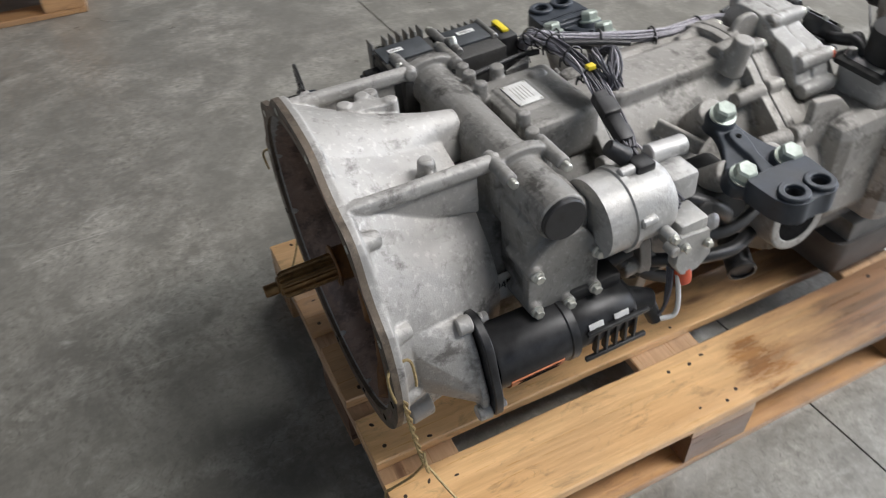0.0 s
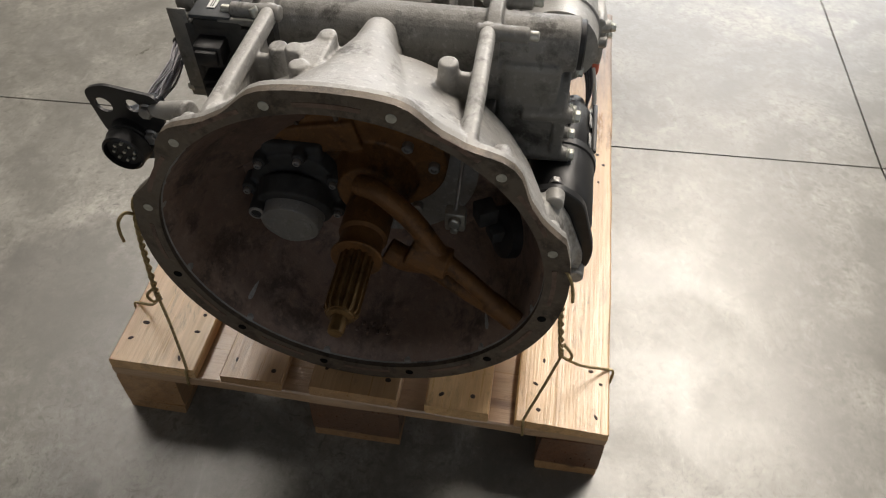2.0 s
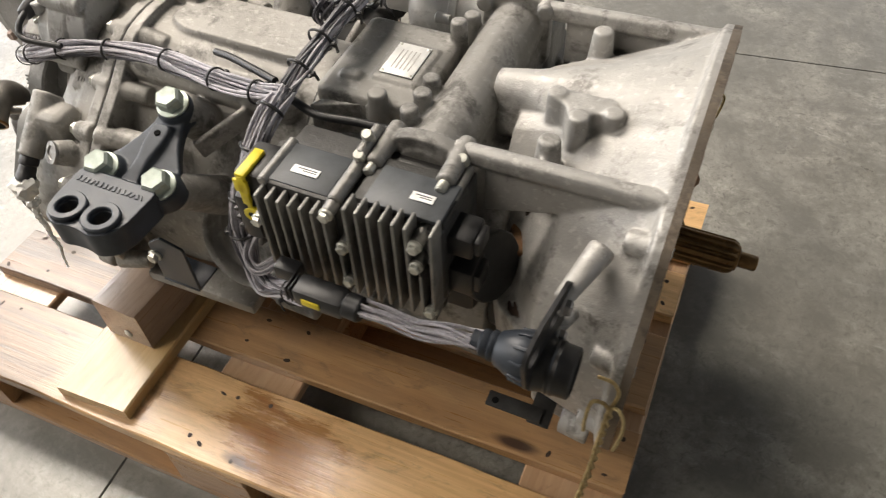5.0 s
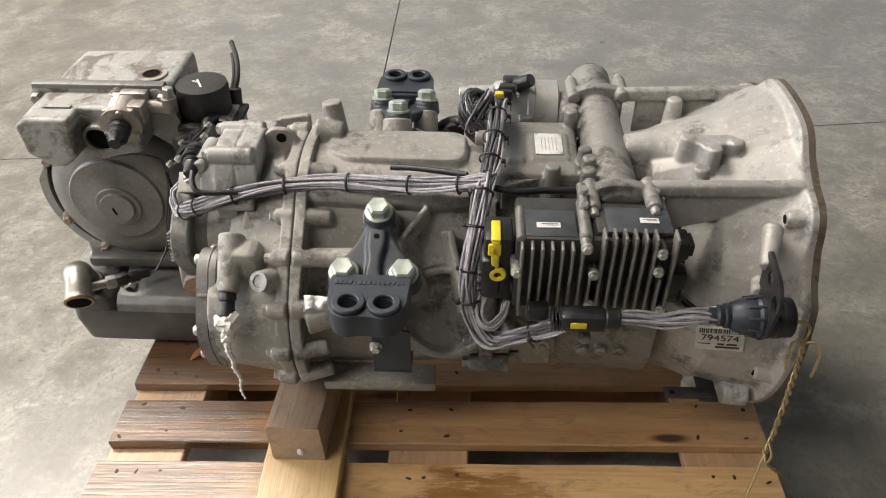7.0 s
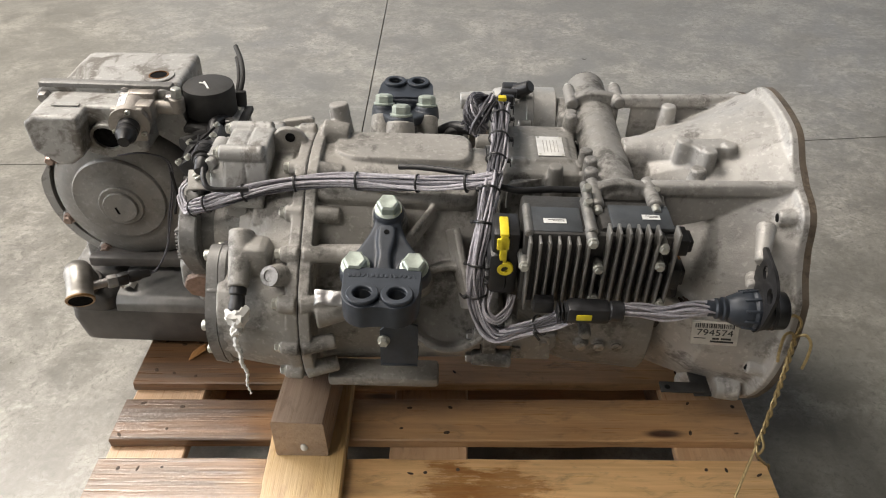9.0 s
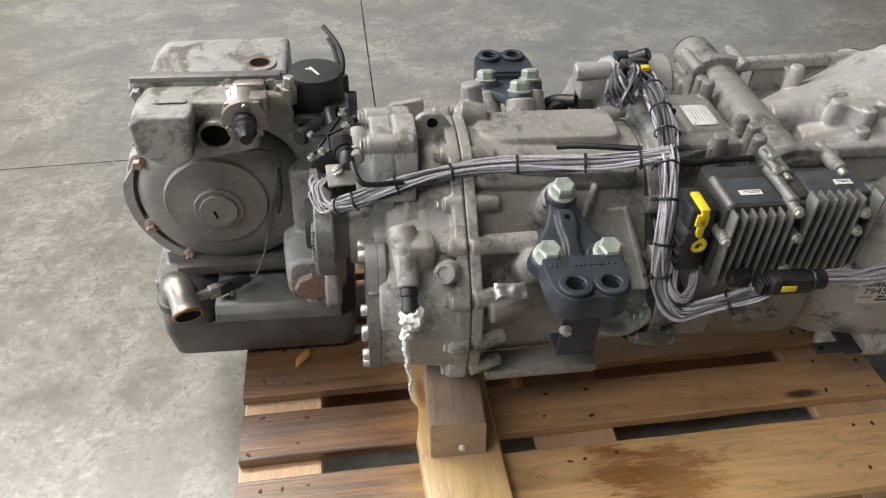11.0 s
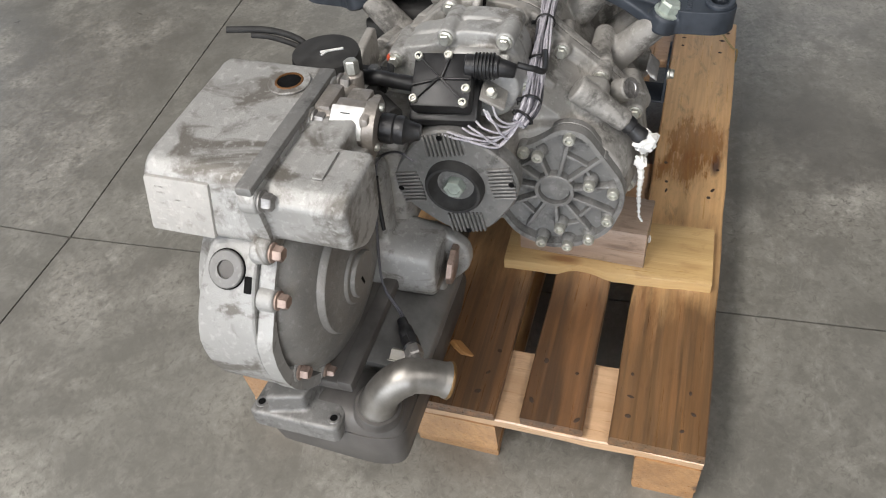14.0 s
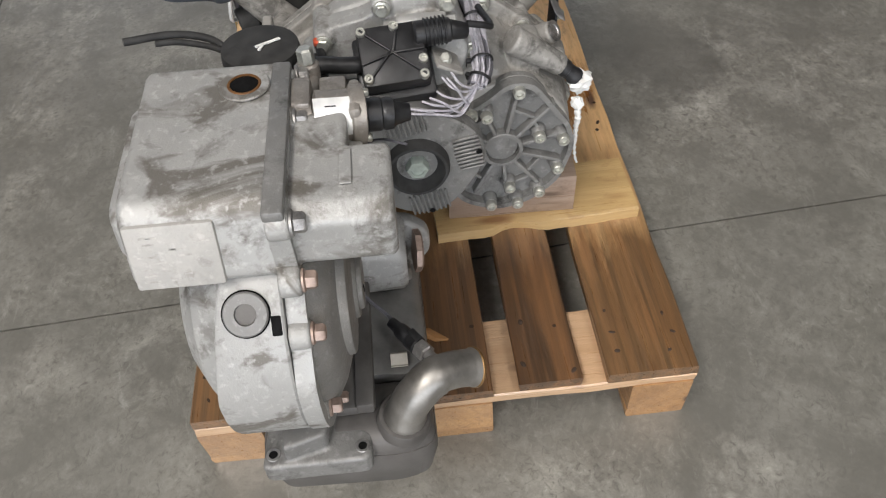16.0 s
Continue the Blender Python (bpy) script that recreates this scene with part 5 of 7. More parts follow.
def control_module():
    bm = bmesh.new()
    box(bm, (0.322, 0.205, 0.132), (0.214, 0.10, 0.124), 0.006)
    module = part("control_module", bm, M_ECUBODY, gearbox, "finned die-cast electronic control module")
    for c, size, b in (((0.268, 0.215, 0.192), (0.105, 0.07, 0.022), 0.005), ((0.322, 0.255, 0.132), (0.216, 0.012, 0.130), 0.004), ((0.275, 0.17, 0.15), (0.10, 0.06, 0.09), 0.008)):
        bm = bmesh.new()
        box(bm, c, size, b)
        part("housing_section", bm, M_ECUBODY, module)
    for k in range(16):
        u = 0.2175 + k * 0.0136
        hi = 0.216 if k < 8 else 0.194
        lo = 0.072 if k < 8 else 0.066
        if k in (1, 8):
            hi = 0.145
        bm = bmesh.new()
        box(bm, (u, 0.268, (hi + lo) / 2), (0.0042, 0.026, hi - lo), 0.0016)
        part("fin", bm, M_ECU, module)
    for u, w in ((0.236, 0.190), (0.236, 0.158), (0.322, 0.150), (0.322, 0.092), (0.222, 0.085), (0.336, 0.196), (0.428, 0.150)):
        bm = bmesh.new()
        cyl(bm, (u, 0.245, w), (u, 0.277, w), 0.0085, 0.0075)
        boss = part("screw_boss", bm, M_ECU, module)
        hexbolt(module, (u, 0.278, w), (0, 1, 0), 0.0062, 0.006, M_ZINC)
    for u, v, w, su, sv in ((0.385, 0.225, 0.1955, 0.078, 0.062), (0.262, 0.225, 0.2045, 0.088, 0.058)):
        bm = bmesh.new()
        box(bm, (u, v, w), (su, sv, 0.006), 0.002)
        part("top_cover", bm, M_ECUTOP, module, "dark grey module top cover")
    for u, v, w, su in ((0.385, 0.232, 0.1994, 0.033), (0.248, 0.228, 0.2084, 0.026)):
        bm = bmesh.new()
        box(bm, (u, v, w), (su, 0.012, 0.0012), 0.0005, None, 1)
        lab = part("sticker", bm, M_LABEL, module, "white sticker")
        bars(lab, (u - su / 2, v - 0.004, w + 0.0008), (1, 0, 0), (0, 1, 0), [(0.003, su * 0.7, 0.002, 0.0012), (0.003, su * 0.5, 0.005, 0.001)], 0.0003)
    for u, v0, v1, w, r in ((0.4235, 0.19, 0.262, 0.196, 0.0065), (0.335, 0.175, 0.262, 0.200, 0.0085), (0.335, 0.15, 0.20, 0.212, 0.007), (0.222, 0.16, 0.215, 0.200, 0.0055)):
        bm = bmesh.new()
        cyl(bm, (u, v0, w), (u, v1, w), r)
        part("screw_pillar", bm, M_ECU, module)
    for u, v, w in ((0.335, 0.178, 0.224), (0.335, 0.20, 0.213), (0.230, 0.165, 0.214)):
        bm = bmesh.new()
        lathe(bm, [(0.007, -0.012), (0.007, 0), (0.0055, 0.004), (0.003, 0.004)], (u, v, w), (0, 0.4, 1), 14)
        part("screw", bm, M_ZINC, module)
    # sockets on the bell side
    for w, h in ((0.165, 0.03), (0.105, 0.04)):
        bm = bmesh.new()
        box(bm, (0.205, 0.225, w), (0.035, 0.04, h), 0.004)
        box(bm, (0.186, 0.225, w), (0.01, 0.03, h * 0.7), 0.002)
        part("plug_socket", bm, M_BLACK, module)
    bm = bmesh.new()
    cyl(bm, (0.18, 0.19, 0.08), (0.24, 0.17, 0.06), 0.045, 0.04)
    box(bm, (0.26, 0.17, 0.04), (0.12, 0.07, 0.10), 0.012)
    part("valve_body", bm, M_RUBBER, module, "dark shaded valve body under the module")
    # main plug with yellow locking lever
    bm = bmesh.new()
    box(bm, (0.453, 0.222, 0.128), (0.040, 0.058, 0.115), 0.006)
    box(bm, (0.463, 0.228, 0.115), (0.030, 0.064, 0.075), 0.010)
    for k in range(3):
        box(bm, (0.478, 0.228, 0.095 + 0.015 * k), (0.006, 0.06, 0.004), 0.001)
    plug = part("main_plug", bm, M_BLACK, module, "black multi-pin plug")
    bm = bmesh.new()
    box(bm, (0.457, 0.2565, 0.162), (0.011, 0.006, 0.05), 0.002)
    box(bm, (0.457, 0.235, 0.188), (0.013, 0.046, 0.006), 0.002)
    box(bm, (0.4585, 0.257, 0.172), (0.018, 0.005, 0.02), 0.002)
    ring_solid(bm, (0.453, 0.2535, 0.127), (0, 1, 0), 0.0125, 0.0055, 0.007, 20)
    part("locking_lever", bm, M_YELLOW, plug, "bright yellow locking lever")
    return module


control_module()


# ---- wiring ----
def bundle(path, count, spread, r, mat, seed, parent, dark=0.0):
    """A bundle of single wires that wind loosely round each other."""
    rnd = random.Random(seed)
    pts = spline(path, 7)
    for k in range(count):
        a0, rad, tw = rnd.uniform(0, TAU), spread * math.sqrt(rnd.uniform(0.05, 1)), rnd.uniform(-0.9, 0.9)
        line = []
        side = None
        for i, p in enumerate(pts):
            d = (pts[min(i + 1, len(pts) - 1)] - pts[max(i - 1, 0)]).normalized()
            side = basis(d)[0] if side is None else (side - d * side.dot(d)).normalized()
            up = d.cross(side)
            a = a0 + tw * i / len(pts) * 2 + 0.35 * math.sin(i * 0.23 + k)
            q = rad * (1 + 0.22 * math.sin(i * 0.31 + 2 * k))
            line.append(p + side * math.cos(a) * q + up * math.sin(a) * q)
        bm = bmesh.new()
        tube(bm, line, r, 6)
        part("wire", bm, M_WIRED if rnd.random() < dark else mat, parent)
    return pts


def cable_tie(parent, p, d, r):
    bm = bmesh.new()
    d = Vector(d).normalized()
    a, b, d = basis(d)
    ring_solid(bm, Vector(p) - d * 0.002, d, r + 0.0012, r - 0.0006, 0.0042, 18)
    m = Matrix((a, b, d)).transposed().to_4x4()
    box(bm, Vector(p) + a * (r + 0.003), (0.006, 0.006, 0.006), 0.001, m)
    box(bm, Vector(p) + a * (r + 0.006) + b * 0.006, (0.0015, 0.014, 0.0035), 0, m)
    part("cable_tie", bm, M_BLACK, parent)


harness = new("wiring_harness")
harness.parent = gearbox
harness["label"] = "grey-lilac wire bundles bound with black cable ties"
REARWARD = [(0.470, 0.135, 0.203), (0.52, 0.128, 0.192), (0.60, 0.108, 0.176), (0.70, 0.085, 0.162), (0.80, 0.088, 0.152), (0.88, 0.095, 0.135), (0.94, 0.098, 0.112), (0.966, 0.088, 0.098)]
pts = bundle(REARWARD, 30, 0.0118, 0.0018, M_WIRE, 1, harness, 0.22)
for k in (6, 13, 20, 27, 34, 41, 46):
    cable_tie(harness, pts[k], pts[k + 1] - pts[k - 1], 0.0145)
DOWNWARD = [(0.470, 0.125, 0.206), (0.478, 0.165, 0.190), (0.486, 0.205, 0.150), (0.492, 0.238, 0.095), (0.490, 0.250, 0.055), (0.478, 0.262, 0.020), (0.455, 0.272, 0.004), (0.425, 0.280, 0.020), (0.385, 0.298, 0.058), (0.352, 0.310, 0.090)]
pts = bundle(DOWNWARD, 30, 0.0125, 0.0018, M_WIRE, 2, harness, 0.22)
for k in (5, 12, 19, 26, 54):
    cable_tie(harness, pts[k], pts[k + 1] - pts[k - 1], 0.0155)
PLUGWARD = [(0.300, 0.316, 0.104), (0.262, 0.314, 0.100), (0.225, 0.312, 0.096), (0.185, 0.308, 0.102), (0.150, 0.306, 0.104)]
bundle(PLUGWARD, 18, 0.0105, 0.0018, M_WIRE, 3, harness, 0.15)
ACROSS = [(0.470, 0.125, 0.208), (0.463, 0.075, 0.226), (0.458, 0.02, 0.236), (0.455, -0.04, 0.236), (0.453, -0.085, 0.222), (0.448, -0.135, 0.200), (0.440, -0.175, 0.190), (0.43, -0.205, 0.185)]
pts = bundle(ACROSS, 26, 0.014, 0.0018, M_WIRE, 4, harness, 0.6)
for k in (4, 10, 17, 24):
    cable_tie(harness, pts[k], pts[k + 1] - pts[k - 1], 0.0165)
for j, (c, r) in enumerate((((0.49, -0.05, 0.235), 0.034), ((0.497, -0.055, 0.236), 0.030), ((0.482, -0.045, 0.232), 0.036))):
    loop = [(c[0] + 0.015 * math.sin(a * 1.3 + j), c[1] + r * math.cos(a), c[2] - 0.012 + r * 0.8 * math.sin(a)) for a in (TAU * i / 9 * 0.95 - 0.6 for i in range(10))]
    bundle(loop, 9, 0.008, 0.0018, M_WIRE, 10 + j, harness, 0.8)
TURN_LOW = [(0.470, 0.235, 0.075), (0.476, 0.262, 0.05), (0.462, 0.27, 0.035), (0.444, 0.258, 0.045), (0.438, 0.24, 0.06)]
bundle(TURN_LOW, 10, 0.008, 0.0018, M_WIRE, 15, harness)
for j, end in enumerate(((0.972, 0.052, 0.128), (0.975, 0.04, 0.122), (0.985, 0.03, 0.110), (0.99, 0.012, 0.098), (0.995, 0.0, 0.092), (1.0, -0.015, 0.09), (1.0, 0.02, 0.085), (0.98, 0.046, 0.124), (0.992, 0.022, 0.104), (0.998, -0.008, 0.094))):
    p0 = Vector((0.962, 0.090, 0.101))
    e = Vector(end)
    bm = bmesh.new()
    tube(bm, spline([p0, p0.lerp(e, 0.35) + Vector((0.012, 0.0, -0.006 - 0.003 * j)), p0.lerp(e, 0.75) + Vector((0.014, 0.0, -0.004)), e]), 0.0017, 6)
    part("wire", bm, M_WIRE, harness)


def hose(name, path, r, mat, parent, label="", n=10):
    bm = bmesh.new()
    tube(bm, spline(path), r, n)
    return part(name, bm, mat, parent, label)


hose("black_pipe", [(0.47, 0.118, 0.185), (0.43, 0.128, 0.182), (0.38, 0.122, 0.182), (0.325, 0.118, 0.180)], 0.0055, M_BLACK, harness)
hose("black_pipe", [(0.50, 0.105, 0.196), (0.58, 0.075, 0.186), (0.62, 0.062, 0.178)], 0.005, M_BLACK, harness)
hose("black_pipe", [(0.935, 0.078, 0.172), (0.93, 0.10, 0.165), (0.915, 0.112, 0.155), (0.86, 0.102, 0.15)], 0.0045, M_BLACK, harness)
# in-line plugs
bm = bmesh.new()
box(bm, (0.335, 0.316, 0.100), (0.062, 0.030, 0.028), 0.006)
inline = part("inline_plug", bm, M_BLACK, harness, "black in-line plug")
bm = bmesh.new()
cyl(bm, (0.305, 0.317, 0.103), (0.285, 0.318, 0.103), 0.015)
part("plug_collar", bm, M_BLACK, inline)
for k in range(5):
    bm = bmesh.new()
    box(bm, (0.377 - 0.005 * k, 0.313, 0.094), (0.0022, 0.026, 0.024), 0.001)
    part("grip_rib", bm, M_BLACK, inline)
bm = bmesh.new()
box(bm, (0.342, 0.331, 0.1005), (0.022, 0.004, 0.010), 0.001)
part("lock_clip", bm, M_YELLOW, inline, "small yellow lock clip")
for p, q, r in (((0.44, -0.10, 0.222), (0.432, -0.19, 0.19), 0.017),):
    bm = bmesh.new()
    beam(bm, p, q, 0.024, 0.021, 0.005)
    dark_plug = part("inline_plug", bm, M_BLACK, harness, "black in-line plug")
    bm = bmesh.new()
    beam(bm, (0.437, -0.12, 0.225), (0.434, -0.15, 0.216), 0.029, 0.013, 0.003)
    part("latch", bm, M_BLACK, dark_plug)
bundle([(0.432, -0.19, 0.19), (0.428, -0.22, 0.178), (0.432, -0.25, 0.165), (0.45, -0.27, 0.15), (0.47, -0.275, 0.12)], 6, 0.009, 0.0026, M_WIRED, 8, harness)
bm = bmesh.new()
box(bm, (0.395, 0.212, 0.062), (0.03, 0.03, 0.02), 0.003)
part("cable_clip", bm, M_BLACK, harness)
bm = bmesh.new()
box(bm, (0.395, 0.29, 0.088), (0.03, 0.02, 0.022), 0.003)
part("cable_clip", bm, M_BLACK, harness)
bm = bmesh.new()
box(bm, (0.452, -0.062, 0.2465), (0.014, 0.012, 0.008), 0.002)
part("marker_clip", bm, M_YELLOW, harness, "small yellow clip")


def socket_bracket():
    """Dark plate on two stubs of the bell that carries the round vehicle plug."""
    bm = bmesh.new()
    outer = rounded([(0.248, 0.182), (0.325, 0.186), (0.356, 0.172), (0.345, 0.108), (0.322, 0.070), (0.288, 0.066), (0.268, 0.088), (0.248, 0.14)], 0.014)
    holed_plate(bm, outer, [circle((0.332, 0.152), 0.0125, 18, 0.0115), circle((0.288, 0.160), 0.011, 18, 0.010)], lambda a, b, h: Vector((h + 0.12 * (a - 0.3), a, b)), 0.086, 0.0905)
    plate = part("plug_bracket", bm, M_BLACK, bell, "dark steel bracket plate with two holes")
    bm = bmesh.new()
    c = Vector((0.088, 0.306, 0.104))
    lathe(bm, [(0.030, 0.006), (0.031, 0.0), (0.0285, -0.010), (0.030, -0.012), (0.0285, -0.014), (0.030, -0.018), (0.0285, -0.020), (0.028, -0.034), (0.025, -0.036), (0.024, -0.028), (0.0005, -0.026)], c, (1, 0, 0), 36)
    plug = part("vehicle_plug", bm, M_BLACK, plate, "round black multi-pin vehicle plug")
    for k in range(9):
        a = TAU * k / 8
        bm = bmesh.new()
        rr = 0.014 if k < 8 else 0
        cyl(bm, c + Vector((-0.0265, rr * math.cos(a), rr * math.sin(a))), c + Vector((-0.032, rr * math.cos(a), rr * math.sin(a))), 0.0022, None, 10, 0.0004)
        part("pin", bm, M_ZINC, plug)
    bm = bmesh.new()
    lathe(bm, [(0.029, 0.004), (0.030, 0.010), (0.027, 0.014), (0.028, 0.020), (0.0265, 0.026), (0.025, 0.032), (0.019, 0.046), (0.016, 0.048), (0.0175, 0.050), (0.0175, 0.054), (0.014, 0.056), (0.0155, 0.059), (0.0155, 0.063), (0.012, 0.066), (0.012, 0.074), (0.010, 0.075)], c, (1, 0, 0), 20)
    shell = part("plug_shell", bm, M_MOUNT, plate, "blue-grey plug shell")
    for k in range(10):
        a = TAU * k / 10
        bm = bmesh.new()
        d = Vector((0, math.cos(a), math.sin(a)))
        beam(bm, c + d * 0.0295 + Vector((0.006, 0, 0)), c + d * 0.0265 + Vector((0.028, 0, 0)), 0.004, 0.004, 0.001, d)
        part("grip_rib", bm, M_MOUNT, shell)
    for v, w in ((0.268, 0.157), (0.275, 0.113)):
        hexbolt(plate, (0.083, v, w), (-1, 0, 0), 0.0085, 0.008, M_STEEL)


socket_bracket()


# ---- south side actuators ----
def south_side():
    bm = bmesh.new()
    lathe(bm, [(0.050, 0.0), (0.062, 0.004), (0.062, 0.045), (0.065, 0.047), (0.065, 0.058), (0.061, 0.060), (0.060, 0.105), (0.057, 0.118), (0.048, 0.126)], (0.335, -0.236, 0.118), (1, 0, 0), 40)
    c = part("shift_cylinder", bm, M_CYL, gearbox, "bright pale-grey shift cylinder")
    for a0 in (0.3, 1.6, 2.9, 4.2, 5.5):
        bm = bmesh.new()
        cyl(bm, (0.385, -0.236 + 0.064 * math.cos(a0), 0.118 + 0.064 * math.sin(a0)), (0.410, -0.236 + 0.064 * math.cos(a0), 0.118 + 0.064 * math.sin(a0)), 0.008)
        part("screw_lug", bm, M_CYL, c)
    bm = bmesh.new()
    box(bm, (0.482, -0.235, 0.135), (0.05, 0.07, 0.05), 0.008)
    cyl(bm, (0.455, -0.21, 0.17), (0.52, -0.21, 0.165), 0.016)
    box(bm, (0.475, -0.285, 0.075), (0.05, 0.05, 0.06), 0.006)
    prism(bm, [(0.445, 0.03), (0.445, 0.09), (0.50, 0.085), (0.512, 0.03), (0.49, 0.005), (0.46, 0.005)], ALONG_V, -0.295, -0.315, 0.006)
    cyl(bm, (0.43, -0.295, 0.10), (0.43, -0.318, 0.10), 0.009)
    cyl(bm, (0.44, -0.295, 0.065), (0.44, -0.318, 0.065), 0.009)
    part("valve_head", bm, M_CYL, c, "pale valve head")
    for p in ((0.455, -0.318, 0.07), (0.497, -0.318, 0.06), (0.43, -0.319, 0.10)):
        hexbolt(c, p, (0, -1, 0), 0.006, 0.006)
    bm = bmesh.new()
    cyl(bm, (0.472, -0.300, 0.012), (0.476, -0.304, -0.022), 0.0155, 0.0135)
    cyl(bm, (0.470, -0.298, 0.03), (0.472, -0.300, 0.010), 0.011)
    part("dust_cap", bm, M_RED, c, "orange-red dust cap")
    bm = bmesh.new()
    cyl(bm, (0.415, -0.215, 0.185), (0.39, -0.20, 0.205), 0.015, 0.012)
    box(bm, (0.425, -0.235, 0.182), (0.03, 0.03, 0.015), 0.003)
    part("round_plug", bm, M_BLACK, c)
    for j in range(3):
        hose("wire", [(0.455, -0.29 - 0.005 * j, 0.01), (0.45, -0.30 - 0.004 * j, -0.03), (0.445, -0.305, -0.07), (0.43, -0.30, -0.09)], 0.0026, M_WIRED, c)
    hose("pale_hose", [(0.462, -0.305, 0.0), (0.464, -0.315, -0.05), (0.458, -0.318, -0.078), (0.438, -0.31, -0.085)], 0.0042, M_LABEL, c)

    # clutch actuator
    bm = bmesh.new()
    prism(bm, [(-0.225, 0.03), (-0.26, 0.045), (-0.30, 0.02), (-0.328, -0.08), (-0.322, -0.125), (-0.285, -0.135), (-0.24, -0.115), (-0.215, -0.04)], ALONG_U, 0.134, 0.148, 0.02)
    lathe(bm, [(0.048, 0.0), (0.0515, 0.006), (0.0515, 0.118), (0.054, 0.120), (0.054, 0.133), (0.047, 0.135)], (0.150, -0.268, -0.048), (1, 0, -0.02), 36)
    act = part("clutch_actuator", bm, M_BLACK, gearbox, "black plastic clutch actuator")
    bm = bmesh.new()
    lathe(bm, [(0.042, 0.0), (0.045, 0.006), (0.045, 0.10), (0.038, 0.110), (0.026, 0.114)], (0.283, -0.268, -0.050), (1, 0, -0.02), 28)
    cyl(bm, (0.385, -0.27, -0.045), (0.435, -0.285, -0.06), 0.022, 0.018)
    cyl(bm, (0.425, -0.283, -0.055), (0.44, -0.298, -0.10), 0.014, 0.012)
    box(bm, (0.34, -0.245, 0.0), (0.09, 0.05, 0.03), 0.006)
    head = part("actuator_head", bm, M_BLACK, act)
    for k in range(5):
        bm = bmesh.new()
        box(bm, (0.315 + 0.017 * k, -0.312, -0.060), (0.005, 0.012, 0.056), 0.001)
        part("rib", bm, M_BLACK, head)
    for w in (-0.035, -0.092):
        bm = bmesh.new()
        box(bm, (0.35, -0.316, w), (0.11, 0.008, 0.008), 0.002)
        part("rail", bm, M_BLACK, head)
    for u in (0.315, 0.36):
        bm = bmesh.new()
        box(bm, (u, -0.3095, -0.030), (0.026, 0.002, 0.012), 0.0005, Matrix.Rotation(radians(-22), 4, "X"), 1)
        lab = part("sticker", bm, M_LABEL, act, "white sticker")
    bm = bmesh.new()
    n = 8
    loops = []
    for i in range(n + 1):
        a = radians(180 + 10 + 44 * i / n)
        loops.append([Vector((u, -0.268 + r * math.cos(a), -0.05 + r * math.sin(a))) for u, r in ((0.165, 0.0510), (0.255, 0.0510), (0.255, 0.0534), (0.165, 0.0534))])
    rings(bm, loops)
    lab = part("orange_sticker", bm, M_ORANGE, act, "faded orange warning sticker with small print")
    for k in range(4):
        a = radians(180 + 14 + 7 * k)
        bm = bmesh.new()
        box(bm, (0.212, -0.268 + 0.0534 * math.cos(a), -0.05 + 0.0534 * math.sin(a)), (0.07 - 0.012 * (k % 2), 0.0015, 0.0022), 0, Matrix.Rotation(a + math.pi / 2, 4, "X"))
        part("printed_bar", bm, M_HOLE, lab)
    for v, w in ((-0.258, 0.034), (-0.305, -0.118)):
        hexbolt(act, (0.149, v, w), (1, 0, 0), 0.008, 0.009, M_STEEL)
        bm = bmesh.new()
        cyl(bm, (0.112, v, w), (0.134, v, w), 0.013, 0.014)
        part("mount_eye", bm, M_BELL, bell)
    # second number label half hidden under the tube
    bm = bmesh.new()
    box(bm, (0.226, -0.1935, 0.004), (0.068, 0.0024, 0.044), 0.0006, Matrix.Rotation(radians(-18), 4, "X"), 1)
    lab = part("paper_label", bm, M_PAPER, front, "grubby paper stock label")
    t = Matrix.Translation((0.226, -0.1953, 0.008)) @ Matrix.Rotation(radians(72), 4, "X")
    words("794574", lab, t, 0.018, M_PRINT)
    # pipes and fittings below the cylinder, added in black to deepen the shaded hollow
    for path, r in (([(0.35, -0.20, 0.03), (0.42, -0.225, 0.02), (0.50, -0.22, 0.03), (0.56, -0.20, 0.04)], 0.009), ([(0.30, -0.20, 0.0), (0.36, -0.215, -0.02), (0.44, -0.215, -0.01)], 0.012), ([(0.40, -0.19, -0.06), (0.46, -0.22, -0.07), (0.55, -0.225, -0.05)], 0.008)):
        hose("dark_pipe", path, r, M_RUBBER, front)
    for path, r, mat in (([(0.50, -0.235, 0.09), (0.54, -0.262, 0.075), (0.58, -0.262, 0.04), (0.60, -0.24, 0.0)], 0.013, M_BLACK),
                         ([(0.50, -0.235, 0.03), (0.55, -0.255, 0.0), (0.62, -0.258, -0.01), (0.70, -0.24, 0.01)], 0.010, M_RUBBER),
                         ([(0.48, -0.22, -0.05), (0.55, -0.245, -0.06), (0.63, -0.25, -0.075), (0.69, -0.23, -0.08)], 0.012, M_BLACK),
                         ([(0.36, -0.205, 0.05), (0.42, -0.21, -0.03), (0.47, -0.225, -0.07), (0.52, -0.222, -0.11)], 0.011, M_RUBBER)):
        hose("dark_pipe", path, r, mat, middle)
    # Oily block whose black also stands for the shade below the mount.
    bm = bmesh.new()
    box(bm, (0.585, -0.200, 0.035), (0.11, 0.11, 0.075), 0.014)
    cyl(bm, (0.53, -0.24, 0.065), (0.53, -0.275, 0.072), 0.020, 0.017)
    cyl(bm, (0.65, -0.235, 0.04), (0.66, -0.265, 0.035), 0.024, 0.021)
    part("valve_block", bm, M_RUBBER, middle, "oily valve block, blackened for the shade under the mount", 0.0022, 2)
    bm = bmesh.new()
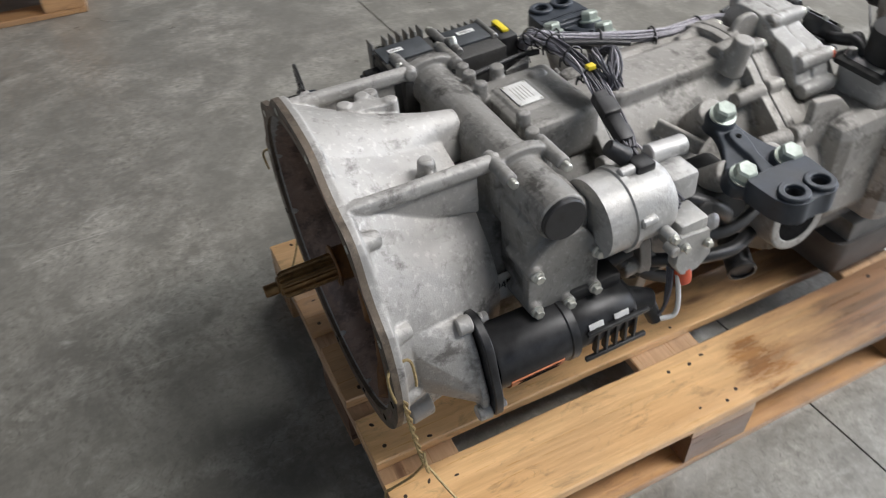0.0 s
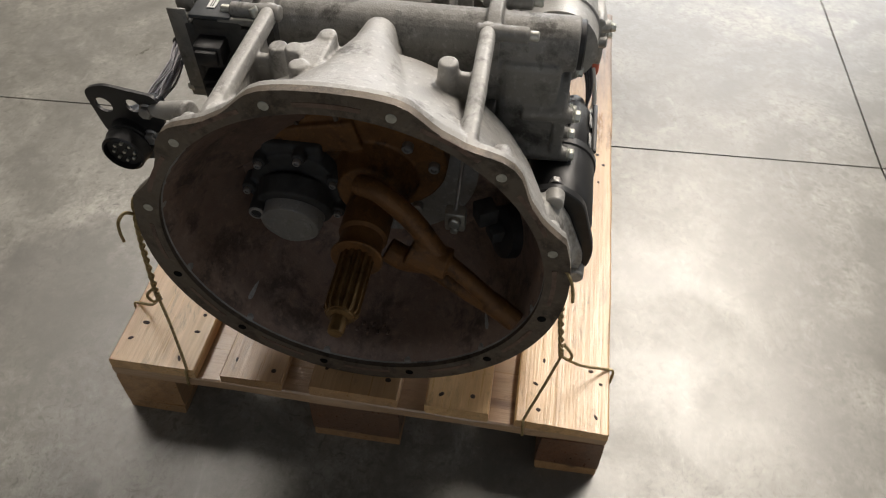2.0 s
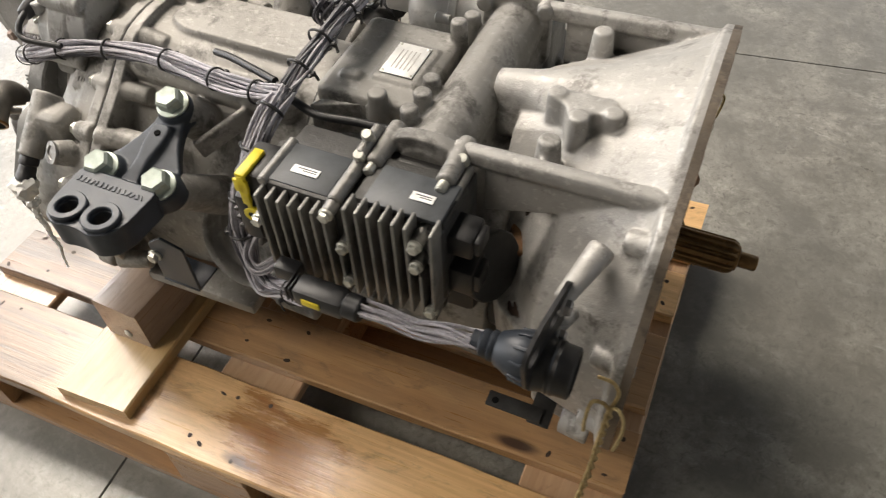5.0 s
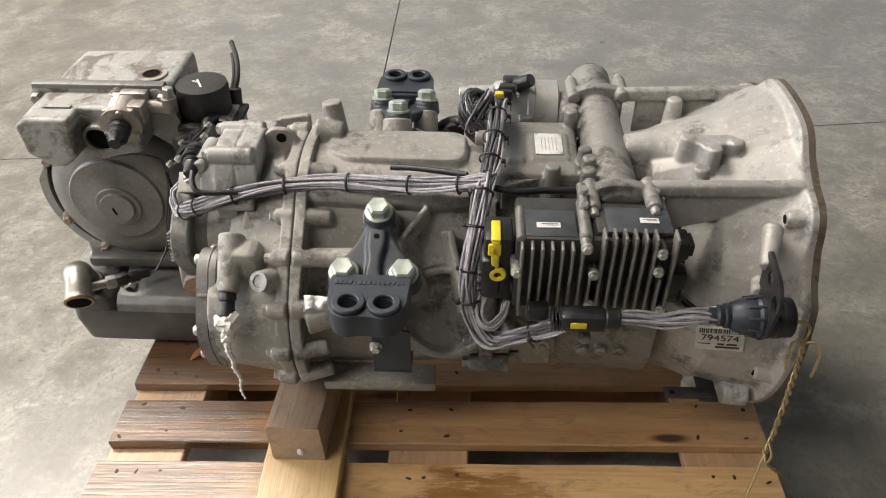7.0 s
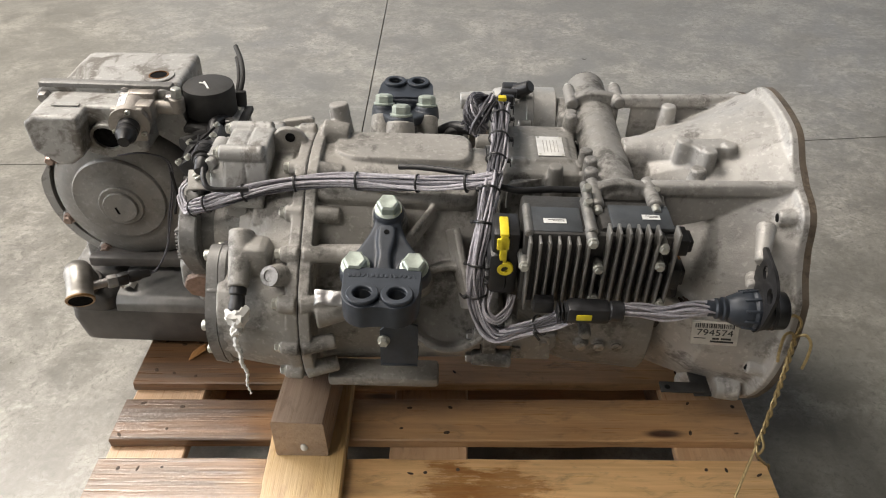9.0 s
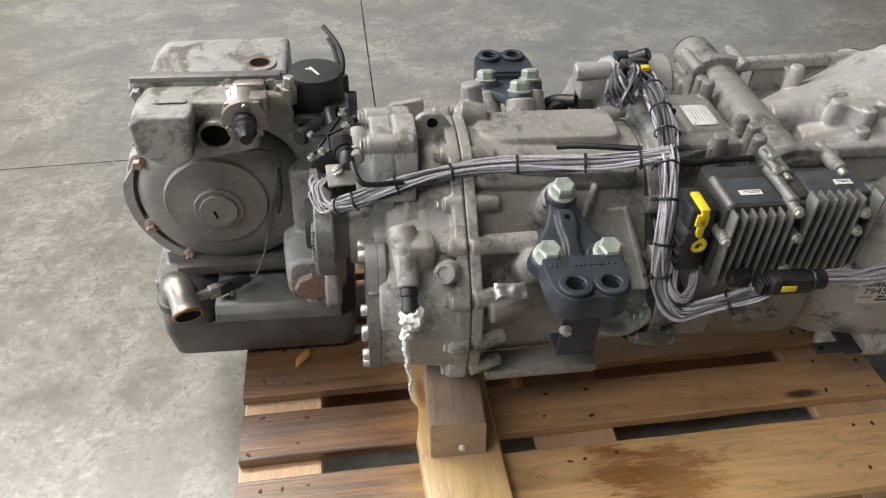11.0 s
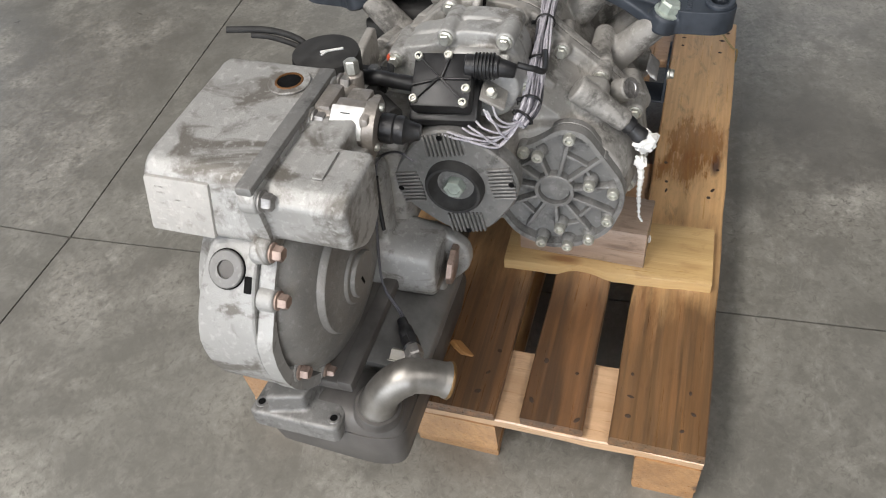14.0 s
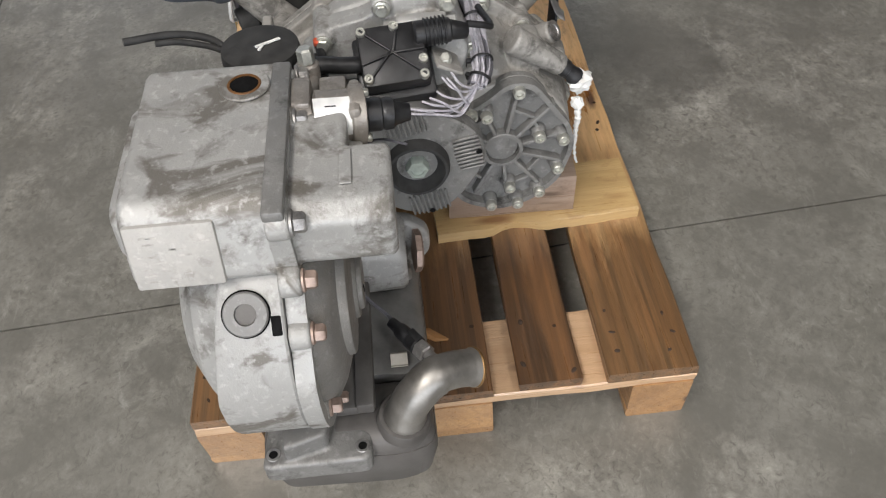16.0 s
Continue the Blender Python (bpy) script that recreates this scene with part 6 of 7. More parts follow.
    lathe(bm, [(0.019, 0), (0.019, 0.012), (0.014, 0.014), (0.014, 0.022), (0.006, 0.026)], (0.535, -0.262, 0.045), (0.2, -0.9, 0.5), 20)
    part("pressure_switch", bm, M_STEEL, middle)
    bm = bmesh.new()
    cyl(bm, (0.56, -0.19, 0.0), (0.56, -0.245, 0.0), 0.022, 0.019)
    cyl(bm, (0.56, -0.235, 0.0), (0.56, -0.25, 0.0), 0.012)
    part("drain_fitting", bm, M_RUBBER, middle)
    bm = bmesh.new()
    cyl(bm, (0.68, -0.20, -0.115), (0.66, -0.255, -0.135), 0.024, 0.024)
    lathe(bm, [(0.0245, 0), (0.026, 0.003), (0.026, 0.008), (0.021, 0.009), (0.02, 0.004), (0.0005, 0.004)], (0.6605, -0.254, -0.1345), (-0.34, -0.92, -0.2), 28)
    part("pipe_stub", bm, M_BLACK, middle)
    # Solid black cylinder in place of the port's shaded inside.
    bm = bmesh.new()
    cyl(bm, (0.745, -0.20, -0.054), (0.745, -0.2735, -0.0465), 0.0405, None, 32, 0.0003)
    part("side_port", bm, M_HOLE, middle, "side port whose dark inside is a black disc")


south_side()


# ---- rear end ----
def output_flange():
    bm = bmesh.new()
    out = []
    for i in range(80):
        a = TAU * i / 80
        out.append((0.0925 + 0.0045 * math.cos(4 * (a - radians(12))), a))
    poly = [(r * math.cos(a), r * math.sin(a)) for r, a in out]
    prism(bm, poly, ALONG_U, 0.968, 1.000, 0, 0.003)
    cyl(bm, (0.92, 0, 0), (0.97, 0, 0), 0.06, 0.066)
    fl = part("output_flange", bm, M_RIBBED, gearbox, "dark serrated output flange")
    for q in range(4):
        a0 = radians(12) + q * math.pi / 2
        r, t = Vector((0, math.cos(a0), math.sin(a0))), Vector((0, -math.sin(a0), math.cos(a0)))
        m = Matrix((Vector((1, 0, 0)), r, t)).transposed().to_4x4()
        for k in range(-4, 5):
            bm = bmesh.new()
            box(bm, Vector((1.0015, 0, 0)) + r * 0.073 + t * (0.0066 * k), (0.007, 0.040 - 0.0012 * abs(k), 0.0036), 0.001, m, 1)
            part("tooth", bm, M_RIBBED, fl)
        bm = bmesh.new()
        c = Vector((1.0045, 0, 0)) + r * 0.088
        cyl(bm, c, c + Vector((0.0006, 0, 0)), 0.0045, None, 12, 0.0001)
        part("bolt_bore", bm, M_HOLE, fl)
    bm = bmesh.new()
    lathe(bm, [(0.046, -0.01), (0.045, 0.010), (0.042, 0.016), (0.038, 0.016), (0.034, 0.004), (0.024, -0.004), (0.0005, -0.004)], (1.0005, 0, 0), (1, 0, 0), 40)
    part("hub", bm, M_RUBBER, fl, "dark recessed hub")
    bm = bmesh.new()
    lathe(bm, [(0.0195, 0), (0.0195, 0.003), (0.017, 0.004)], (0.9955, 0, 0), (1, 0, 0), 32)
    lathe(bm, [(0.0165, 0.003), (0.0165, 0.015), (0.0148, 0.018), (0.010, 0.018), (0.0095, 0.0165), (0.0005, 0.0165)], (0.9955, 0, 0), (1, 0, 0), 6)
    part("centre_bolt", bm, M_GREENZ, fl, "pale green-grey hexagon centre bolt")


output_flange()


def takeoff_cover():
    bm = bmesh.new()
    poly = [(0.072, 0.018), (0.105, 0.035), (0.140, 0.066), (0.176, 0.062), (0.238, -0.020), (0.246, -0.060), (0.228, -0.125), (0.185, -0.166), (0.130, -0.182), (0.075, -0.160), (0.037, -0.105), (0.030, -0.050)]
    prism(bm, poly, ALONG_U, 0.890, 0.906, 0.02, 0.003)
    cov = part("takeoff_cover", bm, M_RIBBED, gearbox, "dark ribbed cast take-off cover")
    c = Vector((0.906, 0.135, -0.058))
    bm = bmesh.new()
    inner = [(0.135 + (a - 0.135) * 0.93, -0.058 + (b + 0.058) * 0.93) for a, b in rounded(poly, 0.02)]
    outer = rounded(poly, 0.02)
    vs = [[bm.verts.new(Vector((u, *p))) for p in l] for u, l in ((0.905, outer), (0.923, outer), (0.923, inner), (0.905, inner))]
    for A, B in zip(vs, vs[1:] + vs[:1]):
        for i in range(len(A)):
            bm.faces.new((A[i], A[(i + 1) % len(A)], B[(i + 1) % len(A)], B[i]))
    part("rim", bm, M_RIBBED, cov)
    bm = bmesh.new()
    ring_solid(bm, c - Vector((0.001, 0, 0)), (1, 0, 0), 0.032, 0.0255, 0.0165)
    ring_solid(bm, c - Vector((0.001, 0, 0)), (1, 0, 0), 0.025, 0.0005, 0.0085)
    part("hub_ring", bm, M_RIBBED, cov)
    for k in range(11):
        a = TAU * k / 11 + 0.25
        d = Vector((0, math.cos(a), math.sin(a)))
        L = 0.098 if math.sin(a) < 0.55 or math.cos(a) < -0.2 else 0.112
        bm = bmesh.new()
        beam(bm, c + d * 0.030 + Vector((0.006, 0, 0)), c + d * L * 0.97 + Vector((0.006, 0, 0)), 0.0062, 0.017, 0.0015, (1, 0, 0))
        part("rib", bm, M_RIBBED, cov)
    # short cross webs between the ribs
    for k in (0, 1, 3, 4, 6, 8, 9):
        a0, a1 = TAU * k / 11 + 0.25, TAU * (k + 1) / 11 + 0.25
        r = 0.066 + 0.006 * (k % 3)
        bm = bmesh.new()
        beam(bm, c + Vector((0.004, r * math.cos(a0), r * math.sin(a0))), c + Vector((0.004, r * math.cos(a1), r * math.sin(a1))), 0.005, 0.013, 0.0012, (1, 0, 0))
        part("web", bm, M_RIBBED, cov)
    for v, w in ((0.108, 0.012), (0.154, 0.051), (0.086, 0.016), (0.189, -0.032), (0.226, -0.041), (0.222, -0.098), (0.196, -0.145), (0.162, -0.166), (0.119, -0.166), (0.148, -0.130), (0.045, -0.06)):
        bm = bmesh.new()
        cyl(bm, (0.905, v, w), (0.9235, v, w), 0.0125, 0.0105)
        part("bolt_boss", bm, M_RIBBED, cov)
        sockets(cov, (0.9235, v, w), (1, 0, 0), 0.0092, M_ZINC)


takeoff_cover()


def rear_sensor():
    bm = bmesh.new()
    lathe(bm, [(0.012, 0), (0.0135, 0.003), (0.0135, 0.012), (0.011, 0.014), (0.012, 0.018), (0.012, 0.026), (0.0135, 0.028), (0.0135, 0.036), (0.009, 0.040), (0.009, 0.052)], (0.862, 0.227, 0.047), (0.0, 0.72, -0.68), 20)
    s = part("speed_sensor", bm, M_BLACK, rear, "black speed sensor with torn white tape")
    rnd = random.Random(4)
    for c, r in (((0.861, 0.260, 0.014), 0.0180), ((0.868, 0.258, -0.020), 0.0095)):
        bm = bmesh.new()
        bmesh.ops.create_icosphere(bm, subdivisions=3, radius=r, matrix=Matrix.Translation(c))
        for v in bm.verts:
            d = (v.co - Vector(c)).normalized()
            v.co += d * r * (0.5 * noise.noise(d * 2.2 + Vector(c) * 40) + 0.12 * noise.noise(d * 6))
        part("white_tape", bm, M_TAG, s, "crumpled white tape")
    path = [(0.868, 0.258, -0.024), (0.870, 0.262, -0.048), (0.866, 0.262, -0.068), (0.867, 0.263, -0.090), (0.860, 0.265, -0.112), (0.863, 0.268, -0.135), (0.857, 0.274, -0.152)]
    pl = spline(path, 6)
    bm = bmesh.new()
    tube(bm, pl, 0.003, 6, [0.0055 - 0.0042 * i / len(pl) + 0.0012 * math.sin(i * 2.3) for i in range(len(pl))])
    part("tape_tail", bm, M_TAG, s)
    # crumpled foil near the seam, sheet hook under the mount
    bm = bmesh.new()
    bmesh.ops.create_grid(bm, x_segments=10, y_segments=5, size=0.5, matrix=Matrix.Translation((0.715, 0.252, 0.052)) @ Matrix.Rotation(radians(-35), 4, "X") @ Matrix.Diagonal((0.05, 0.022, 1, 1)))
    for v in bm.verts:
        v.co.z += 0.009 * noise.noise(v.co * 60)
    f = part("foil_tape", bm, M_FOIL, middle, "crumpled silver tape")
    sol = f.modifiers.new("thick", "SOLIDIFY")
    sol.thickness = 0.0008
    bm = bmesh.new()
    prism(bm, [(0.579, -0.070), (0.638, -0.070), (0.638, 0.010), (0.612, 0.030), (0.579, 0.020)], ALONG_V, 0.272, 0.276, 0.004, 0.0008)
    box(bm, (0.6085, 0.255, -0.068), (0.059, 0.045, 0.004), 0.001)
    hook = part("sheet_hook", bm, M_MOUNT, middle, "blue-grey sheet metal hook")
    hexbolt(hook, (0.632, 0.277, -0.012), (0, 1, 0), 0.0075, 0.008, M_ZINC)
    bm = bmesh.new()
    beam(bm, (0.545, 0.205, -0.163), (0.735, 0.210, -0.160), 0.05, 0.022, 0.006)
    part("bottom_rail", bm, M_CAST, middle, "grimy rail along the bottom edge")
    bm = bmesh.new()
    prism(bm, [(0.355, -0.122), (0.425, -0.122), (0.425, -0.062), (0.36, -0.07)], ALONG_V, 0.196, 0.201, 0.006, 0.001)
    box(bm, (0.415, 0.20, -0.10), (0.016, 0.012, 0.016), 0.003)
    box(bm, (0.37, 0.20, -0.082), (0.012, 0.012, 0.012), 0.003)
    part("cover_plate", bm, M_CAST, front)
    bm = bmesh.new()
    box(bm, (0.130, 0.238, -0.142), (0.075, 0.022, 0.005), 0.001)
    box(bm, (0.095, 0.218, -0.150), (0.03, 0.06, 0.005), 0.001)
    part("angle_strap", bm, M_RUBBER, bell, "dark flat steel strap")
    bm = bmesh.new()
    cyl(bm, (0.156, 0.24, -0.1395), (0.156, 0.24, -0.139), 0.005, None, 12, 0.0001)
    part("strap_hole", bm, M_HOLE, bell)


rear_sensor()


# ---- retarder beside the output ----
def retarder():
    bm = bmesh.new()
    cu, cw = 1.165, -0.03
    # drum behind the ring
    lathe(bm, [(0.06, 0.0), (0.098, 0.006), (0.130, 0.026), (0.150, 0.056), (0.161, 0.090), (0.163, 0.122)], (cu, -0.290, cw), (0, 1, 0), 64)
    # head box with the falling rear edge
    prism(bm, [(1.035, 0.06), (1.035, 0.207), (1.245, 0.203), (1.262, 0.19), (1.282, 0.118), (1.20, 0.09)], ALONG_V, -0.300, -0.150, 0.012, 0.006)
    prism(bm, [(1.07, 0.10), (1.07, 0.185), (1.235, 0.178), (1.245, 0.12)], ALONG_V, -0.318, -0.290, 0.015, 0.006)
    for a, b in ((1.275, 0.187), (1.285, 0.115), (1.303, 0.050), (1.306, -0.092), (1.06, 0.19), (1.128, 0.191), (1.25, -0.17), (1.03, -0.12), (1.08, -0.19)):
        cyl(bm, (a, -0.157, b), (a, -0.134, b), 0.0165, 0.0160)
    # snout box facing north
    prism(bm, [(1.185, 0.118), (1.178, 0.196), (1.255, 0.196), (1.276, 0.182), (1.272, 0.125), (1.235, 0.098), (1.21, 0.098)], ALONG_V, -0.15, -0.034, 0.006, 0.005)
    prism(bm, [(1.085, 0.105), (1.085, 0.196), (1.20, 0.196), (1.20, 0.098), (1.16, 0.088)], ALONG_V, -0.15, -0.078, 0.008, 0.005)
    # lower ledge
    box(bm, (1.15, -0.185, -0.178), (0.24, 0.09, 0.024), 0.006)
    # gear housing that joins it to the gearbox
    box(bm, (1.005, -0.205, -0.03), (0.10, 0.14, 0.28), 0.03)
    box(bm, (1.025, -0.130, -0.06), (0.045, 0.06, 0.20), 0.010)
    ends = []
    for v, u0, w0, h in ((-0.16, 1.026, -0.138, 0.052), (-0.09, 1.022, -0.146, 0.049), (-0.034, 1.018, -0.154, 0.046), (-0.026, 1.018, -0.155, 0.040)):
        ends.append([Vector((a, v, b)) for a, b in rounded([(u0 - h, w0 - h * 0.7), (u0 - h * 0.6, w0 - h), (u0 + h * 0.8, w0 - h), (u0 + h, w0 - h * 0.6), (u0 + h * 0.9, w0 + h * 0.8), (u0 + h * 0.4, w0 + h), (u0 - h, w0 + h)], 0.014)])
    rings(bm, ends)
    prism(bm, [(-0.10, -0.115), (-0.02, -0.118), (0.008, -0.142), (0.013, -0.160), (0.012, -0.188), (-0.022, -0.232), (-0.10, -0.236)], ALONG_U, 0.968, 0.994, 0.010, 0.004)
    box(bm, (1.000, -0.050, -0.215), (0.07, 0.06, 0.034), 0.010)
    box(bm, (0.985, -0.09, -0.16), (0.06, 0.10, 0.08), 0.012)
    box(bm, (0.96, -0.17, 0.09), (0.07, 0.10, 0.10), 0.015)
    body = part("retarder", bm, M_RETARD, gearbox, "pale oil-spotted cast retarder", 0.0024, 2)
    # Ledge split off the pale casting; its dark colour holds oil and shade.
    bm = bmesh.new()
    beam(bm, (1.015, -0.098, -0.166), (1.27, -0.098, -0.172), 0.026, 0.024, 0.006)
    box(bm, (1.15, -0.13, -0.1775), (0.236, 0.05, 0.020), 0.005)
    part("lower_ledge", bm, M_SUMP, body, "oily ledge over the sump, darkened for its shade")
    # joint flange with its arch outline, crisp edges
    bm = bmesh.new()
    arch = [(1.045, 0.203), (1.288, 0.202)] + [(cu + 0.178 * math.cos(a) + (0.0 if math.sin(a) < 0.3 else -0.014), cw + 0.178 * math.sin(a)) for a in (radians(46 - 266 * k / 22) for k in range(23))]
    holed_plate(bm, rounded(arch, 0.01), [circle((cu, cw), 0.1605, 48)], ALONG_V, -0.157, -0.136)
    part("joint_flange", bm, M_RETARD, body, "grey machined joint flange")
    bm = bmesh.new()
    box(bm, (1.165, -0.1475, 0.2045), (0.24, 0.021, 0.013), 0.003)
    part("roof_flange", bm, M_RIBBED, body)
    # flat strap of the casting down the rear edge
    bm = bmesh.new()
    loops = []
    for k in range(25):
        deg = 72 - 136 * k / 24
        a = radians(deg)
        v0 = -0.214 - 0.030 * min(1, k / 12) + 0.012 * max(0, (k - 16) / 8)
        c, w = math.cos(a), math.sin(a)
        loops.append([Vector((cu + r * c, v, cw + r * w)) for r, v in ((0.150, v0), (0.1735, v0), (0.1755, v0 + 0.003), (0.1755, -0.1605), (0.1735, -0.158), (0.150, -0.158))])
    rings(bm, loops)
    strap = part("rear_strap", bm, M_RETARD, body, "pale flat cast strap")
    # bottom foot with two bolt holes
    bm = bmesh.new()
    prism(bm, [(1.235, -0.205), (1.262, -0.232), (1.318, -0.236), (1.322, -0.228), (1.322, -0.102), (1.316, -0.094), (1.285, -0.094), (1.262, -0.112), (1.225, -0.125)], lambda a, b, h: Vector((a, b, h)), -0.240, -0.203, 0.006, 0.004)
    prism(bm, [(1.23, -0.205), (1.315, -0.205), (1.30, -0.150), (1.23, -0.135)], lambda a, b, h: Vector((a, b, h)), -0.206, -0.170, 0.006, 0.003)
    foot = part("bottom_foot", bm, M_RIBBED, body, "scuffed dark foot flange", 0.0026, 1)
    for v in (-0.222, -0.106):
        bm = bmesh.new()
        ring_solid(bm, (1.303, v, -0.204), (0, 0, 1), 0.0095, 0.0058, 0.0025, 20)
        part("hole_rim", bm, M_STEEL, foot)
        bm = bmesh.new()
        cyl(bm, (1.303, v, -0.204), (1.303, v, -0.2025), 0.006, None, 16, 0.0001)
        part("bolt_hole", bm, M_HOLE, foot)

    for a, b, v in ((1.275, 0.187, -0.133), (1.128, 0.191, -0.133), (1.105, 0.186, -0.128), (1.046, 0.19, -0.133)):
        hexbolt(body, (a, v, b), (0, 1, 0), 0.010, 0.012, M_STEEL)
    for a, b in ((1.285, 0.115), (1.303, 0.050), (1.306, -0.092), (1.25, -0.17), (1.03, -0.12)):
        hexbolt(body, (a, -0.133, b), (0, 1, 0), 0.0095, 0.012, M_COPPER, True, "bolt", "brownish hexagon bolt")
    d = Vector((math.cos(radians(41)), 0, math.sin(radians(41))))
    p = Vector((cu, -0.196, cw)) + d * 0.1745
    for name, mat, ro, ri, h, off in (("plug_groove", M_HOLE, 0.0252, 0.0233, 0.0012, 0.0008), ("plug_ring", M_RIBBED, 0.0235, 0.0115, 0.0055, 0.0)):
        bm = bmesh.new()
        ring_solid(bm, p + d * off, d, ro, ri, h, 36)
        part(name, bm, mat, strap)
    bm = bmesh.new()
    lathe(bm, [(0.0125, 0), (0.0125, 0.0022), (0.0005, 0.0022)], p, d, 6)
    part("plug_socket", bm, M_SUMP, strap, "dark hexagon socket of the screw plug")
    # slots of the strap
    for deg, h in ((36, 0.022), (-56, 0.024), (64, 0.04)):
        q = Vector((math.cos(radians(deg)), 0, math.sin(radians(deg))))
        bm = bmesh.new()
        box(bm, Vector((cu, -0.1665, cw)) + q * 0.172, (0.009, 0.011, h), 0.002, Matrix.Rotation(-radians(deg), 4, "Y"))
        part("slot", bm, M_HOLE, strap)
    # rotor cover
    bm = bmesh.new()
    lathe(bm, [(0.154, -0.04), (0.154, 0.0), (0.150, 0.008), (0.143, 0.018), (0.125, 0.028), (0.096, 0.037), (0.090, 0.038)], (cu, -0.142, cw), (0, 1, 0), 64)
    lathe(bm, [(0.092, 0.030), (0.090, 0.042), (0.088, 0.044), (0.045, 0.047), (0.044, 0.0475)], (cu + 0.012, -0.142, cw + 0.010), (0, 1, 0), 56)
    lathe(bm, [(0.046, 0.040), (0.044, 0.050), (0.042, 0.052), (0.034, 0.052), (0.0335, 0.051)], (cu + 0.008, -0.142, cw), (0, 1, 0), 44)
    lathe(bm, [(0.0335, 0.045), (0.0335, 0.056), (0.032, 0.058), (0.0005, 0.058)], (cu + 0.008, -0.142, cw), (0, 1, 0), 40)
    disc = part("rotor_cover", bm, M_ROTOR, body, "grey domed rotor cover")
    bm = bmesh.new()
    box(bm, (cu + 0.014, -0.0835, cw - 0.006), (0.004, 0.001, 0.016), 0, Matrix.Rotation(0.3, 4, "Y"))
    part("index_mark", bm, M_HOLE, disc)
    # open bore of the snout, filler bore of the head; black discs paint their shade
    bm = bmesh.new()
    ring_solid(bm, (1.152, -0.085, 0.140), (0, 1, -0.15), 0.030, 0.024, 0.018, 32)
    part("open_port", bm, M_RETARD, body)
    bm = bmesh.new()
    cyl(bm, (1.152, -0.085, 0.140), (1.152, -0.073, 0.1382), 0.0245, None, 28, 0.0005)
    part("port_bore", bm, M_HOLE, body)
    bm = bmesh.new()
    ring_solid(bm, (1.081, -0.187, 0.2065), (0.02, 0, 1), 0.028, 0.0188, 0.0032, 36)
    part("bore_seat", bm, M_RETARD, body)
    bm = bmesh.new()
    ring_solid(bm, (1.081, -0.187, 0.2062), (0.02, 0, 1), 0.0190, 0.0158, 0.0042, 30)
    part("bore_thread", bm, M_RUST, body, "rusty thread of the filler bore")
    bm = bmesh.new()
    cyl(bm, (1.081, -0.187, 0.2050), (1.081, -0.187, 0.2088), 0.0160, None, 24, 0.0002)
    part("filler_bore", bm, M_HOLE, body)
    bm = bmesh.new()
    box(bm, (1.2700, -0.2515, 0.153), (0.0124, 0.088, 0.072), 0.004, Matrix.Rotation(radians(-15.5), 4, "Y"), 2)
    sticker = part("white_sticker", bm, M_WORN, body, "large pale worn sticker with faded print")
    tilt = Matrix.Rotation(radians(-15.5), 4, "Y")
    rnd = random.Random(12)
    bm = bmesh.new()
    for k in range(16):
        box(bm, Vector((1.2755, -0.2515, 0.153)) + tilt @ Vector((0.0009, rnd.uniform(-0.03, 0.03), -0.024 + 0.007 * (k % 8))), (0.0004, rnd.uniform(0.006, 0.018), 0.002), 0, tilt)
    part("faded_print", bm, M_FADED, sticker, flat=True)
    bm = bmesh.new()
    box(bm, (1.215, -0.080, 0.1985), (0.05, 0.012, 0.0012), 0.0005, None, 1)
    part("raised_pad", bm, M_RETARD, body)
    bm = bmesh.new()
    lathe(bm, [(0.033, 0), (0.033, 0.008), (0.030, 0.011), (0.0005, 0.011)], (1.0165, -0.014, -0.157), (-0.08, 1, -0.1), 8)
    part("brown_plug", bm, M_COPPER, body, "brown hexagon plug")

    # sump
    bm = bmesh.new()
    prism(bm, [(-0.235, -0.190), (-0.115, -0.196), (-0.024, -0.206), (-0.010, -0.220), (-0.008, -0.242), (-0.235, -0.242)], ALONG_U, 0.968, 1.200, 0.005, 0.002)
    part("sump_roof", bm, M_SHEET, body, "sloping steel roof of the oil sump")
    bm = bmesh.new()
    loops = []
    for w, g in ((-0.236, 0.0), (-0.262, 0.002), (-0.322, -0.006), (-0.340, -0.022)):
        q = rounded([(0.940 - g, -0.242 - g), (1.298 + g, -0.242 - g), (1.304 + g, -0.050 + g), (1.292 + g, -0.008 + g), (0.940 - g, -0.008 + g)], 0.03, 5)
        loops.append([Vector((a, b, w)) for a, b in q])
    rings(bm, loops)
    part("oil_sump", bm, M_SUMP, body, "grimy brown-grey oil sump")
    bm = bmesh.new()
    loops = []
    for w, g in ((-0.250, 0.0), (-0.226, -0.001), (-0.211, -0.006), (-0.204, -0.016), (-0.202, -0.028)):
        loops.append([Vector((a, b, w)) for a, b in rounded([(1.202 - g, -0.205 - g), (1.300 + g, -0.205 - g), (1.303 + g, -0.050 + g), (1.291 + g, -0.0085 + g), (1.202 - g, -0.0085 + g)], 0.024, 5)])
    rings(bm, loops)
    part("sump_shelf", bm, M_SUMP, body, "grimy raised end of the sump")
    bm = bmesh.new()
    lathe(bm, [(0.037, -0.012), (0.036, 0.004), (0.034, 0.007), (0.030, 0.008)], (1.270, -0.049, -0.200), (0.06, 0.16, 1), 30)
    part("pipe_base", bm, M_SUMP, body)
    # coolant elbow
    path = spline([(1.268, -0.053, -0.240), (1.271, -0.048, -0.194), (1.266, -0.034, -0.160), (1.253, -0.008, -0.139), (1.241, 0.020, -0.143), (1.231, 0.050, -0.157)], 7)
    bm = bmesh.new()
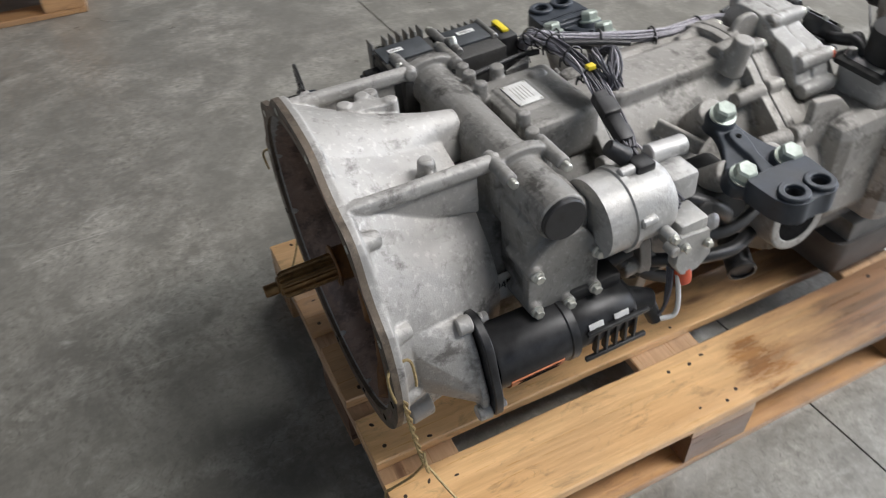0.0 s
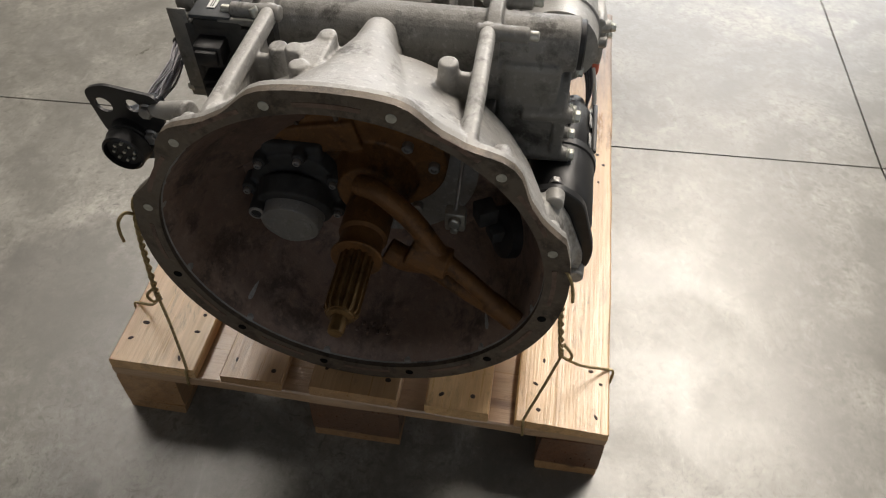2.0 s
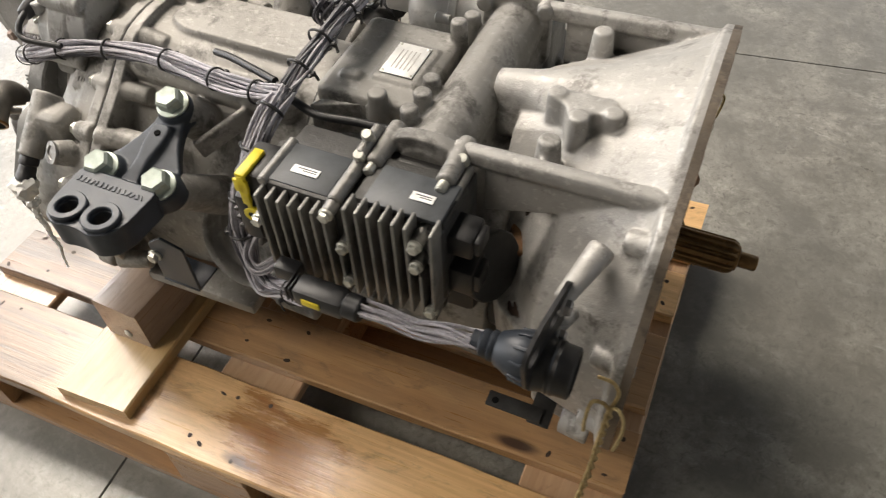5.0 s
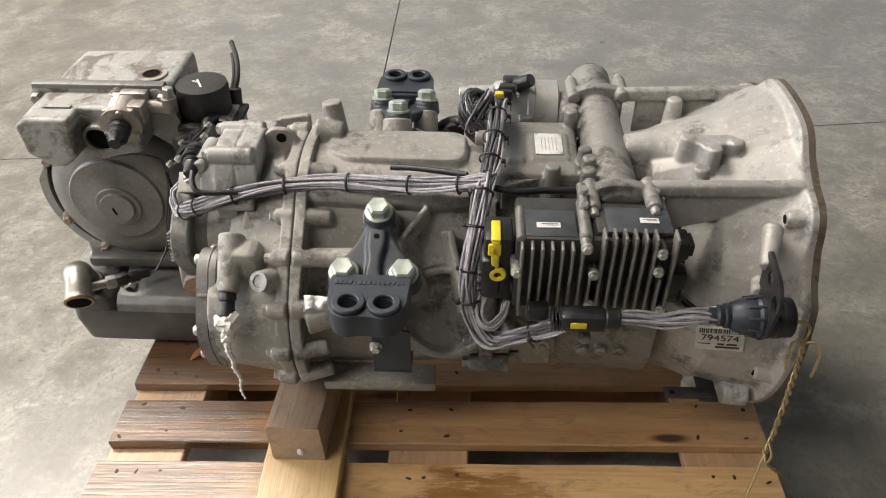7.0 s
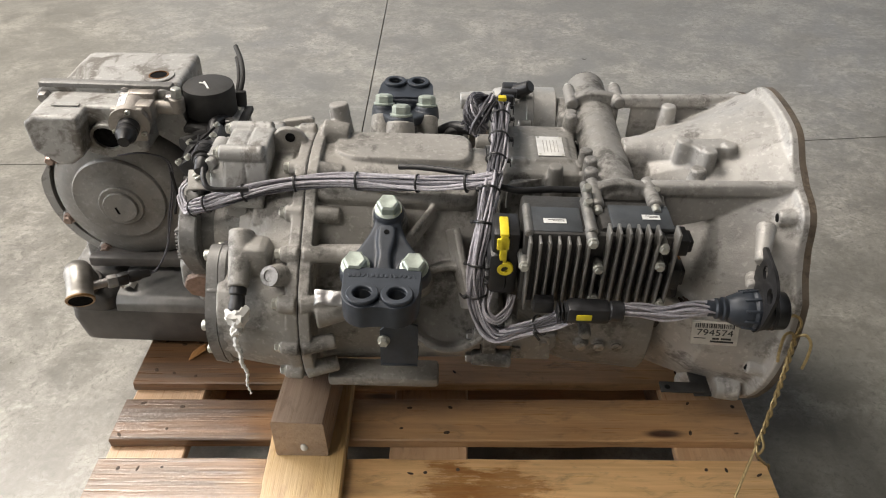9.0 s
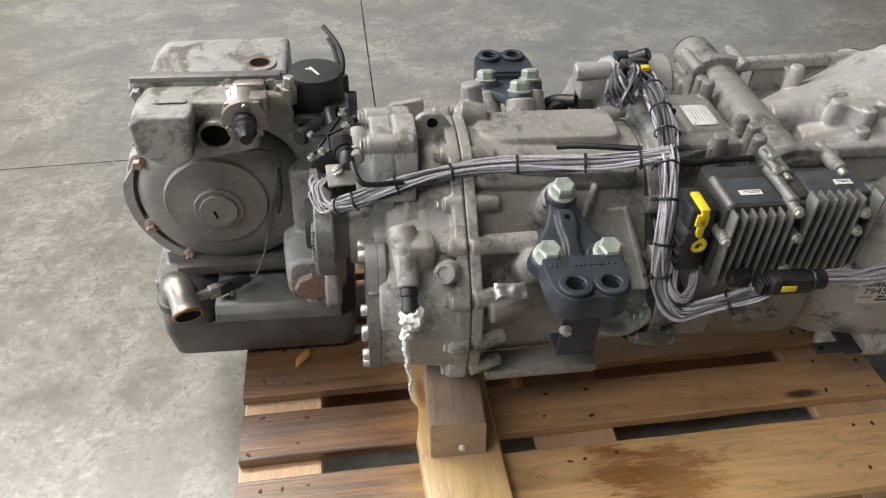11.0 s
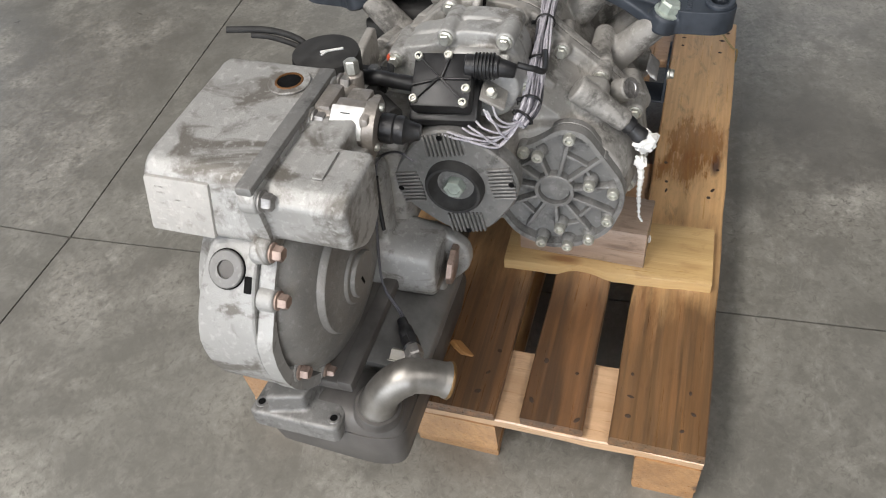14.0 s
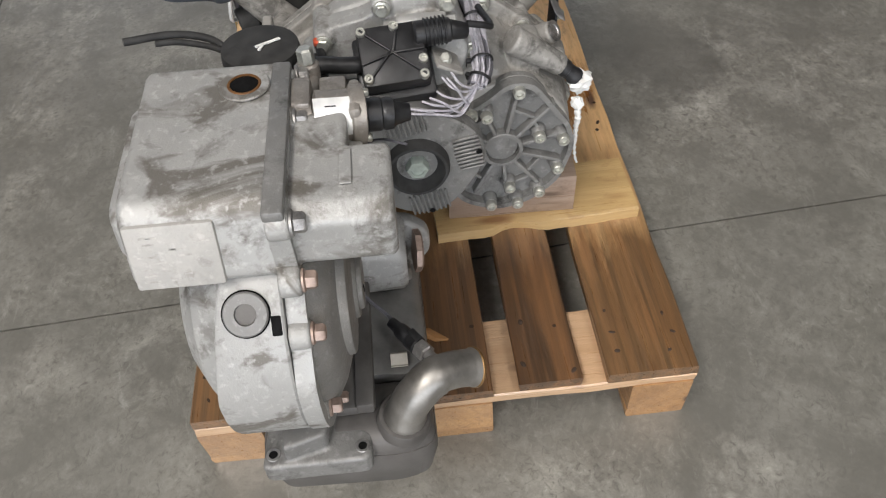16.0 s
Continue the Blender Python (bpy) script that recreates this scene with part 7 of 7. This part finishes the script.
    tube(bm, path, 0.026, 28, [0.029 if i < 9 else (0.0265 if i < len(path) - 12 else (0.0245 if i < len(path) - 2 else 0.0262)) for i in range(len(path))])
    e = part("coolant_elbow", bm, M_PIPE, body, "bright bent coolant pipe stub")
    d = (path[-1] - path[-2]).normalized()
    bm = bmesh.new()
    cyl(bm, path[-1] - d * 0.001, path[-1] + d * 0.0012, 0.0225, None, 28, 0.0002)
    part("pipe_bore", bm, M_HOLE, e)
    bm = bmesh.new()
    ring_solid(bm, path[-1] - d * 0.004, d, 0.0272, 0.022, 0.0055, 32)
    part("pipe_bead", bm, M_SHAFT, e)
    # temperature sensor
    aim = Vector((-0.81, -0.56, -0.12)).normalized()
    root = Vector((1.203, -0.010, -0.160))
    bm = bmesh.new()
    cyl(bm, root, root + aim * 0.020, 0.0135, None, 6)
    cyl(bm, root - aim * 0.035, root + aim * 0.004, 0.009)
    part("sensor_nut", bm, M_STEEL, body)
    bm = bmesh.new()
    lathe(bm, [(0.010, 0), (0.0135, 0.003), (0.0135, 0.020), (0.0105, 0.022), (0.0118, 0.026), (0.0112, 0.044), (0.0085, 0.048), (0.0080, 0.064), (0.003, 0.066)], root + aim * 0.018, aim, 16)
    box(bm, root + aim * 0.034 + Vector((0.0, 0.004, 0.011)), (0.022, 0.012, 0.008), 0.002, Matrix.Rotation(0.6, 4, "Z"))
    part("sensor_plug", bm, M_BLACK, body, "black sensor plug")
    tip = root + aim * 0.080
    for o in (0, 0.004):
        hose("sensor_wire", [tip - aim * 0.006 + Vector((0, o, 0)), tip + aim * 0.018 + Vector((0, o, 0.006)), (1.104, -0.094, -0.135 + o), (1.085 + o, -0.100, -0.06), (1.064 + o, -0.100, 0.02), (1.060 + o, -0.090, 0.08), (1.085, -0.050, 0.120), (1.115, -0.015, 0.135)], 0.0016, M_WIRED, body, "", 6)
    bm = bmesh.new()
    grid = [[Vector((1.168 + 0.007 * i, -0.062 + 0.006 * k, -0.200 + 0.0035 * ((i * 5 + k * 3) % 3))) for k in range(5)] for i in range(5)]
    vs = [[bm.verts.new(q) for q in row] for row in grid]
    for i in range(4):
        for k in range(4):
            bm.faces.new((vs[i][k], vs[i + 1][k], vs[i + 1][k + 1], vs[i][k + 1]))
    tag = part("crumpled_tag", bm, M_PAPER, body, "crumpled grubby paper tag", flat=True)
    sol = tag.modifiers.new("thick", "SOLIDIFY")
    sol.thickness = 0.0012
    hose("sensor_sleeve", [(1.071, -0.094, -0.045), (1.062, -0.099, 0.0), (1.062, -0.097, 0.05)], 0.0032, M_BLACK, body)
    # solenoid valve
    bm = bmesh.new()
    ax = Vector((-0.12, 1.0, -0.10)).normalized()
    o = Vector((1.112, -0.146, 0.179))
    lathe(bm, [(0.020, 0.0), (0.026, 0.004), (0.026, 0.028), (0.022, 0.030), (0.031, 0.034), (0.031, 0.070), (0.035, 0.072), (0.035, 0.086), (0.028, 0.088)], o, ax, 30)
    box(bm, o + ax * 0.02 + Vector((-0.015, 0, 0.014)), (0.05, 0.022, 0.03), 0.004)
    box(bm, o + ax * 0.055 + Vector((-0.018, 0, 0.010)), (0.045, 0.03, 0.035), 0.004)
    box(bm, o + ax * 0.079 + Vector((0.0, 0, -0.002)), (0.058, 0.014, 0.066), 0.006)
    cyl(bm, (1.085, -0.118, 0.180), (1.034, -0.121, 0.176), 0.013)
    cyl(bm, (1.034, -0.121, 0.168), (1.032, -0.121, 0.198), 0.0135)
    valve = part("solenoid_valve", bm, M_VALVE, body, "brownish metal solenoid valve")
    bm = bmesh.new()
    cyl(bm, (1.032, -0.121, 0.197), (1.030, -0.122, 0.216), 0.010, None, 6)
    part("hex_fitting", bm, M_ZINC, valve)
    bm = bmesh.new()
    n, a, b = 8, *basis(ax)[:2]
    loops = []
    for i in range(n + 1):
        t = radians(-40 + 80 * i / n)
        dirv = Vector((math.cos(radians(40)), 0, math.sin(radians(40))))
        dirv = (dirv - ax * dirv.dot(ax)).normalized()
        side = ax.cross(dirv)
        rad = dirv * math.cos(t) + side * math.sin(t)
        loops.append([o + ax * h + rad * r for h, r in ((0.030, 0.0305), (0.070, 0.0305), (0.070, 0.0316), (0.030, 0.0316))])
    rings(bm, loops)
    part("sticker", bm, M_LABEL, valve, "white sticker with small print")
    for k in range(3):
        t = radians(-20 + 18 * k)
        rad = dirv * math.cos(t) + side * math.sin(t)
        bm = bmesh.new()
        beam(bm, o + ax * 0.042 + rad * 0.0314, o + ax * 0.054 + rad * 0.0314, 0.0016, 0.0006, 0, rad)
        part("printed_bar", bm, M_PRINT, valve)
    bm = bmesh.new()
    lathe(bm, [(0.016, 0), (0.019, 0.003), (0.019, 0.018), (0.017, 0.020), (0.0185, 0.024), (0.018, 0.032), (0.014, 0.036), (0.010, 0.052)], o + ax * 0.087, ax, 18)
    part("valve_plug", bm, M_BLACK, valve, "black ribbed plug")
    for k in range(3):
        t = TAU * k / 3 + 0.4
        q = o + ax * 0.087 + (basis(ax)[0] * math.cos(t) + basis(ax)[1] * math.sin(t)) * 0.028
        sockets(valve, q, ax, 0.005, M_ZINC)
    # oil filter canister with a chalk mark
    bm = bmesh.new()
    lathe(bm, [(0.044, 0.0), (0.047, 0.004), (0.0475, 0.050), (0.046, 0.058), (0.038, 0.0605), (0.0005, 0.061)], (0.990, -0.178, 0.139), (0, 0, 1), 48)
    can = part("breather_canister", bm, M_RUBBER, body, "matt black breather canister with a chalk mark")
    bm = bmesh.new()
    m = Matrix.Translation((0.990, -0.168, 0.2012)) @ Matrix.Rotation(radians(118), 4, "Z")
    box(bm, m @ Vector((0, 0, 0)), (0.032, 0.0034, 0.0016), 0, m.to_3x3().to_4x4())
    m2 = Matrix.Translation((0.998, -0.175, 0.2012)) @ Matrix.Rotation(radians(160), 4, "Z")
    box(bm, m2 @ Vector((0, 0, 0)), (0.014, 0.0032, 0.0016), 0, m2.to_3x3().to_4x4())
    part("chalk_mark", bm, M_TAG, can, flat=True)
    bm = bmesh.new()
    box(bm, (0.975, -0.165, 0.132), (0.11, 0.10, 0.012), 0.004)
    cyl(bm, (0.945, -0.212, 0.13), (0.945, -0.222, 0.165), 0.012)
    cyl(bm, (0.985, -0.118, 0.12), (1.02, -0.075, 0.125), 0.018, 0.014)
    part("canister_base", bm, M_RUBBER, body)
    hexbolt(can, (0.945, -0.130, 0.140), (0, 0, 1), 0.009, 0.010, M_STEEL)
    hose("breather_hose", [(0.945, -0.222, 0.160), (0.942, -0.245, 0.182), (0.952, -0.285, 0.198), (0.974, -0.338, 0.206)], 0.0048, M_RUBBER, can)
    hose("breather_hose", [(0.952, -0.215, 0.155), (0.950, -0.240, 0.174), (0.957, -0.278, 0.190), (0.966, -0.305, 0.196)], 0.004, M_RUBBER, can)
    # valve unit with crossed ribs
    m = Matrix.Translation((0.962, -0.020, 0.148)) @ Matrix.Rotation(radians(33), 4, "Y") @ Matrix.Rotation(radians(5), 4, "Z")
    rot = m.to_3x3().to_4x4()
    bm = bmesh.new()
    box(bm, m @ Vector((0, 0, 0)), (0.080, 0.086, 0.030), 0.006, rot)
    box(bm, m @ Vector((0.004, 0, -0.028)), (0.09, 0.10, 0.026), 0.006, rot)
    cyl(bm, m @ Vector((-0.022, 0.03, 0.010)), m @ Vector((-0.022, 0.078, 0.008)), 0.0165, 0.0155)
    cyl(bm, m @ Vector((-0.022, 0.075, 0.008)), m @ Vector((-0.018, 0.10, 0.004)), 0.013, 0.010)
    unit = part("valve_unit", bm, M_BLACK, body, "black plastic valve unit with crossed ribs")
    for k in range(6):
        bm = bmesh.new()
        cyl(bm, m @ Vector((-0.022, 0.044 + 0.005 * k, 0.010)), m @ Vector((-0.022, 0.0462 + 0.005 * k, 0.010)), 0.0185, None, 20, 0.0006)
        part("grip_ring", bm, M_BLACK, unit)
    for x0, y0, x1, y1 in ((-0.035, -0.038, 0.035, 0.038), (0.035, -0.038, -0.005, 0.0), (0, 0, -0.036, 0.01), (0, 0, 0.01, -0.04), (0, 0, 0.0, 0.04)):
        bm = bmesh.new()
        beam(bm, m @ Vector((x0, y0, 0.0165)), m @ Vector((x1, y1, 0.0165)), 0.003, 0.005, 0.0008, m.to_3x3() @ Vector((0, 0, 1)))
        part("rib", bm, M_BLACK, unit)
    for x0, y0 in ((-0.032, -0.036), (-0.034, 0.006), (0.014, 0.036), (0.034, 0.034), (0.03, -0.036)):
        sockets(unit, m @ Vector((x0, y0, 0.0145)), m.to_3x3() @ Vector((0, 0, 1)), 0.0062, M_ZINC)
    bm = bmesh.new()
    beam(bm, m @ Vector((0.0, 0.052, -0.012)), m @ Vector((0.01, 0.085, -0.03)), 0.05, 0.006, 0.002)
    part("unit_bracket", bm, M_CAST, unit)
    hexbolt(unit, m @ Vector((0.008, 0.066, -0.012)), m.to_3x3() @ Vector((0, 0, 1)), 0.007, 0.006, M_ZINC)
    bm = bmesh.new()
    lathe(bm, [(0.0065, 0), (0.0065, 0.008), (0.004, 0.011), (0.0005, 0.011)], (0.910, -0.117, 0.142), (0.3, 0.1, 1), 16)
    part("red_cap", bm, M_RED, unit, "small red cap")
    hose("corrugated_hose", [(0.96, -0.065, 0.14), (0.965, -0.09, 0.145), (0.968, -0.115, 0.15), (0.96, -0.15, 0.14)], 0.011, M_BLACK, unit)
    hose("corrugated_hose", [(0.910, -0.117, 0.142), (0.935, -0.112, 0.135), (0.97, -0.11, 0.13)], 0.006, M_BLACK, unit)
    # pale cylinder on the shift cover
    bm = bmesh.new()
    cyl(bm, (0.925, -0.012, 0.168), (0.928, 0.052, 0.170), 0.0155)
    cyl(bm, (0.928, 0.050, 0.170), (0.929, 0.066, 0.171), 0.010)
    part("pressure_switch", bm, M_CYL, cover, "pale pressure switch")
    return body


retarder()


# ---- wood under the gearbox, tie wires, pallets in the background ----
def offcut():
    bm = bmesh.new()
    rnd = random.Random(9)
    k = 22
    loops = []
    for i in range(k + 1):
        x = -0.185 + 0.37 * i / k
        j = -0.002 * rnd.random() - 0.014 * max(0, math.sin(i * 0.5 + 1.0)) * (1 if 3 < i < 16 else 0.3)
        z0, z1 = -0.0115, 0.0115
        loops.append([Vector((x, -0.071, z0)), Vector((x, 0.071 + j, z0)), Vector((x, 0.068 + j * 0.6, z1 - 0.003)), Vector((x, 0.063 + j, z1)), Vector((x, -0.068, z1)), Vector((x, -0.071, z1 - 0.003))])
    rings(bm, loops)
    ob = part("offcut_plank", bm, M_FRESH)
    ob.matrix_world = pose(0.2185, 0.200, 0.1558, 0, 0, -90 + 1.5)
    tagged(ob, "fresh yellow pine offcut with a waney edge laid across the pallet", "plank")
    bm = bmesh.new()
    k = 6
    loops = []
    for i in range(k + 1):
        x = -0.112 + 0.224 * i / k
        q = rounded([(-0.047, -0.0435), (0.047, -0.0435), (0.046, 0.0435), (-0.046, 0.0435)], 0.006, 2)
        loops.append([Vector((x + (0.004 * noise.noise(Vector((a * 60, b * 60, i))) if i in (0, k) else 0), a + 0.0015 * noise.noise(Vector((x * 20, a * 30, b * 30))), b)) for a, b in q])
    rings(bm, loops)
    ob = part("wood_block", bm, M_CHOCK)
    ob.matrix_world = pose(0.217, 0.156, 0.2112, 0, 0, -90 - 2)
    tagged(ob, "dark weathered square timber block wedged under the gearbox", "wood block")
    bm = bmesh.new()
    bmesh.ops.create_icosphere(bm, subdivisions=2, radius=0.006, matrix=Matrix.Translation((0.215, 0.2705, 0.192)) @ Matrix.Diagonal((1, 0.5, 1.5, 1)))
    for v in bm.verts:
        v.co += Vector((1, 0.4, 1)) * 0.002 * noise.noise(v.co * 300)
    blob = part("resin_blob", bm, M_TAG, ob)
    blob.matrix_parent_inverse = ob.matrix_world.inverted()


offcut()


def wood_chip():
    bm = bmesh.new()
    rings(bm, [[Vector((x, 0.012 * k * math.cos(a), 0.006 + 0.006 * k * math.sin(a))) for a in (TAU * i / 7 for i in range(7))] for x, k in ((-0.03, 0.35), (-0.015, 1.0), (0.008, 0.8), (0.032, 0.2))])
    for v in bm.verts:
        v.co += Vector((0.2, 1, 0.5)) * 0.006 * noise.noise(v.co * 70)
    ob = part("wood_chip", bm, M_CHIP, flat=True)
    ob.matrix_world = pose(0.492, -0.012, 0.1435, 0, 0, 62) @ Matrix.Diagonal((0.8, 0.8, 0.8, 1))
    tagged(ob, "split orange wood chip lying on the pallet", "wood chip")


wood_chip()


def tie_wire(side):
    """Twisted binding wire from the bell's flange down round the pallet's edge."""
    root = new("tie_wire")
    tagged(root, "twisted rusty binding wire tying the bell flange to the pallet", "wire", "tie wires")
    s = side
    twist = [Vector(p) for p in spline([(-0.566, s * 0.276, 0.463), (-0.562, s * 0.286, 0.41), (-0.558, s * 0.294, 0.35), (-0.551, s * 0.304, 0.28), (-0.546, s * 0.308, 0.250)], 14)]
    strands = []
    for ph in (0, math.pi):
        strands.append([p + Vector((0.0026 * math.cos(i * 0.8 + ph), 0.0026 * math.sin(i * 0.8 + ph), 0)) for i, p in enumerate(twist)])
    low = twist[-1]
    rest = [
        strands[0], strands[1],
        spline([low, (-0.565, s * 0.292, 0.20), (-0.596, s * 0.270, 0.150), (-0.604, s * 0.268, 0.143), (-0.606, s * 0.270, 0.11)], 6),
        spline([low, (-0.52, s * 0.345, 0.195), (-0.49, s * 0.39, 0.150), (-0.487, s * 0.404, 0.143), (-0.487, s * 0.405, 0.11)], 6),
        spline([low + Vector((0, 0, 0.03)), low + Vector((-0.004, s * 0.014, 0.012)), low + Vector((0.0, s * 0.012, -0.008)), low], 5),
        spline([(-0.566, s * 0.276, 0.463), (-0.576, s * 0.284, 0.472), (-0.583, s * 0.292, 0.462), (-0.582, s * 0.297, 0.440), (-0.578, s * 0.300, 0.418)], 6),
        spline([(-0.566, s * 0.276, 0.455), (-0.556, s * 0.281, 0.474), (-0.545, s * 0.283, 0.47), (-0.542, s * 0.289, 0.44), (-0.543, s * 0.292, 0.425)], 5),
        spline([(-0.566, s * 0.276, 0.463), (-0.570, s * 0.272, 0.485), (-0.562, s * 0.267, 0.495), (-0.545, s * 0.262, 0.49)], 5),
    ]
    for line in rest:
        bm = bmesh.new()
        tube(bm, line, 0.0023, 6)
        part("strand", bm, M_TIEWIRE, root)


tie_wire(1)
tie_wire(-1)

BACK = [M_DECKOLD] * 5
pallet(pose(-1.39, 2.60, 0, 0, 0, -3.0), "brown weathered pallet standing on the concrete floor", BACK, False)
pallet(pose(-1.37, 2.62, 0.146, 0, 0, -2.0), "brown weathered pallet stacked on another pallet", BACK, False)
